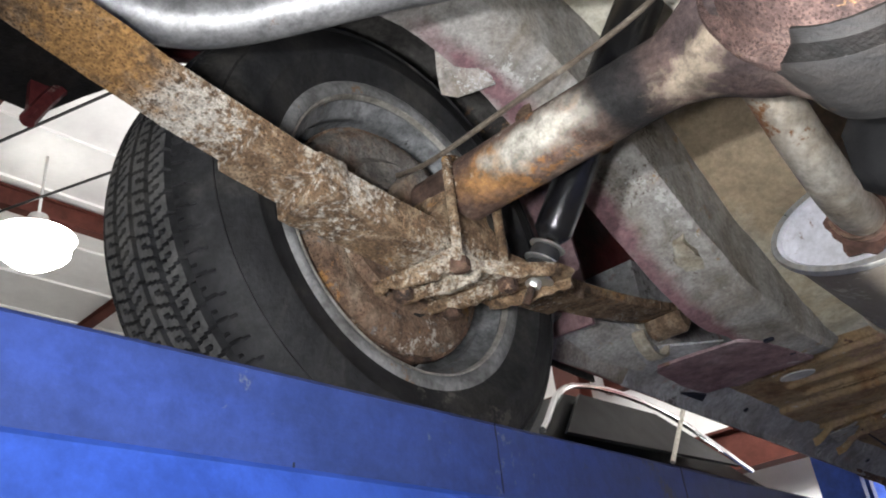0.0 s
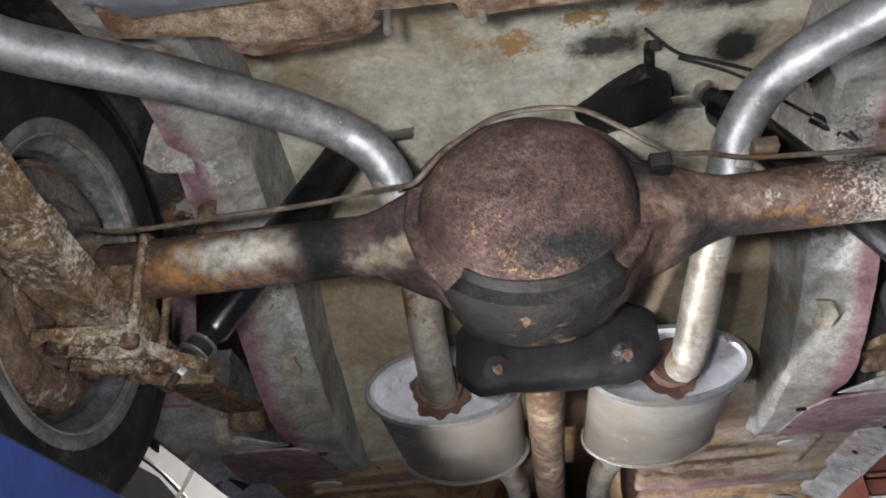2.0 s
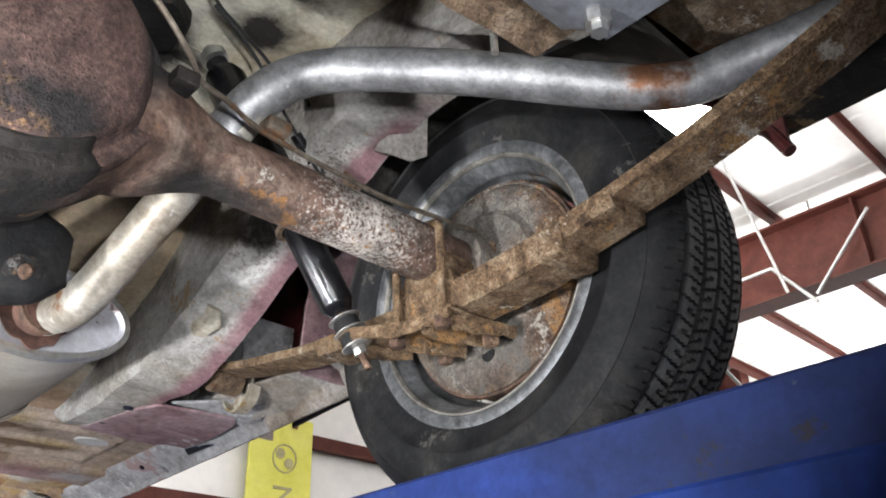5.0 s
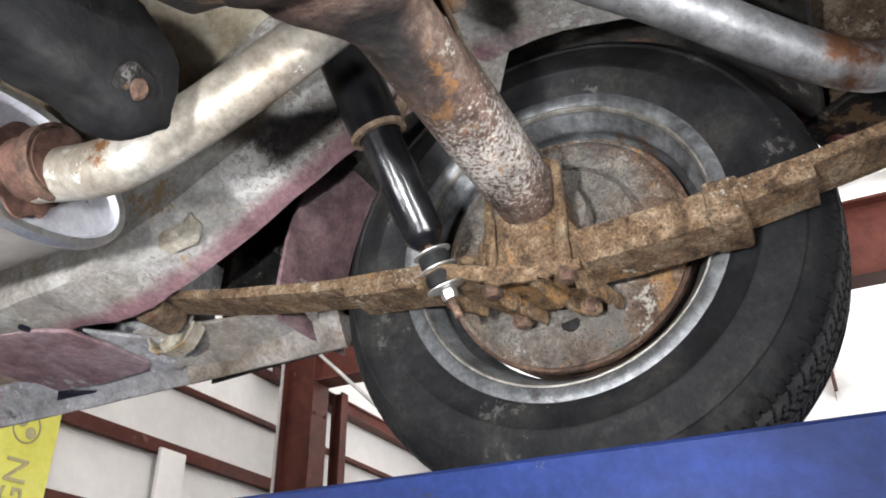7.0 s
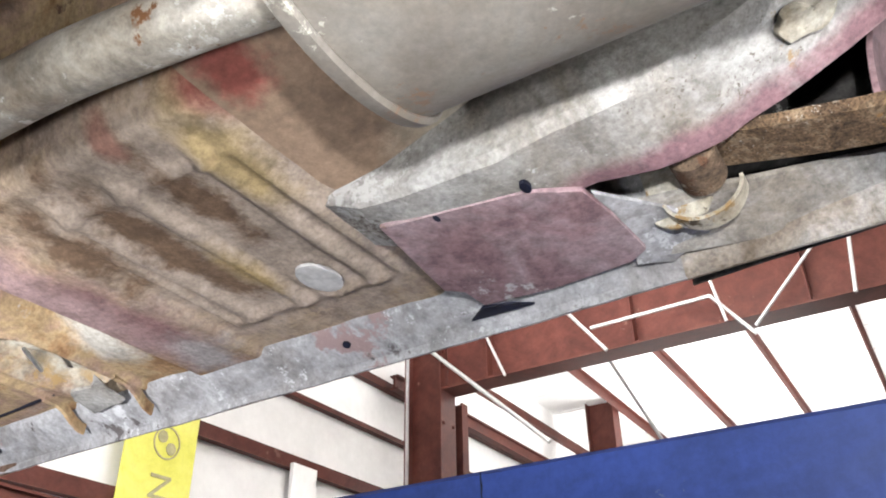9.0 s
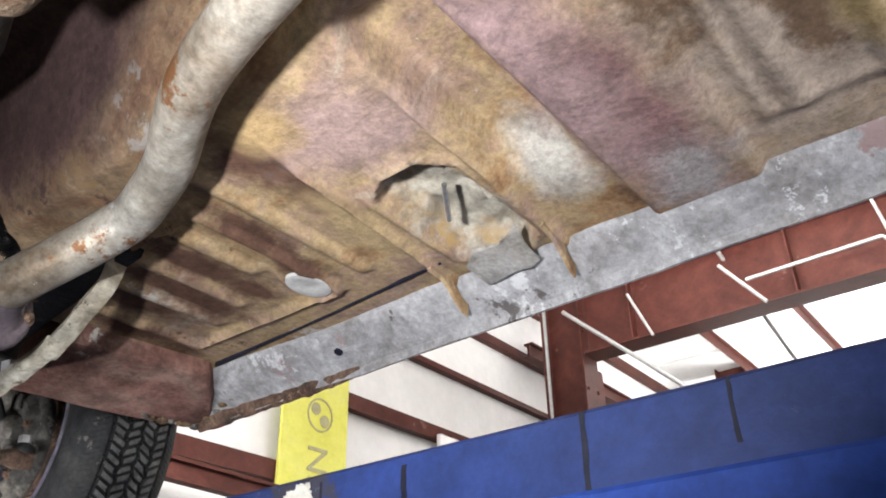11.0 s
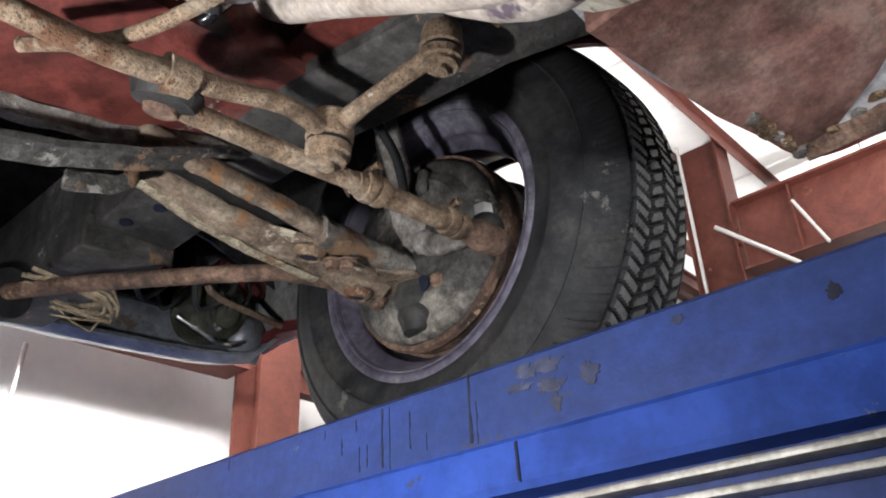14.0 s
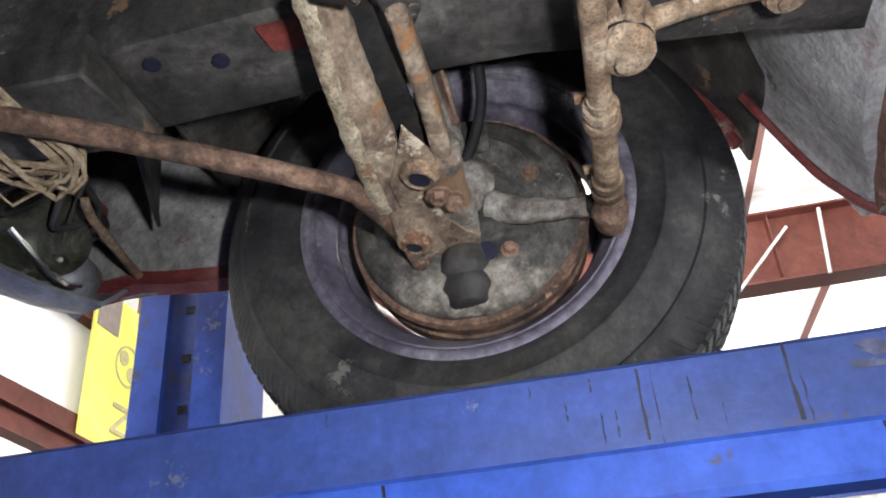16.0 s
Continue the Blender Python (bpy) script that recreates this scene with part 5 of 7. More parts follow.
def header(s):
    def q(p):
        return (s * p[0], p[1], p[2])
    fl, ax = Vector(q((.195, 1.993, 1.937))), Vector(q((.012, .29, -.075))).normalized()
    col = part("exhaust_header", rough(lathe([(-.004, .030), (-.004, .040), (.03, .0395), (.13, .0385), (.17, .0385), (.20, .036), (.22, .028), (.225, 0)], fl, ax, 44), .001, 40, 1), "collector", car, "purple-brown header collector with flaking pale coating", smooth=60)
    bm = lathe([(-.012, .030), (-.012, .049), (-.008, .054), (-.002, .055), (.004, .053), (.006, .040)], fl, ax, 44)
    part("collector_flange", rough(bm, .002, 40, 2), "collector", col, "chipped purple flange of the collector")
    part("neck", rough(lathe([(-.050, .0302), (-.040, .0310), (-.028, .033), (-.014, .041), (-.009, .046), (-.009, .030)], fl, ax, 40), .0008, 40, 4), "collector", col, "purple flared pipe neck")
    u = ax.orthogonal().normalized()
    w = ax.cross(u)
    for k in range(2):
        a = math.pi * k + .9
        part("bolt", bolt(fl - ax * .008 + .046 * (math.cos(a) * u + math.sin(a) * w), -ax, .006, .010), "rust_dark", col)
    # pale coating left at both ends of the collector
    for o0, o1, seed in ((.004, .050, 1), (.120, .226, 2)):
        n, m = 14, 120
        rings = []
        for i in range(n + 1):
            ring_ = []
            for k in range(m):
                a = 2 * math.pi * k / m
                f = i / n
                rag = noise.noise(Vector((math.cos(a) * 2.2, math.sin(a) * 2.2, seed * 3))) * .024 + noise.noise(Vector((math.cos(a) * 7, math.sin(a) * 7, seed))) * .008
                o = o0 + (o1 - o0) * f
                if seed == 1:
                    o += rag * f
                else:
                    o += rag * (1 - f)
                r = .0402 if .1 < f < .9 else .0375
                if seed == 2 and f > .6:
                    r = .0402 - .014 * ((f - .6) / .4) ** 2
                ring_.append(fl + ax * o + r * (math.cos(a) * u + math.sin(a) * w))
            rings.append(ring_)
        part("pale_coat", rough(loft(rings, False), .0006, 90, seed), "header", col, "flaking chalky coating")
    runs = ([(.203, 2.15, 1.895), (.206, 2.25, 1.878), (.208, 2.305, 1.877), (.212, 2.345, 1.892), (.226, 2.43, 1.953), (.246, 2.53, 2.03), (.262, 2.62, 2.095), (.27, 2.68, 2.16)],
            [(.215, 2.15, 1.900), (.236, 2.25, 1.889), (.243, 2.30, 1.888), (.246, 2.335, 1.897), (.250, 2.38, 1.93), (.255, 2.44, 1.99), (.262, 2.50, 2.06)],
            [(.196, 2.15, 1.905), (.198, 2.25, 1.908), (.206, 2.32, 1.935), (.222, 2.40, 1.99), (.245, 2.475, 2.045), (.262, 2.53, 2.085), (.268, 2.56, 2.14)],
            [(.195, 2.15, 1.915), (.192, 2.235, 1.925), (.192, 2.275, 1.952), (.196, 2.305, 2.0), (.203, 2.34, 2.075), (.21, 2.37, 2.16), (.22, 2.4, 2.23)])
    for i, pts in enumerate(runs):
        part("header_tube", rough(tube([q(p) for p in pts], .0188, 24, 6), .0010, 60, i), "header", col, "chalky pale coated header tube", smooth=60)
    # bare purple patches where the coating has come off the tubes
    for i, j0, j1, turn in ((0, 8, 15, -1.25), (1, 7, 14, -1.5), (2, 9, 14, -1.6)):
        path = smooth_path([q(p) for p in runs[i]], 6)[j0:j1]
        rings = []
        for k, p in enumerate(path):
            p = Vector(p)
            d = (Vector(path[min(k + 1, len(path) - 1)]) - Vector(path[max(k - 1, 0)])).normalized()
            side = d.cross(Vector((0, 0, 1))).normalized()
            up = side.cross(d)
            half = .62 * math.sin(math.pi * (k + .3) / (len(path) - .4)) ** .6 * (1 + .35 * noise.noise(Vector((k * .9, i, s))))
            arc = [turn * 1.0 + half * (m / 4 - 1) for m in range(9)]
            rings.append([p + (side * math.cos(v) * s + up * math.sin(v)) * .0202 for v in arc] + [p + (side * math.cos(v) * s + up * math.sin(v)) * .0175 for v in arc[::-1]])
        part("bare_patch", rough(loft(rings), .0004, 120, i), "collector", col, "bare purple-brown patch on the tube", smooth=60)


for s in (-1, 1):
    header(s)
# rubber damper bar before the differential
BY, BZ = .150, 1.915
rings = []
for i in range(33):
    x = -.140 + .258 * i / 32
    e = max(.30, (1 - abs((x + .011) / .1295) ** 9)) ** .5        # rounded ends
    low = .052 - .055 * e
    h = .105 * e
    rings.append([(x, BY + .026 * e * math.copysign(abs(math.cos(v)) ** .4, math.cos(v)), BZ + low + h * .5 + .5 * h * math.copysign(abs(math.sin(v)) ** .4, math.sin(v))) for v in [2 * math.pi * j / 20 for j in range(20)]])
bar = part("axle_damper", rough(rough(loft(rings), .005, 22, 1), .002, 80, 2), "black_rubber", car, "black rubber damper bar under the differential nose")
for x in (-.091, .069):
    # disc coloured near black for the shade inside the hole
    part("socket", rough(lathe([(.012, 0), (.012, .017), (.0235, .0185), (.0245, .0160), (.0245, 0)], (x, BY - .004, BZ + .026), (.1, -1, -.35), 26), .002, 60, x), "grease", bar, "near-black disc standing for the socket's hole")
    part("pin", rough(lathe([(.010, 0), (.010, .009), (.026, .008), (.030, .005), (.030, 0)], (x + .003, BY - .004, BZ + .026), (.1, -1, -.35), 12), .003, 80, x), "rust_dark", bar)
shaft = part("drive_shaft", tube([(DX + .008, .22, AZ - .045), (DX + .012, 1.0, 1.99), (0, 1.62, 2.02)], .0315, 28, 2), "rust_tan", car, "dusty brown propeller shaft", smooth=60)
part("yoke", lathe([(-.05, .02), (-.045, .035), (-.01, .036), (.02, .033), (.05, .0315)], (DX + .008, .235, AZ - .046), (0, 1, -.03), 24), "grease", shaft)
part("joint_cross", tube([(DX - .035, .20, AZ - .04), (DX + .05, .20, AZ - .04)], .014, 14, 1), "grease", shaft)
# -- body shell --
def floor_height(x, y):
    a = abs(x)
    z = 2.062
    z += .17 * (1 - smoothstep(.13, .22, a))                              # tunnel
    z += .040 * smoothstep(1.405, 1.425, y) * (1 - smoothstep(1.487, 1.508, y)) * smoothstep(.2, .26, a) * (1 - smoothstep(.42, .56, a))   # seat riser
    z -= .012 * smoothstep(1.262, 1.28, y) * (1 - smoothstep(1.398, 1.406, y)) * smoothstep(.28, .34, a)   # cross channel
    inside = smoothstep(.24, .27, a) * (1 - smoothstep(.56, .60, a))
    z -= .009 * inside * (bead(y, 1.00, .016) + bead(y, 1.115, .016) + bead(y, 1.205, .016))
    z -= .009 * smoothstep(.27, .29, a) * (1 - smoothstep(.555, .575, a)) * bead(y, 1.768, .016)
    for c, x0, x1 in ((1.885, .33, .49), (1.972, .35, .54), (2.048, .36, .56)):
        z -= .009 * smoothstep(x0, x0 + .02, a) * (1 - smoothstep(x1 - .02, x1, a)) * bead(y, c, .017)
    # pressed frame round the front well
    d = max(abs(a - .455) - .125, abs(y - 1.985) - .155)
    z -= .010 * bead(d, 0, .010)
    d = max(abs(a - .43) - .145, abs(y - 1.10) - .135)
    z -= .006 * bead(d, 0, .010)
    for y0, y1 in ((1.512, .03), (1.672, .075)):                            # folded seams beside the jacking pocket
        z -= .010 * bead(y - y0 - y1 * max(0, a - .34), 0, .0075) * smoothstep(.30, .36, a)
    d = max(abs(a - .535) - .115, abs(y - 1.592) - .058, (abs(a - .535) + abs(y - 1.592)) * .7071 - .098)   # eight-sided jacking pocket
    z -= .006 * bead(d, .006, .009)
    if d < 0:
        z += .016 * smoothstep(0, -.010, d) + .014 * smoothstep(-.020, -.024, d + .010 * noise.noise(Vector((x * 22, y * 22, 9)))) + .009 * noise.noise(Vector((x * 30, y * 30, 7)))
    for px, py in ((.534, 1.058), (.538, 1.85)):                          # seat of the plugs
        r = math.hypot((a - px) / .045, (y - py) / .030)
        z -= .004 * bead(r, 1.0, .22)
    z += .010 * (1 - smoothstep(.930, .958, y))
    z += .0018 * noise.noise(Vector((x * 14, y * 14, 0))) + .003 * noise.noise(Vector((x * 4, y * 4, 3)))
    return z


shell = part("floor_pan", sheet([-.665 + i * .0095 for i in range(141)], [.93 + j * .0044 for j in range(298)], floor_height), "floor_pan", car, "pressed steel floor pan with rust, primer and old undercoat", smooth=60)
for s in (-1, 1):
    for px, py in ((.534, 1.058), (.538, 1.85)):
        z = floor_height(s * px, py)
        bm = lathe([(-.0005, 0), (-.0010, .6), (-.0016, .9), (-.0006, 1.0), (.004, 1.01)], (0, 0, 0), (0, 0, 1), 36)
        for v in bm.verts:
            v.co = Vector((s * px + v.co.x * .036, py + v.co.y * .025, z - .003 + v.co.z))
        for v in bm.verts:
            v.co.z -= .006 if py > 1.5 else .002
        part("drain_plug", bm, "pale_plug", shell, "pale oval drain plug")


def kick_height(x, y):
    a = abs(x)
    z = float(np.interp(y, (-.95, -.35, -.22, -.10, .05, .20, .32, .45, .60, .75, .88, .96), (2.30, 2.32, 2.36, 2.41, 2.44, 2.435, 2.40, 2.31, 2.20, 2.125, 2.075, 2.066)))
    z += .035 * (1 - smoothstep(.10, .19, a)) * smoothstep(.35, .75, y)
    z += .006 * (bead(y, .62, .02) + bead(y, .80, .02)) * (1 - smoothstep(.3, .36, a))
    z += .0035 * noise.noise(Vector((x * 7, y * 7, 1))) + .0015 * noise.noise(Vector((x * 22, y * 22, 1)))
    return z


kick = part("rear_floor", sheet([-.53 + i * .0125 for i in range(86)], [-.95 + j * .0125 for j in range(152)], kick_height), "kick", car, "dull beige rear floor kicking up over the axle", smooth=60)
# shock and exhaust brackets under the rear floor
bm = slab([(.074, .236, 2.395), (.134, .181, 2.385), (.172, .125, 2.375), (.187, .136, 2.375), (.217, .158, 2.38), (.231, .230, 2.385), (.182, .273, 2.39), (.116, .296, 2.395)], .03, (0, 0, 1), .006)
part("stop_bracket", rough(cutfine(bm, 2), .003, 30, 1), "grease", kick, "soot-black bump stop bracket")
part("bracket_pin", tube([(.178, .052, 2.365), (.180, .075, 2.385), (.183, .105, 2.41), (.187, .15, 2.405)], .0075, 10), "grease", kick)
bm = slab([(-.19, .17, 2.345), (-.31, .17, 2.345), (-.31, .24, 2.41), (-.19, .24, 2.42)], .004, (0, .3, 1))
part("shock_bracket", bm, "black_paint", kick)
bm = slab([(.20, .20, 2.385), (.33, .20, 2.385), (.33, .27, 2.41), (.20, .27, 2.42)], .004, (0, .3, 1))
part("shock_bracket", bm, "kick", kick)
part("cable", tube([(.17, .05, 2.395), (.22, .10, 2.388), (.27, .12, 2.383), (.33, .14, 2.372), (.36, .15, 2.355)], .0028, 8), "dark_wire", kick, "thin black cable")
part("cable", tube([(.22, .10, 2.378), (.30, .13, 2.362), (.36, .16, 2.335), (.41, .17, 2.292), (.445, .175, 2.26), (.45, .16, 2.238), (.44, .15, 2.248)], .0026, 8), "dark_wire", kick)
part("cable", tube([(.33, .15, 2.37), (.40, .16, 2.37), (.44, .16, 2.345), (.46, .12, 2.39)], .0026, 8), "dark_wire", kick)
part("connector", tube([(.405, .170, 2.296), (.442, .178, 2.268)], .009, 12, 1), "black_paint", kick, "black cable connector")


def rail(s):
    prof = [(.97, 2.067), (.935, 2.056), (.905, 2.040), (.86, 2.036), (.74, 2.036), (.64, 2.056), (.55, 2.088), (.45, 2.128), (.36, 2.178), (.28, 2.232), (.20, 2.272), (.10, 2.30), (-.05, 2.30), (-.25, 2.26), (-.50, 2.215), (-.95, 2.19)]
    n = 60
    ys = [.97 - 1.92 * i / n for i in range(n + 1)]
    P = sorted(prof)
    rings = []
    for y in ys:
        z = float(np.interp(y, [p[0] for p in P], [p[1] for p in P]))
        c = .452 + .012 * smoothstep(.4, .1, y) if y < .4 else .452
        top = max(z + .10, kick_height(.4, y) + .01)
        w = .046
        lean = smoothstep(.70, .56, y) * smoothstep(-.05, .22, y)          # the underside drops towards its outer edge
        z -= .014 * lean
        zo, c = z - .022 * lean, c + .006 * lean
        under = [(s * (c - w + .008 + (2 * w - .002) * k / 6), y, z - .001 + (zo - z) * (k / 6) ** 1.3) for k in range(7)]
        rings.append([(s * (c - w), y, top), (s * (c - w), y, z + .008)] + under + [(s * (c + w + .012), y, zo - .0015), (s * (c + w + .014), y, zo + .003), (s * (c + w), y, zo + .010), (s * (c + w), y, top)])
    ob = part("frame_rail", rough(loft(rings), .0022, 24, s), "rail", car, "rear frame rail with grey undercoat and purple primer", smooth=40)
    for y, r in ((.738, .0095), (.842, .006)):
        bm = lathe([(-.002, 0), (-.002, r), (.003, r), (.003, 0)], (s * .463, y, 2.0337), (0, 0, 1), 20)
        for v in bm.verts:
            v.co.y = y + (v.co.y - y) * .55
        part("hole", bm, "oil", ob, "dark drain hole", smooth=0)
    bm = slab([(s * .432, .425, 2.120), (s * .452, .428, 2.117), (s * .466, .45, 2.104), (s * .462, .478, 2.092), (s * .438, .486, 2.090), (s * .43, .46, 2.103), (s * .438, .445, 2.109)], .010, (0, -.45, -1), .001)
    part("rail_bracket", rough(cutfine(bm, 3), .007, 55, 4), "pale_lip", ob, "crumbling rusty bracket stub")
    return ob


for s in (-1, 1):
    rail(s)


def sill_z(y):
    return 2.016 - .012 * (y - 1.2)


def sill_x(y):
    return .722 + .02 * (y - 1.2) if y < 1.2 else .722 + .012 * (y - 1.2)


def sill(s):
    rings = []
    n = 70
    for i in range(n + 1):
        y = .655 + (2.30 - .655) * i / n
        x, z = sill_x(y), sill_z(y)
        e = .004 * noise.noise(Vector((y * 5, s, 0))) + (.006 * max(0, noise.noise(Vector((y * 9, 4, 0)))) if y > 1.9 else 0)
        rings.append([(s * (x - .075), y, z + .060), (s * (x - .055), y, z + .036), (s * (x - .018), y, z + .018), (s * (x - .004), y, z + .008), (s * (x - .002), y, z - .004 + e), (s * (x + .002), y, z - .004 + e), (s * (x + .006), y, z + .012), (s * (x + .03), y, z + .05), (s * (x + .04), y, z + .22), (s * (x - .075), y, z + .22)])
    ob = part("sill", rough(loft(rings), .0018, 22, 2 + s), "sill", car, "grey undercoated body sill with a pinched seam", smooth=45)
    tail = [[(s * (sill_x(y) - .03), y, sill_z(y) + .045), (s * (sill_x(y) - .018), y, sill_z(y) + .018), (s * (sill_x(y) - .002), y, sill_z(y) - .003), (s * (sill_x(y) + .003), y, sill_z(y) - .003), (s * (sill_x(y) + .03), y, sill_z(y) + .05)] for y in (.36, .45, .55, .655)]
    part("sill_tail", rough(loft(tail), .003, 24, 5), "chassis", ob, "rusty tail of the sill before the wheel")
    for y, px, r in ((1.945, .0, .007), (1.13, 0, .006)):
        x, z = sill_x(y) - .036, sill_z(y) + .0268
        part("hole", lathe([(-.002, 0), (-.002, r), (.002, r), (.002, 0)], (s * x, y, z - .001), (s * .42, 0, .9), 16), "oil", ob, "dark drain hole", smooth=0)
    # torn rusty lip at the front end of the sill
    rings = []
    for i in range(49):
        y = 1.93 + .40 * i / 48
        x, z = sill_x(y), sill_z(y)
        rag = .009 * max(-.2, noise.noise(Vector((y * 34, 3, s)))) + .005 * noise.noise(Vector((y * 110, 1, s)))
        w = .002 + .005 * smoothstep(1.98, 2.25, y) + .5 * rag
        drop = .004 * smoothstep(1.93, 2.0, y) + .6 * max(0, rag)
        rings.append([(s * (x - .004 - w), y, z + .008 + w * .35), (s * (x - .002 - w * .7), y, z + .002), (s * (x + .001), y, z - .004 - drop), (s * (x + .005), y, z - .003 - drop), (s * (x + .006), y, z + .006)])
    part("torn_lip", rough(loft(rings), .0012, 80, 6), "rust_dark", ob, "torn rusty lip of the sill")
    # painted outer lip
    lip = [[(s * (sill_x(y) + a), y, sill_z(y) + b) for a, b in ((.004, -.001), (.008, -.001), (.014, .012), (.010, .014))] for y in (.36, 1.0, 1.6, 2.28)]
    part("painted_lip", loft(lip), "maroon", ob, "maroon body colour on the sill edge")
    # open seam between floor and sill
    seam = [(s * .612, 1.68, 2.0585), (s * .631, 1.906, 2.0575), (s * .648, 2.185, 2.0565)]
    bm = loft([[(x - .0014, y, z), (x + .0014, y, z), (x + .0014, y, z + .012), (x - .0014, y, z + .012)] for x, y, z in seam])
    part("seam", bm, "oil", ob, "dark open seam beside the floor", smooth=0)
    # folded seams that run from the floor down on to the sill
    for p, q, seed in (((.600, 1.520), (.690, 1.527), 1), ((.600, 1.691), (.694, 1.698), 2)):
        rings = []
        for i in range(15):
            t = i / 14
            x, y = p[0] + (q[0] - p[0]) * t, p[1] + (q[1] - p[1]) * t
            zz = 2.056 - .030 * smoothstep(.62, .69, x) - .002
            w = .0065 * (1 - .6 * t)
            rings.append([(s * x, y - w, zz + .012), (s * x, y - w * .6, zz - .004), (s * x, y + w * .2, zz - .007), (s * x, y + w, zz + .012)])
        part("folded_seam", rough(loft(rings), .0012, 50, seed), "floor_pan", ob, "rusty folded seam across the sill")
    bm = slab([(s * .585, 1.548, 2.052), (s * .66, 1.56, 2.040), (s * .668, 1.64, 2.036), (s * .635, 1.655, 2.046), (s * .60, 1.62, 2.054), (s * .612, 1.59, 2.053)], .004, (0, 0, 1), .001)
    part("torn_flap", rough(rough(cutfine(bm, 4), .006, 30, 8), .003, 90, 2), "rail", ob, "torn grey flap beside the sill")
    part("bolt_shank", tube([(s * .478, 1.570, 2.066), (s * .535, 1.606, 2.060)], .0034, 10, 1), "zinc", ob)
    # purple primed plate behind the rear foot well
    z = 2.036
    bm = slab([(s * .448, .905, z - .003), (s * .608, .922, z - .003), (s * .622, .900, z - .004), (s * .664, .897, z - .005), (s * .668, .80, z - .006), (s * .660, .70, z - .004), (s * .645, .678, z - .003), (s * .560, .684, z - .003), (s * .500, .692, z - .003), (s * .470, .745, z - .003), (s * .456, .84, z - .003)], .006, (0, 0, 1), .001)
    part("closing_plate", rough(cutfine(bm, 3), .0012, 14, 3), "primer", ob, "purple primed closing plate")
    bm = slab([(s * .520, .692, z + .006), (s * .640, .690, z + .002), (s * .672, .70, z - .002), (s * .690, .66, z - .002), (s * .660, .60, z + .010), (s * .600, .64, z + .014)], .005, (0, 0, 1), .001)
    part("gusset", rough(cutfine(bm, 3), .003, 24, 4), "sill", ob, "pale grey folded gusset behind the plate")
    bm = slab([(s * .665, .90, z - .007), (s * .672, .86, z - .009), (s * .69, .84, z - .008), (s * .69, .93, z - .008)], .003, (0, 0, 1))
    part("gap", bm, "oil", ob, "dark open seam", smooth=0)
    bm = slab([(s * .585, .665, 2.058), (s * .675, .67, 2.036), (s * .70, .52, 2.036), (s * .705, .40, 2.05), (s * .66, .39, 2.07), (s * .64, .45, 2.066)], .006, (0, 0, 1), .001)
    part("wheel_well_floor", rough(cutfine(bm, 3), .004, 16, 7), "rail", ob, "crusted pale floor of the rear wheel well")
    return ob


for s in (-1, 1):
    sill(s)


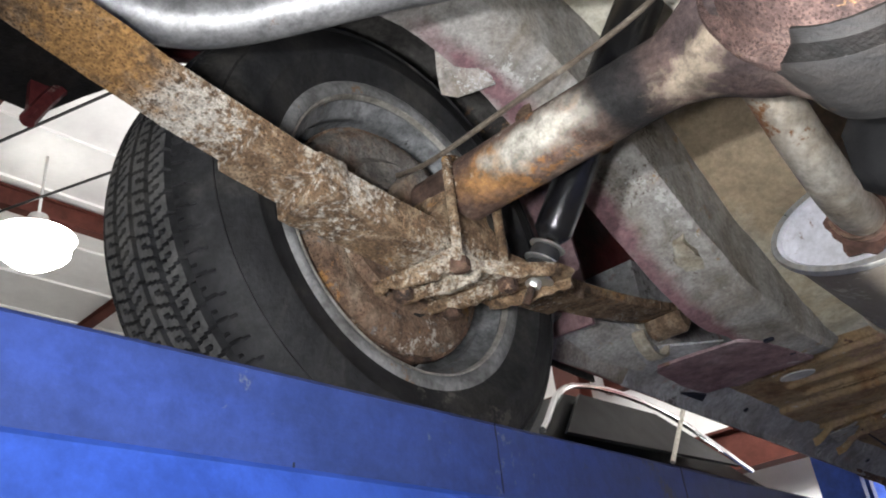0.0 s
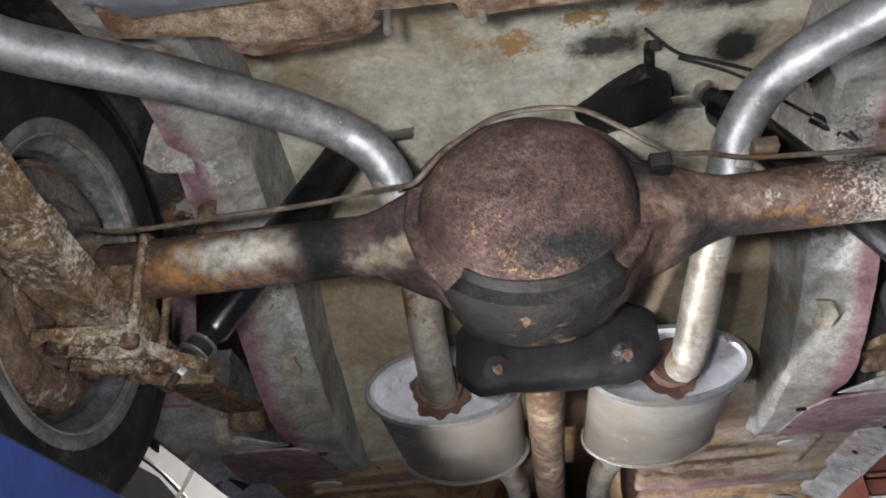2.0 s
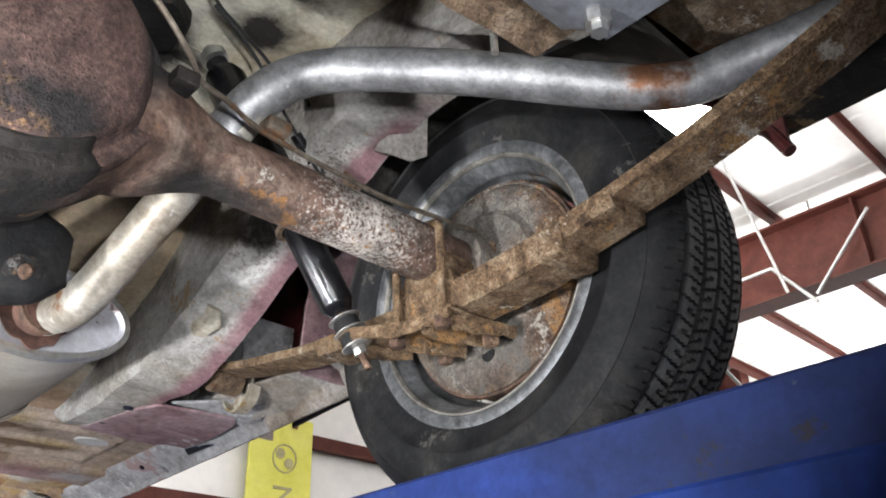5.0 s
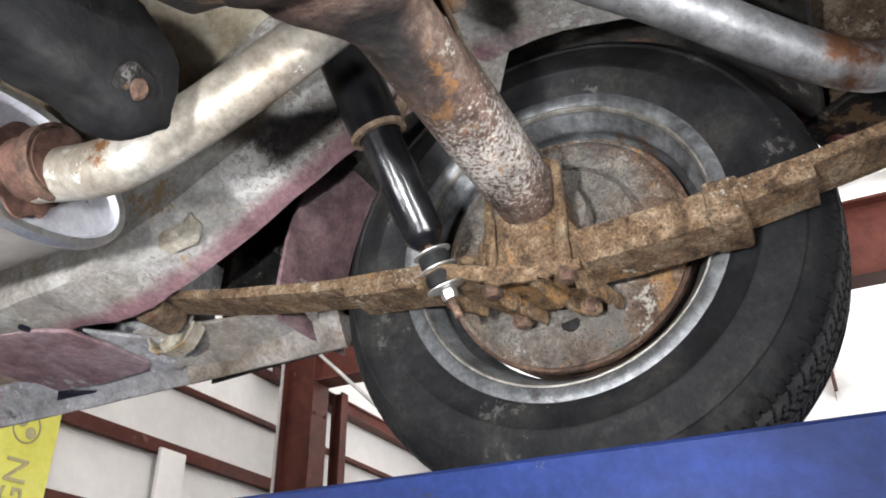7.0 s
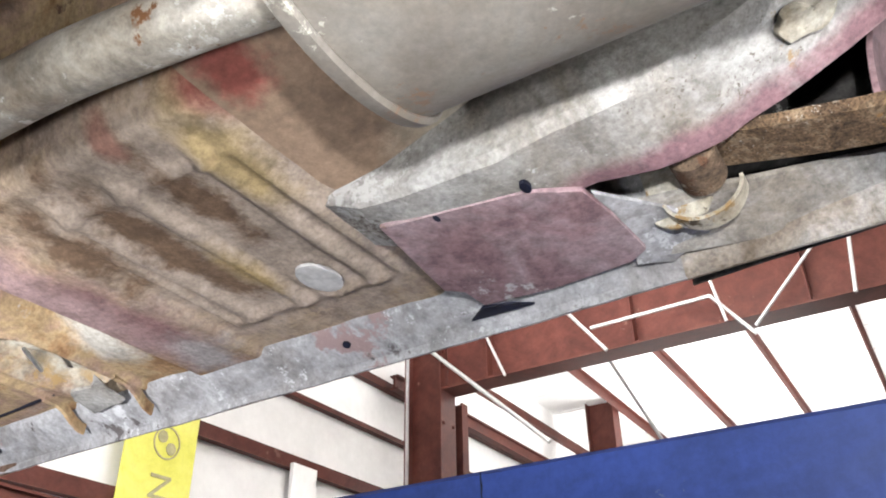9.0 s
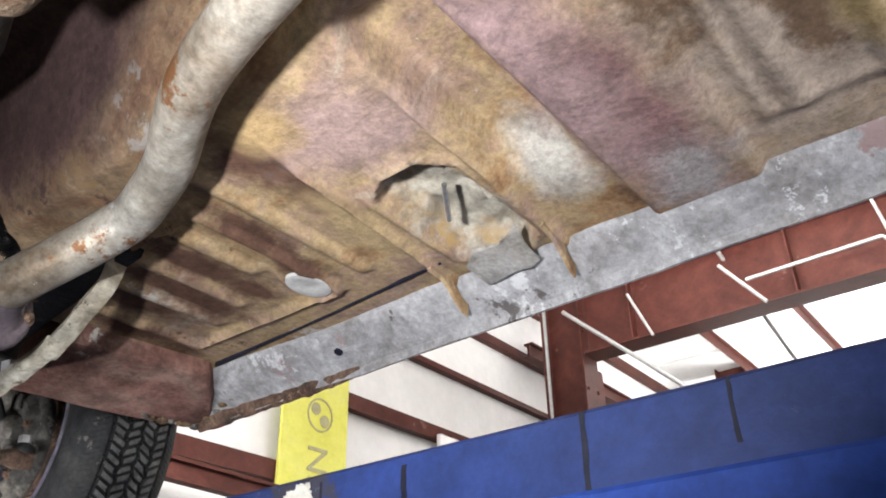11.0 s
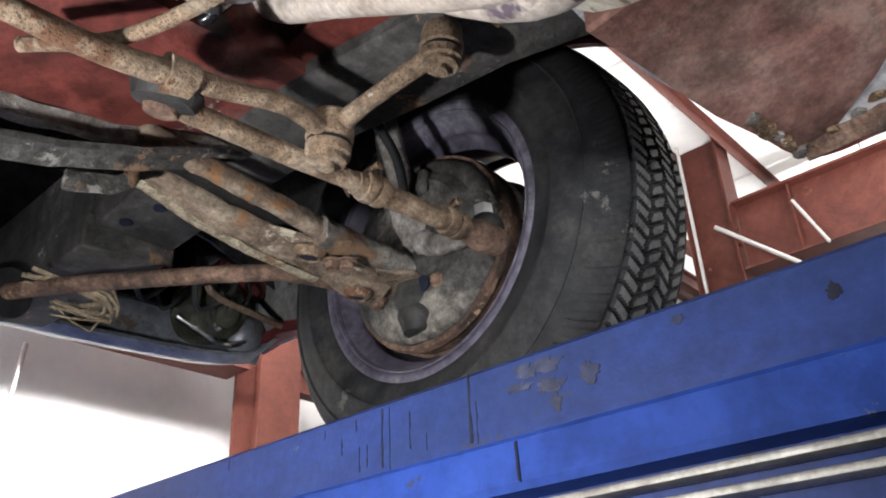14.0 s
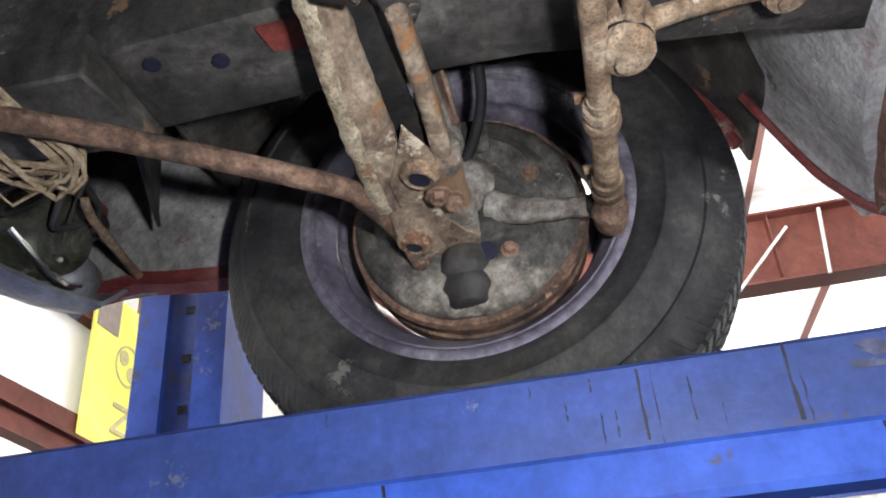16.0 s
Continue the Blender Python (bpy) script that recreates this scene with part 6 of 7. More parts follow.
def torque_box(s):
    z = 1.998
    top = 2.20
    pts = [(s * .405, 2.39), (s * .408, 2.205), (s * .46, 2.205), (s * .560, 2.195), (s * .640, 2.190), (s * .690, 2.235), (s * .735, 2.300), (s * .748, 2.338), (s * .60, 2.365)]
    bm = slab([(x, y, z + .042 * smoothstep(2.40, 2.12, y)) for x, y in pts], top - z, (0, 0, 1), .004)
    ob = part("torque_box", rough(cutfine(bm, 2), .003, 18, s), "torque", car, "dull pink-brown primed torque box ahead of the floor")
    chips = random.Random(11)
    for k in range(12):
        t = k / 11
        x, y = (.640 + .105 * t / .6, 2.349 - .010 * t / .6) if t < .6 else (.745 - .022 * (t - .6) / .4, 2.336 - .11 * (t - .6) / .4)
        zz = z + .042 * smoothstep(2.40, 2.12, y)
        n, r = 7, chips.uniform(.008, .016)
        poly = [(s * (x - .008 + r * chips.uniform(.6, 1.1) * math.cos(2 * math.pi * m / n)), y - .006 + r * chips.uniform(.5, .9) * math.sin(2 * math.pi * m / n), zz - .002 + chips.uniform(-.002, .001)) for m in range(n)]
        part("rust_flake", rough(cutfine(slab(poly, .006, (0, 0, 1), .001), 2), .003, 70, k), "rust_scale" if k % 3 else "crust", ob, "flaking rusty corner")
    # closing wall behind the front wheel
    n = 26
    rings = []
    for i in range(n + 1):
        x = .40 + .38 * i / n
        y = 2.385 - .05 * smoothstep(.5, .76, x)
        zs = [2.025, 2.05, 2.10, 2.18, 2.28, 2.40, 2.50]
        ys = [y + .010, y + .020, y + .04, y + .075, y + .10, y + .115, y + .12]
        rings.append([(s * x, b + .008 * noise.noise(Vector((x * 9, c * 9, 0))), c) for b, c in zip(ys, zs)] + [(s * x, b - .03, c) for b, c in zip(ys[::-1], zs[::-1])])
    part("fender_wall", loft(rings), "sill", ob, "grey undercoated wall behind the front wheel", smooth=50)
    seam = [(s * .755, 2.42 + .02, 2.22), (s * .757, 2.40, 2.12), (s * .755, 2.37, 2.06), (s * .748, 2.325, 2.008), (s * .74, 2.25, 2.0)]
    part("fender_edge", tube(seam, .006, 8), "maroon", ob, "maroon edge of the front fender")
    # plain rail extension under the floor, blackened as shadowed recess, with a pale lip
    rings = [[(s * (c - .035), y, 2.08), (s * (c - .035), y, zz), (s * (c + .028), y, zz), (s * (c + .034), y, 2.08)] for y, c, zz in ((1.95, .318, 2.05), (2.10, .325, 2.04), (2.30, .345, 2.035), (2.46, .352, 2.035))]
    ext = part("rail_extension", loft(rings), "grease", ob, "underbody rail blackened for its shadowed recess")
    # two pale torn strips hang edge-on below the rail
    for strip, seed in (([(.300, 1.94, 2.02), (.298, 1.952, 1.988), (.297, 1.985, 1.966), (.297, 2.018, 1.946), (.298, 2.055, 1.930)], 1),
                        ([(.294, 2.036, 1.936), (.293, 2.09, 1.922), (.292, 2.15, 1.912), (.291, 2.21, 1.903), (.292, 2.255, 1.901), (.310, 2.33, 1.935), (.33, 2.40, 2.0)], 2)):
        rings = []
        for x, y, z in smooth_path(strip, 6):
            e = .0035 * noise.noise(Vector((y * 40, seed, 0)))
            rings.append([(s * x, y, z + .014), (s * (x - .003), y, z + .002 + e), (s * (x + .004), y, z - .002 + e), (s * (x + .021), y, z - .001 + e), (s * (x + .023), y, z + .003 + e), (s * (x + .006), y, z + .004), (s * (x + .004), y, z + .014)])
        part("pale_strip", rough(loft(rings), .0014, 40, seed), "pale_lip", ext, "pale chipped steel strip below the rail")
    return ob


for s in (-1, 1):
    torque_box(s)


def wheel_house(s, y0, z0, R, x0, x1, span, name, mat):
    """Arched inner panel over a wheel with its side wall."""
    n = 28
    arc = []
    for i in range(n + 1):
        a = radians(span[0] + (span[1] - span[0]) * i / n)
        arc.append((y0 + R * math.cos(a), z0 + R * math.sin(a)))
    rings = []
    for (y, z) in arc:
        dy, dz = (y - y0) / R, (z - z0) / R
        rings.append([(s * x0, y, z), (s * x1, y, z), (s * x1, y + dy * .006, z + dz * .006), (s * x0, y + dy * .006, z + dz * .006)])
    ob = part("wheel_house", loft(rings), mat, car, "dark inner wheel arch")
    foot = 2.345 if name == "rear" else z0
    side = [(s * x0, y, z) for y, z in arc if z > foot] + ([(s * x0, y0 - R * .8, z0), (s * x0, y0 + R * .9, z0)] if name == 'front' else [])
    part("side_wall", slab(side, .005, (-s, 0, 0)), mat, ob)
    if name == "rear":      # primed front wall of the arch
        rings = []
        for i in range(13):
            v = radians(-6 + 44 * i / 12)
            y, z = y0 + (R + .030) * math.cos(v), z0 + (R + .030) * math.sin(v)
            out = .765 - .03 * i / 12
            rings.append([(s * .605, y + .008, z), (s * .68, y, z), (s * out, y, z), (s * out, y + .006, z), (s * .68, y + .006, z), (s * .605, y + .014, z)])
        part("arch_front", rough(loft(rings), .004, 14, s), "primer", ob, "mauve primed front wall of the wheel arch")
    return ob


for s in (-1, 1):
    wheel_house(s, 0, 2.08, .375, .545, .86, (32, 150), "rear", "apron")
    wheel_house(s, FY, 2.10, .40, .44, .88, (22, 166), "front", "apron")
    # tabs and bracket beside the rear arch
    bm = slab([(s * .49, .03, 2.315), (s * .535, .02, 2.31), (s * .555, .045, 2.262), (s * .535, .055, 2.250), (s * .50, .10, 2.275)], .005, (0, 1, .2), .001)
    part("arch_tab", rough(cutfine(bm), .003, 30, 2), "chassis", wheels["rear", s].parent, "bent grey bracket tab")
    bm = slab([(s * .475, .13, 2.345), (s * .50, .13, 2.345), (s * .515, .18, 2.16), (s * .495, .19, 2.15)], .012, (s, .4, 0), .002)
    part("side_strap", rough(bm, .003, 20, 2), "rust_tan", car, "rusty strap beside the wheel arch")
    # outer skin
    for y0, y1, zb in ((-1.35, -.36, 2.27), (.36, 2.42, 2.24), (3.20, 3.62, 2.20)):
        bm = slab([(s * .842, y0, zb), (s * .842, y1, zb), (s * .852, y1, 2.62), (s * .852, y0, 2.62)], .012, (s, 0, 0), .002)
        part("body_side", bm, "maroon", car, "maroon outer body panel")
    for cy, cz, R in ((0, 2.06, .385), (FY, 2.07, .395)):
        pts = [(s * .846, cy + R * math.cos(radians(a)), cz + R * math.sin(radians(a))) for a in range(20, 161, 10)]
        part("arch_lip", tube(pts, .010, 8, 2), "maroon", car, "maroon wheel arch lip")
        top = [(s * .845, cy + R * math.cos(radians(a)), cz + R * math.sin(radians(a))) for a in range(20, 161, 10)]
        part("arch_panel", slab(top + [(s * .85, cy - R, 2.62), (s * .85, cy + R, 2.62)], .010, (s, 0, 0)), "maroon", car)
    # dark sheet added to keep the shaded well black before the maroon skin
    bm = slab([(s * .765, .30, 2.06), (s * .765, .66, 2.04), (s * .775, .66, 2.5), (s * .775, .30, 2.5)], .005, (s, 0, 0))
    part("inner_quarter", rough(cutfine(bm, 3), .006, 9, s), "apron", car, "dark backing sheet added in the rear wheel well")
    bm = slab([(s * .74, -1.2, 2.262), (s * .90, -1.2, 2.258), (s * .90, -.33, 2.25), (s * .81, -.29, 2.252), (s * .77, -.36, 2.262)], .012, (0, 0, 1), .002)
    part("quarter_lip", rough(cutfine(bm, 2), .004, 14, s), "grease", car, "dark dirty lower edge of the quarter panel")
    # drop panel between trunk floor and quarter
    bm = slab([(s * .53, -1.3, 2.24), (s * .83, -1.3, 2.28), (s * .83, -.34, 2.30), (s * .60, -.30, 2.34), (s * .53, -.32, 2.34)], .006, (0, 0, 1), .001)
    part("quarter_drop", rough(cutfine(bm, 3), .005, 12, s), "rust_tan", car, "rusty brown panel beside the tank")

# -- fuel tank --
bm = loft([[(x, y, z) for x, y in ((-.38, -.30 - d), (.38, -.30 - d), (.41, -.36), (.41, -.86), (.38, -.92 + d), (-.38, -.92 + d), (-.41, -.86), (-.41, -.36))] for z, d in ((2.13, .03), (2.12, .05), (2.115, .09))][::-1] + [[(x, y, 2.25) for x, y in ((-.38, -.30), (.38, -.30), (.41, -.36), (.41, -.86), (.38, -.92), (-.38, -.92), (-.41, -.86), (-.41, -.36))]])
tank = part("fuel_tank", rough(cutfine(bm, 2), .002, 12, 1), "valance", car, "blue-grey dished fuel tank")
edge_y = [(-.43, -.275), (-.33, -.262), (-.30, -.24), (-.235, -.235), (-.175, -.245), (-.165, -.265), (-.085, -.268), (-.075, -.243), (.02, -.24), (.25, -.238), (.26, -.255), (.30, -.252), (.43, -.26)]
bm = slab([(x, y, 2.168 + .006 * math.sin(x * 20)) for x, y in edge_y] + [(.43, -.40, 2.17), (-.43, -.40, 2.17)], .006, (0, 0, 1), .001)
part("tank_flange", rough(cutfine(bm, 3), .0025, 25, 1), "rust_tan", tank, "chipped flange of the tank with rust")
bm = slab([(-.33, -.225, 2.18), (-.30, -.205, 2.185), (-.19, -.21, 2.185), (-.165, -.235, 2.18), (-.20, -.27, 2.172), (-.33, -.27, 2.172)], .005, (0, 0, 1), .001)
part("torn_flap", rough(cutfine(bm, 3), .004, 30, 2), "rust_tan", tank, "rusty torn flap of sheet metal")
for x in (-.155, -.06, .11, .235, .372):
    part("tank_bolt", tube([(x, -.25, 2.15), (x, -.25, 2.185)], .0042, 8, 1), "zinc", tank)
nut = part("drain_nut", lathe([(0, .013), (.016, .013), (.016, .009), (.026, .009), (.026, 0)], (.376, -.375, 2.118), (0, 0, -1), 6), "zinc", tank, "bright drain nut")
part("drain_nut", lathe([(0, .05), (.012, .045), (.02, .03), (.024, 0)], (-.30, -.42, 2.12), (0, 0, -1), 24), "valance", tank)
bm = box(-.84, .84, -1.36, -1.33, 2.16, 2.62, .01)
part("rear_panel", bm, "maroon", car, "maroon rear body panel")


# -- front end --
def front_rail(s):
    rings = [[(s * (c - .055), y, 2.20), (s * (c - .055), y, z + .004), (s * (c - .050), y, z), (s * (c + .050), y, z), (s * (c + .056), y, z + .004), (s * (c + .056), y, 2.20)] for y, c, z in ((2.36, .412, 2.04), (2.50, .392, 2.055), (2.70, .368, 2.060), (2.90, .358, 2.060), (3.07, .366, 2.060), (3.09, .366, 2.075), (3.30, .362, 2.09), (3.52, .36, 2.10))]
    ob = part("front_rail", rough(cutfine(loft(rings), 1), .0015, 18, s), "apron", car, "dirty grey-black front frame rail", smooth=40)
    for x, y in ((.332, 3.035), (.345, 2.975), (.40, 2.42)):
        part("hole", lathe([(-.002, 0), (-.002, .008), (.002, .008), (.002, 0)], (s * x, y, 2.0585), (0, 0, 1), 16), "oil", ob, smooth=0)
    part("red_patch", slab([(s * .312, 2.885, 2.0575), (s * .352, 2.880, 2.0575), (s * .345, 2.925, 2.0575), (s * .314, 2.93, 2.0575)], .0015, (0, 0, -1)), "red", ob, "bare red paint patch")
    bm = slab([(s * .30, 3.08, 2.03), (s * .425, 3.072, 2.035), (s * .43, 3.10, 2.06), (s * .40, 3.42, 2.05), (s * .30, 3.42, 2.04)], .05, (0, 0, 1), .003)
    part("strut_bracket", rough(cutfine(bm, 2), .002, 15, 2), "apron", ob, "dark sheet bracket for the strut rod")
    # splash apron beside the rail, near black for the dark gap to the wheel
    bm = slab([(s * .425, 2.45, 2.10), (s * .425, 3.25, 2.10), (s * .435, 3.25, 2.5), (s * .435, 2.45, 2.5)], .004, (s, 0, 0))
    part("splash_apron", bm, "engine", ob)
    bm = slab([(s * .43, 3.15, 2.16), (s * .55, 3.19, 2.17), (s * .72, 3.25, 2.16), (s * .70, 3.26, 2.25), (s * .82, 3.26, 2.45), (s * .43, 3.18, 2.45)], .006, (0, 1, 0), .001)
    part("apron_front", rough(cutfine(bm, 3), .006, 10, 3), "apron", ob, "dirty sheet metal ahead of the front wheel")
    return ob


for s in (-1, 1):
    front_rail(s)
bm = loft([[(x, 2.655, z0), (x, 2.80, z1), (x, 2.825, z1 + .012), (x, 2.83, 2.22), (x, 2.655, 2.22)] for x, z0, z1 in [(q * a, b, c) for q, row in ((-1, ((.36, 2.07, 2.075), (.28, 2.06, 2.050), (.20, 2.05, 2.020), (.10, 2.045, 2.005))), (1, ((.10, 2.045, 2.005), (.20, 2.05, 2.020), (.28, 2.06, 2.050), (.36, 2.07, 2.075)))) for a, b, c in row]])
part("front_crossmember", rough(cutfine(bm, 2), .003, 14, 1), "red", car, "red painted front crossmember with dirt along its edge", smooth=50)
for s in (-1, 1):
    rings = [[(s * x, 2.802, z + .006), (s * x, 2.806, z - .010), (s * x, 2.822, z - .010), (s * x, 2.832, z + .012), (s * x, 2.826, z + .016)] for x, z in ((.0, 1.998), (.10, 2.000), (.146, 2.006), (.208, 2.020), (.25, 2.038), (.286, 2.054), (.34, 2.072))]
    part("crossmember_lip", rough(rough(cutfine(loft(rings), 2), .003, 30, s), .002, 90, 2), "crust", car, "pale dirty lip of the crossmember")
bm = slab([(.27, 2.53, 2.07), (.43, 2.47, 2.075), (.43, 2.69, 2.085), (.30, 2.70, 2.08)], .012, (0, 0, 1), .002)
part("red_plate", rough(cutfine(bm, 2), .003, 16, 2), "red", car, "red painted plate inside the frame rail")


def front_suspension(s):
    def q(x, y, z):
        return Vector((s * x, y, z))
    # lower arm: two pressed rails with a dark gap between them, joined by a plate round the ball joint
    def bar(points, ry, rz, seed, tilt=0.0):
        rings = []
        path = smooth_path(points, 6)
        for i, (x, y, z) in enumerate(path):
            f = i / (len(path) - 1)
            k = ry[0] + (ry[1] - ry[0]) * f, rz[0] + (rz[1] - rz[0]) * f
            rings.append([q(x, y + k[0] * math.copysign(abs(math.cos(v)) ** .7, math.cos(v)), z - tilt * k[0] * math.cos(v) + k[1] * math.copysign(abs(math.sin(v)) ** .7, math.sin(v)) * (.8 if math.sin(v) < 0 else 1.2)) for v in [2 * math.pi * j / 16 for j in range(16)]])
        return rough(rough(loft(rings), .0012, 44, seed), .0022, 130, seed)

    arm = part("control_arm", bar([(.225, 2.846, 2.024), (.259, 2.848, 2.017), (.332, 2.850, 2.000), (.411, 2.852, 1.993), (.499, 2.852, 1.989), (.557, 2.852, 1.978), (.60, 2.848, 1.975)], (.0135, .019), (.008, .010), s, .42), "arm_rust", car, "rusty pressed steel lower control arm", smooth=35)
    part("rear_rail", bar([(.225, 2.804, 2.030), (.272, 2.800, 2.019), (.329, 2.798, 2.010), (.396, 2.798, 2.003), (.464, 2.800, 1.996)], (.008, .010), (.013, .012), 3 + s), "arm_rust", arm, "grey-brown rear rail of the arm", smooth=35)
    part("rear_leg", bar([(.455, 2.802, 1.990), (.490, 2.803, 1.993), (.535, 2.803, 1.995), (.590, 2.802, 1.998), (.640, 2.806, 2.004), (.668, 2.806, 2.008)], (.020, .010), (.020, .009), 6 + s), "crust", arm, "pale corroded outer leg of the arm", smooth=35)
    # web coloured near black to paint the shade between the two rails
    part("arm_web", rough(cutfine(slab([q(.24, 2.818, 2.018), q(.24, 2.860, 2.020), q(.50, 2.866, 2.000), q(.50, 2.808, 2.004)], .005, (0, 0, 1), .001), 2), .002, 40, 4), "grease", arm, "closed back of the arm, blackened for the shaded gap")
    strip = []
    for i in range(27):
        x = .25 + .26 * i / 26
        y = float(np.interp(x, (.25, .41, .51), (2.862, 2.870, 2.872)))
        z = float(np.interp(x, (.259, .332, .411, .499), (2.010, 1.992, 1.984, 1.980))) - .0045 - .002 * i / 26
        w = .0035 + .004 * noise.noise(Vector((x * 60, 5, s)))
        strip.append([q(x, y - .004 - w, z + .002), q(x, y - .003, z - .0012), q(x, y + .004, z - .0012), q(x, y + .005 + w, z + .002), q(x, y, z + .004)])
    part("pale_edge", rough(loft(strip), .0010, 70, 4), "pale_edge", arm, "corroded pale edge of the arm")
    plate = slab([q(.520, 2.856, 1.980), q(.565, 2.812, 1.982), q(.600, 2.790, 1.984), q(.662, 2.790, 1.984), q(.668, 2.850, 1.980), q(.640, 2.874, 1.977), q(.580, 2.872, 1.976)], .006, (0, 0, 1), .001)
    part("outer_end", rough(cutfine(plate, 3), .004, 45, 2), "arm_rust", arm, "rust-flaked plate at the outer end of the arm")
    for x, y in ((.605, 2.858), (.648, 2.852), (.50, 2.80), (.488, 2.812)):
        part("bolt", rough(bolt(q(x, y, 1.970), (0, 0, -1), .009, .010), .001, 60, x), "rust_dark", arm)
    bm = slab([q(.405, 2.826, 1.990), q(.445, 2.806, 1.984), q(.52, 2.806, 1.980), q(.575, 2.818, 1.979), q(.575, 2.856, 1.975), q(.47, 2.856, 1.980)], .006, (0, 0, 1), .001)
    part("gusset", rough(cutfine(bm, 3), .002, 40, 5), "arm_rust", arm, "flat rusty web of the arm")
    for (x, y, z), r in (((.462, 2.824, 1.9755), .0105), ((.566, 2.856, 1.9655), .0085)):
        part("hole", lathe([(-.002, 0), (-.002, r), (.002, r), (.002, 0)], q(x, y, z - .002), (0, -.2, 1), 18), "oil", arm, smooth=0)
        part("hole_collar", lathe([(-.003, r), (-.005, r + .004), (-.001, r + .009), (.006, r + .011), (.006, r)], q(x, y, z), (0, -.2, 1), 24), "rust_tan", arm)
    part("ball_joint_boot", rough(lathe([(-.012, .026), (.004, .031), (.014, .032), (.022, .027), (.032, .029), (.040, .025), (.052, .023), (.056, .018), (.058, 0)], q(.632, 2.812, 1.972), (s * .1, 0, -1), 28), .0018, 50, 1), "boot", arm, "cracked black ball joint boot")
    # lower flange of the crossmember: broad, stepped, drawn out to a point above the arm
    bm = slab([q(.04, 2.782, 1.930), q(.15, 2.782, 1.960), q(.225, 2.780, 1.986), q(.30, 2.780, 2.022), q(.355, 2.799, 2.052), q(.30, 2.806, 2.014), q(.225, 2.808, 1.980), q(.15, 2.812, 1.952), q(.04, 2.815, 1.925)], .008, (0, 0, 1), .001)
    part("flange_tip", rough(cutfine(bm, 3), .002, 30, 2), "front_plate", arm, "dark pointed flange of the crossmember")
    bm = slab([q(.165, 2.812, 1.934), q(.215, 2.812, 1.946), q(.240, 2.812, 1.972), q(.246, 2.850, 1.990), q(.18, 2.850, 1.965)], .022, (0, 0, 1), .003)
    part("pivot_bracket", rough(cutfine(bm, 3), .003, 30, 5), "front_plate", arm, "square rusty bracket at the arm's pivot")
    # strut rod
    rod = part("strut_rod", tube([q(.60, 2.862, 1.985), q(.50, 2.885, 1.982), (s * .445, 2.92, 1.981), q(.30, 3.13, 1.992), q(.235, 3.30, 2.01)], [.0105, .0105, .011, .0112, .0115], 16, 4), "rust_dark", car, "rusty brown strut rod")
    part("rod_bushing", lathe([(-.03, .01), (-.03, .034), (-.004, .036), (-.004, .02), (.004, .02), (.004, .036), (.03, .034), (.03, .01)], q(.262, 3.235, 2.003), (-.3 * s, .95, .1), 24), "black_rubber", rod)
    # knuckle and upright
    kn = part("steering_knuckle", rough(tube([q(.628, 2.812, 2.0), q(.625, 2.815, 2.05), q(.612, 2.82, 2.12), q(.60, 2.825, 2.20), q(.585, 2.83, 2.27)], [.026, .030, .024, .020, .018], 16, 4), .003, 30, 1), "crust", car, "grey crusted steering knuckle")
    part("spindle_boss", rough(lathe([(-.02, 0), (-.02, .035), (.0, .048), (.015, .05), (.015, 0)], q(.612, FY, FZ - .005), (s, 0, 0), 28), .002, 40, 3), "crust", kn)
    part("steering_arm", rough(tube([q(.612, 2.775, 2.025), q(.602, 2.735, 2.005), q(.598, 2.69, 1.998), q(.597, 2.650, 1.992)], [.018, .014, .012, .015], 16, 4), .003, 60, 2), "crust", kn, "pale corroded steering arm")
    part("brake_hose", tube([q(.50, 2.76, 2.17), q(.55, 2.765, 2.13), q(.585, 2.785, 2.095), q(.602, 2.805, 2.075)], .0065, 12), "black_rubber", kn, "black rubber brake hose")
    part("hose_clip", slab([q(.45, 2.79, 2.09), q(.49, 2.785, 2.055), q(.495, 2.79, 2.055), q(.47, 2.80, 2.10)], .003, (0, 1, 0)), "rust_dark", kn)
    part("upper_arm", rough(tube([q(.585, 2.83, 2.27), q(.50, 2.83, 2.28), q(.44, 2.83, 2.30)], .022, 12, 2), .003, 30, 1), "rust_dark", kn)
    # tie rod
    inn, out = q(.175, 2.655, 1.952), q(.572, 2.650, 1.972)
    tr = part("tie_rod", rough(tube([inn, lerp(inn, out, .35), lerp(inn, out, .60)], [.0102, .0102, .0098], 16, 2), .001, 40, 1), "rust_tan", car, "rusty brown steering tie rod")
    sl = [lerp(inn, out, t) for t in (.52, .95)]
    part("sleeve", rough(tube(sl, .0120, 20, 1), .001, 60, 1), "rust_tan", tr)
    dd = (out - inn).normalized()
    for t in (.56, .60, .86, .90):
        part("sleeve_clamp", rough(lathe([(-.006, .0115), (-.006, .0155), (-.002, .0163), (.002, .0163), (.006, .0155), (.006, .0115)], lerp(inn, out, t), dd, 24), .001, 60, t), "rust_tan", tr)
    for t in (.58, .88):
        c = lerp(inn, out, t)
        part("clamp_bolt", tube([c + Vector((0, -.012, .024)), c + Vector((0, .02, .022))], .005, 8, 1), "rust_tan", tr)
    part("rod_end", rough(tube([lerp(inn, out, .93), lerp(inn, out, 1.0), out + dd * .028], [.0115, .0195, .0175], 20, 4), .001, 40, 2), "rust_dark", tr, "rusty tie rod end")
    part("end_boot", lathe([(.006, .019), (.012, .022), (.022, .020), (.028, .014), (.028, 0)], out + dd * .012, (0, .1, 1), 20), "boot", tr)
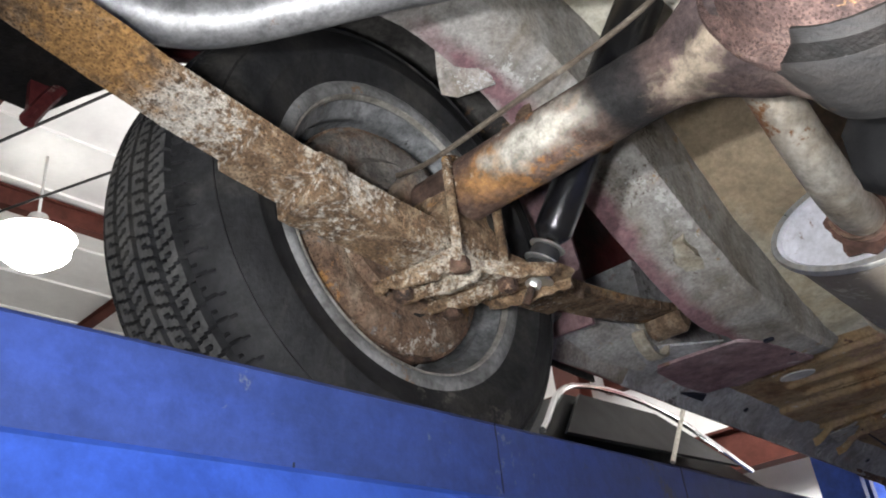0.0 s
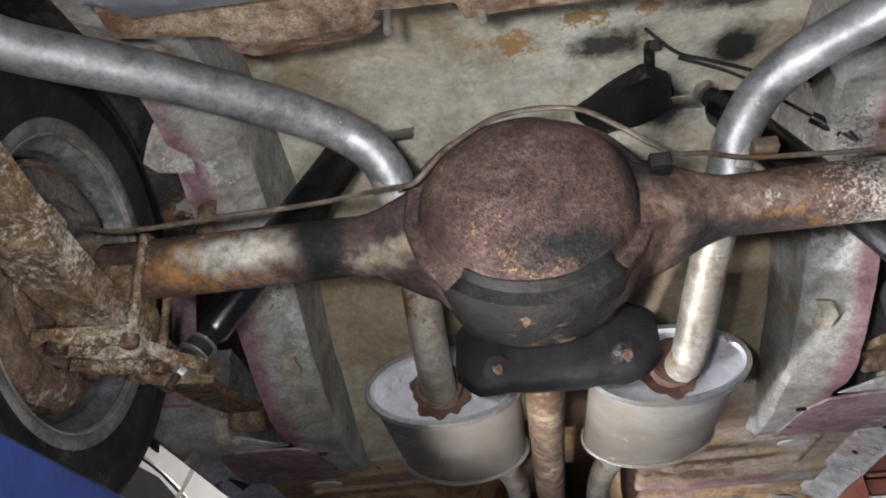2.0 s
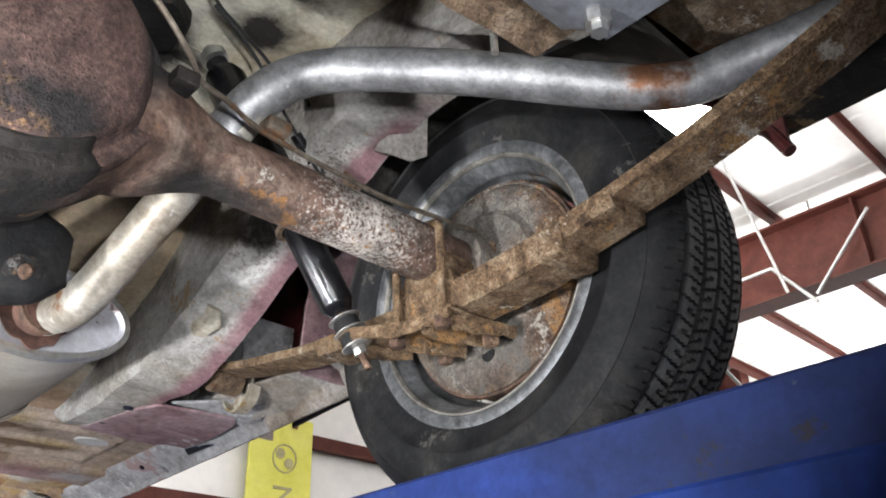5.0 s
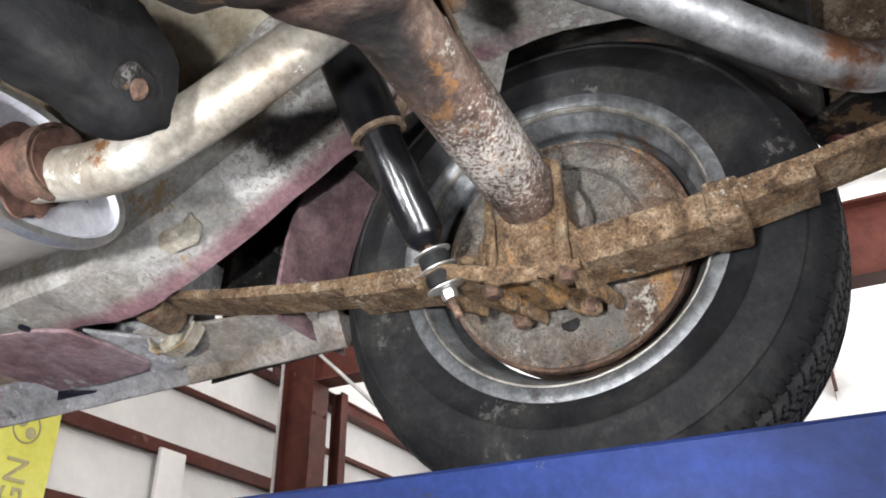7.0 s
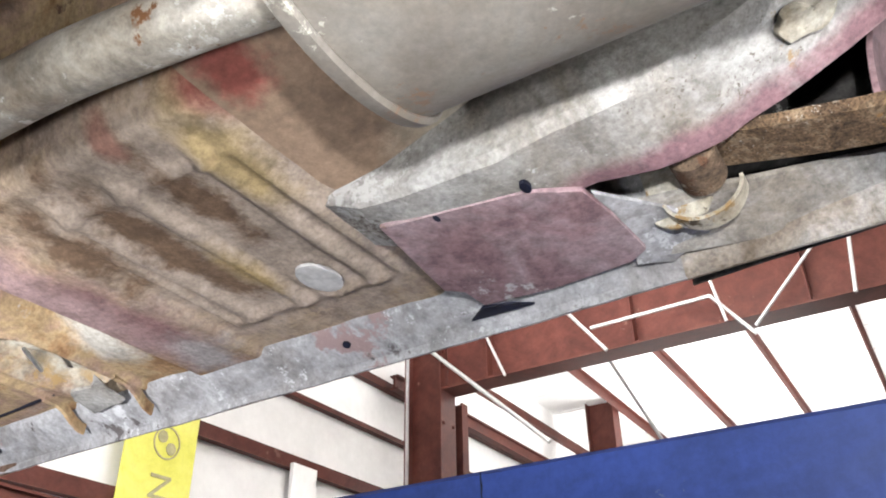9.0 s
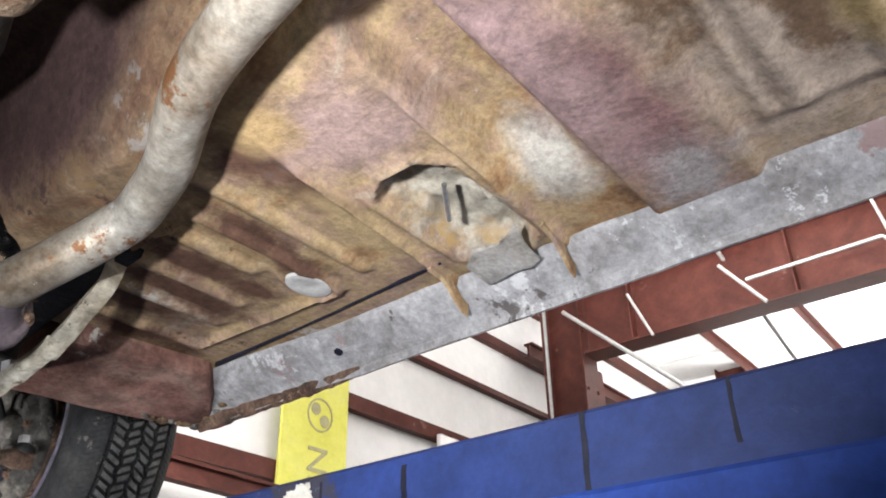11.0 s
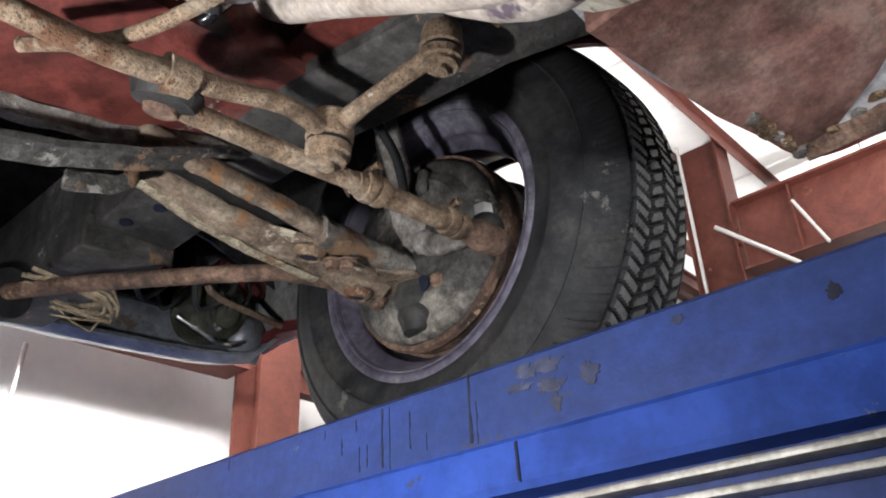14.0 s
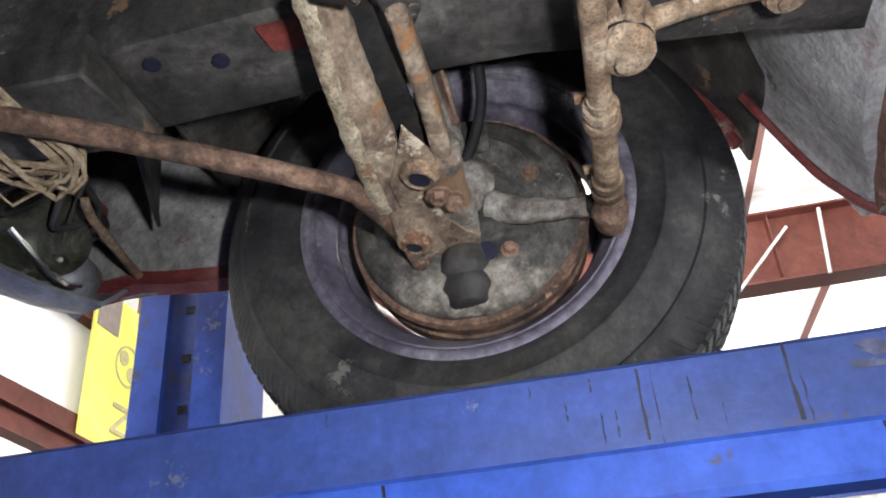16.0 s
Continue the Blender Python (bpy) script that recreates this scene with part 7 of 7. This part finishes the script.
    part("end_nut", lathe([(.028, 0), (.028, .012), (.044, .012), (.044, 0)], out + dd * .012, (0, .1, 1), 6), "pale_plug", tr)
    part("inner_boot", lathe([(-.014, .012), (-.010, .026), (.002, .031), (.012, .026), (.02, .018), (.02, 0)], inn + Vector((0, -.004, .006)), (0, -.4, 1), 26), "boot", tr, "black rubber boot of the inner joint")
    part("inner_end", rough(lathe([(-.013, 0), (-.011, .014), (.0, .017), (.010, .015), (.010, 0)], inn, (0, -.3, 1), 20), .001, 40, 1), "rust_dark", tr)


for s in (-1, 1):
    front_suspension(s)
link = part("centre_link", rough(tube([(-.32, 2.622, 1.978), (-.22, 2.62, 1.962), (-.10, 2.62, 1.945), (0, 2.62, 1.938), (.09, 2.62, 1.940), (.16, 2.625, 1.955), (.22, 2.622, 1.968), (.27, 2.62, 1.980), (.318, 2.621, 1.976)], [.0088, .0088, .0092, .0098, .0098, .011, .0092, .0085, .0095], 18, 4), .001, 30, 1), "rust_tan", car, "rusty cranked steering centre link")
part("link_collar", rough(lathe([(-.012, .010), (-.012, .0165), (.012, .0165), (.012, .010)], (.17, 2.626, 1.957), (1, 0, .1), 20), .002, 40, 2), "rust_tan", link)


def idler(s):
    j, t = Vector((s * .328, 2.628, 1.972)), Vector((s * .345, 2.498, 2.012))
    a = part("idler_arm", rough(tube([j + Vector((0, -.012, .012)), lerp(j, t, .5) + Vector((0, 0, .008)), t], [.010, .0085, .010], 14, 3), .001, 40, 1), "rust_tan", car, "rusty steering idler arm")
    for c, ax, k in ((j, (0, .15, -1), 1.0), (t, (0, .1, -1), .9)):
        f = 1.02 if c is j else .86
        prof = [(-.030, 0), (-.030, .016), (-.026, .0205), (-.002, .0225), (.000, .0185), (.004, .0185), (.0045, .0215), (.014, .0215), (.016, .0185), (.021, .018), (.022, .0085), (.028, .008), (.029, 0)]
        part("joint_body", rough(lathe([(o * f, r * f) for o, r in prof], c, ax, 30), .0012, 50, k), "rust_tan", a, "rusty round link joint", smooth=22)
        part("joint_seal", lathe([(.0005 * f, .018 * f), (.001 * f, .0208 * f), (.0038 * f, .0208 * f), (.004 * f, .018 * f)], c, ax, 30), "black_rubber", a)


for s in (-1, 1):
    idler(s)
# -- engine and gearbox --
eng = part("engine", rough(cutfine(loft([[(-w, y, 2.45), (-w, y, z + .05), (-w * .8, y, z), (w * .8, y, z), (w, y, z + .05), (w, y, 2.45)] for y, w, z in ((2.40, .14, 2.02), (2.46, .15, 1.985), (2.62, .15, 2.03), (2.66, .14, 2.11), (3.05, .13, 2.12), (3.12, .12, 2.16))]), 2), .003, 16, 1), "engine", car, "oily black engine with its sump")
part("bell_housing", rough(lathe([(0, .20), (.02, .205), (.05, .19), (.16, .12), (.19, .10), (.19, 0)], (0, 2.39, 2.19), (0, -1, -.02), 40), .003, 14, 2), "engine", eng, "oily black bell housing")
part("gearbox", rough(lathe([(0, .105), (.12, .10), (.14, .085), (.42, .07), (.50, .045), (.56, .04), (.58, 0)], (0, 2.20, 2.15), (0, -1, -.12), 32), .003, 16, 3), "apron", eng, "dark grey gearbox")
part("starter_motor", rough(tube([(.15, 2.36, 2.07), (.155, 2.62, 2.08)], .042, 24, 1), .002, 20, 1), "engine", eng)
part("solenoid", tube([(.19, 2.40, 2.13), (.19, 2.50, 2.13)], .024, 18, 1), "apron", eng)
part("grey_cover", rough(cutfine(slab([(.15, 2.17, 2.10), (.21, 2.155, 2.11), (.262, 2.20, 2.11), (.264, 2.30, 2.10), (.20, 2.29, 2.095), (.145, 2.23, 2.09)], .02, (0, 0, 1), .006), 2), .004, 20, 4), "sill", eng, "grey splash cover beside the gearbox")
part("support_bar", rough(cutfine(loft([[(x, 2.05 + x * x, z), (x, 2.15 + x * x, z - .004), (x, 2.15 + x * x, z + .05), (x, 2.05 + x * x, z + .05)] for x, z in ((-.24, 2.09), (-.20, 2.075), (-.10, 2.07), (.10, 2.07), (.20, 2.075), (.24, 2.09))]), 2), .002, 14, 1), "engine", eng, "dark gearbox support bar")
part("oil_tube", tube([(.165, 2.28, 2.00), (.170, 2.36, 1.985), (.166, 2.42, 1.978), (.150, 2.52, 1.966), (.118, 2.62, 1.962), (.07, 2.69, 1.97)], .0062, 12), "rust_tan", eng, "bronze coloured steel pipe")
part("housing_lip", rough(tube([(.05, 2.06, 2.075), (.108, 2.05, 2.07), (.165, 2.04, 2.07), (.225, 2.065, 2.07), (.258, 2.11, 2.08), (.265, 2.17, 2.11)], .018, 16, 4), .002, 20, 3), "engine", eng, "black curved edge of the gearbox cover")
part("red_cable", tube([(.03, 1.95, 2.125), (.062, 1.965, 2.12), (.102, 1.978, 2.12), (.163, 2.025, 2.12), (.213, 2.085, 2.12), (.225, 2.12, 2.14), (.21, 2.16, 2.17)], .006, 10), "red_wire", eng, "red battery cable")
tangle = random.Random(8)
for k in range(22):      # oily hoses and loom under the sump
    x0, y0 = tangle.uniform(-.06, .13), tangle.uniform(2.36, 2.58)
    pts = [(x0 + .035 * j * math.cos(.9 * k) + tangle.uniform(-.014, .014), y0 + .035 * j * math.sin(.9 * k) + tangle.uniform(-.014, .014), (2.02 if j in (0, 4) else 1.972) + tangle.uniform(-.006, .008)) for j in range(5)]
    part("hose", tube(pts, tangle.choice((.003, .004, .0055, .008)), 10, 4), "black_paint" if k % 4 else "dark_wire", eng, "oily black hose")
for k in range(7):
    x0, y0, z0 = tangle.uniform(.02, .13), tangle.uniform(2.40, 2.56), 1.968 + .004 * (k % 3)
    part("connector", box(x0 - .004, x0 + .004, y0 - .005, y0 + .008, z0, z0 + .009, .001), "blue_plastic" if k % 2 else "black_paint", eng, "small blue wire connector" if k % 2 else "black wire connector")
for pts, seed in (([(.098, 2.535, 1.978), (.112, 2.528, 1.974), (.128, 2.552, 1.972), (.134, 2.572, 1.976), (.118, 2.578, 1.982), (.106, 2.560, 1.984)], 1),
                  ([(.136, 2.566, 1.976), (.150, 2.548, 1.972), (.168, 2.530, 1.972), (.182, 2.530, 1.978), (.170, 2.548, 1.982), (.150, 2.572, 1.984)], 2)):
    part("foil_scrap", rough(cutfine(slab(pts, .002, (0, 0, 1)), 3), .004, 60, seed), "zinc", eng, "crumpled bright metal scrap")
# -- nose --
def valance_mesh():
    xs = [i * .0418 for i in range(-19, 20)]
    rings = []
    for x in xs:
        a = abs(x)
        y = 3.50 - .12 * smoothstep(.45, .85, a)
        dip = .015 * smoothstep(.5, .7, a) - .05 * smoothstep(.74, .80, a)
        pts = [(x, y - .055, 2.076 - dip), (x, y - .03, 2.068 - dip), (x, y + .012, 2.078 - dip), (x, y + .03, 2.16), (x, y + .035, 2.32), (x, y + .03, 2.321), (x, y + .022, 2.165), (x, y + .004, 2.088 - dip), (x, y - .03, 2.078 - dip), (x, y - .052, 2.084 - dip)]
        rings.append(pts)
    return loft(rings)


val = part("front_valance", valance_mesh(), "valance", car, "blue-grey front valance panel", smooth=60)
for s in (-1, 1):
    at = (s * .695, 3.412, 2.165)
    can = part("lamp_can", rough(lathe([(-.062, 0), (-.060, .026), (-.046, .030), (-.042, .050), (-.018, .064), (0, .074), (.012, .076), (.012, 0)], at, (0, 1, .45), 36), .003, 22, s), "lamp_can", val, "dusty dark olive lamp can")
    for k in range(3):
        u = 2.1 * k + .4
        part("clip", lathe([(0, .009), (.006, .008), (.009, 0)], (at[0] + .05 * math.cos(u), at[1] - .032, at[2] + .045 * math.sin(u)), (0, -1, -.45), 12), "chrome", can)
    part("rim_strip", tube([(s * (.695 - .075), 3.405, 2.13), (s * .68, 3.39, 2.098), (s * .72, 3.385, 2.092), (s * .76, 3.39, 2.112)], .006, 8, 2), "chrome", can, "bright bent lamp rim")
    # smooth swelling of the corner panel
    rings = []
    for i in range(11):
        u = i / 10
        w = .046 * (.82 + .18 * math.sin(math.pi * u))
        rings.append([(s * (.772 + w * math.cos(v)), 3.425 - (.012 + .04 * math.sin(math.pi * min(1, u * 1.25)) ** .8) * math.sin(v), 2.085 + .115 * u) for v in [math.pi * j / 10 for j in range(11)]])
    part("corner_swelling", loft(rings), "valance", val, "smooth shiny grey swelling of the corner", smooth=60)
    part("bucket", rough(cutfine(box(min(s * .69, s * .80), max(s * .69, s * .80), 3.39, 3.45, 2.212, 2.27, .008), 2), .006, 22, 2), "maroon", val, "dull maroon headlamp bucket")
    part("stay", tube([(s * .612, 3.295, 2.15), (s * .64, 3.30, 2.135), (s * .79, 3.318, 2.128), (s * .803, 3.32, 2.125)], .0065, 10, 2), "rust_tan", val, "rusty thin stay")
    lip = [[(s * (.800 + dx), y, z + dz) for dx, dz in ((-.016, -.004), (.012, -.008), (.012, -.002), (-.004, .004), (-.006, .022), (-.009, .022), (-.012, .004))] for y, z in ((3.10, 2.098), (3.20, 2.101), (3.27, 2.108), (3.32, 2.116), (3.40, 2.108))]
    part("fender_lip", rough(loft(lip), .0018, 50, 1), "maroon", val, "chipped maroon lip of the fender", smooth=40)
    part("wiring", tube([(s * .50, 3.40, 2.16), (s * .46, 3.36, 2.13), (s * .42, 3.34, 2.14), (s * .40, 3.30, 2.18)], .005, 8), "dark_wire", val)
straw = random.Random(4)
for k in range(10):      # dried grass wound round the strut mount
    u = straw.uniform(-.012, .012)
    pts = [(.28 + straw.uniform(-.02, .03), 3.15 + u, 1.995 + straw.uniform(0, .02)), (.325, 3.135 + u, 1.998 + straw.uniform(-.008, .008)), (.358 + straw.uniform(-.01, .01), 3.122 + u, 1.995 + straw.uniform(-.012, .012)), (.365 + straw.uniform(-.015, .02), 3.14 + straw.uniform(-.02, .05), 1.978 + straw.uniform(-.012, .01)), (.34 + straw.uniform(-.03, .03), 3.19 + straw.uniform(-.02, .03), 1.995 + straw.uniform(-.01, .02))]
    part("grass_blade", tube(pts, .0016 + .0008 * (k % 3), 6, 2), "straw", car, "dried grass caught on the strut mount")
# black sheet added to hide the maroon panels and darken the nose cavity
part("radiator_panel", rough(cutfine(box(-.82, .82, 3.46, 3.475, 2.17, 2.58, 0), 3), .006, 8, 3), "engine", car, "black backing sheet added behind the nose")
for s in (-1, 1):
    part("inner_fender", rough(cutfine(box(s * .805, s * .811, 3.08, 3.46, 2.105, 2.58, 0), 2), .006, 10, s), "fender_grey", car, "dirty grey inner fender")
    for k in range(5):      # loose wiring and hoses behind the valance
        x0, y0 = .44 + .05 * k, 3.30 + .02 * (k % 3)
        part("wiring", tube([(s * x0, y0, 2.20), (s * (x0 + .02), y0 + .03, 2.145 - .006 * (k % 2)), (s * (x0 + .05), y0 + .05, 2.13), (s * (x0 + .09), y0 + .02, 2.17 + .01 * (k % 3)), (s * (x0 + .10), y0 + .06, 2.24)], .0035 + .0015 * (k % 2), 8), "dark_wire", val)
bm = box(-.84, .84, 3.56, 3.60, 2.2, 2.62, .01)
part("nose_panel", bm, "maroon", car, "maroon nose panel")
bm = box(-.84, .84, -1.34, 3.58, 2.60, 2.66, .01)
part("upper_body", bm, "maroon", car, "maroon body above the floor")
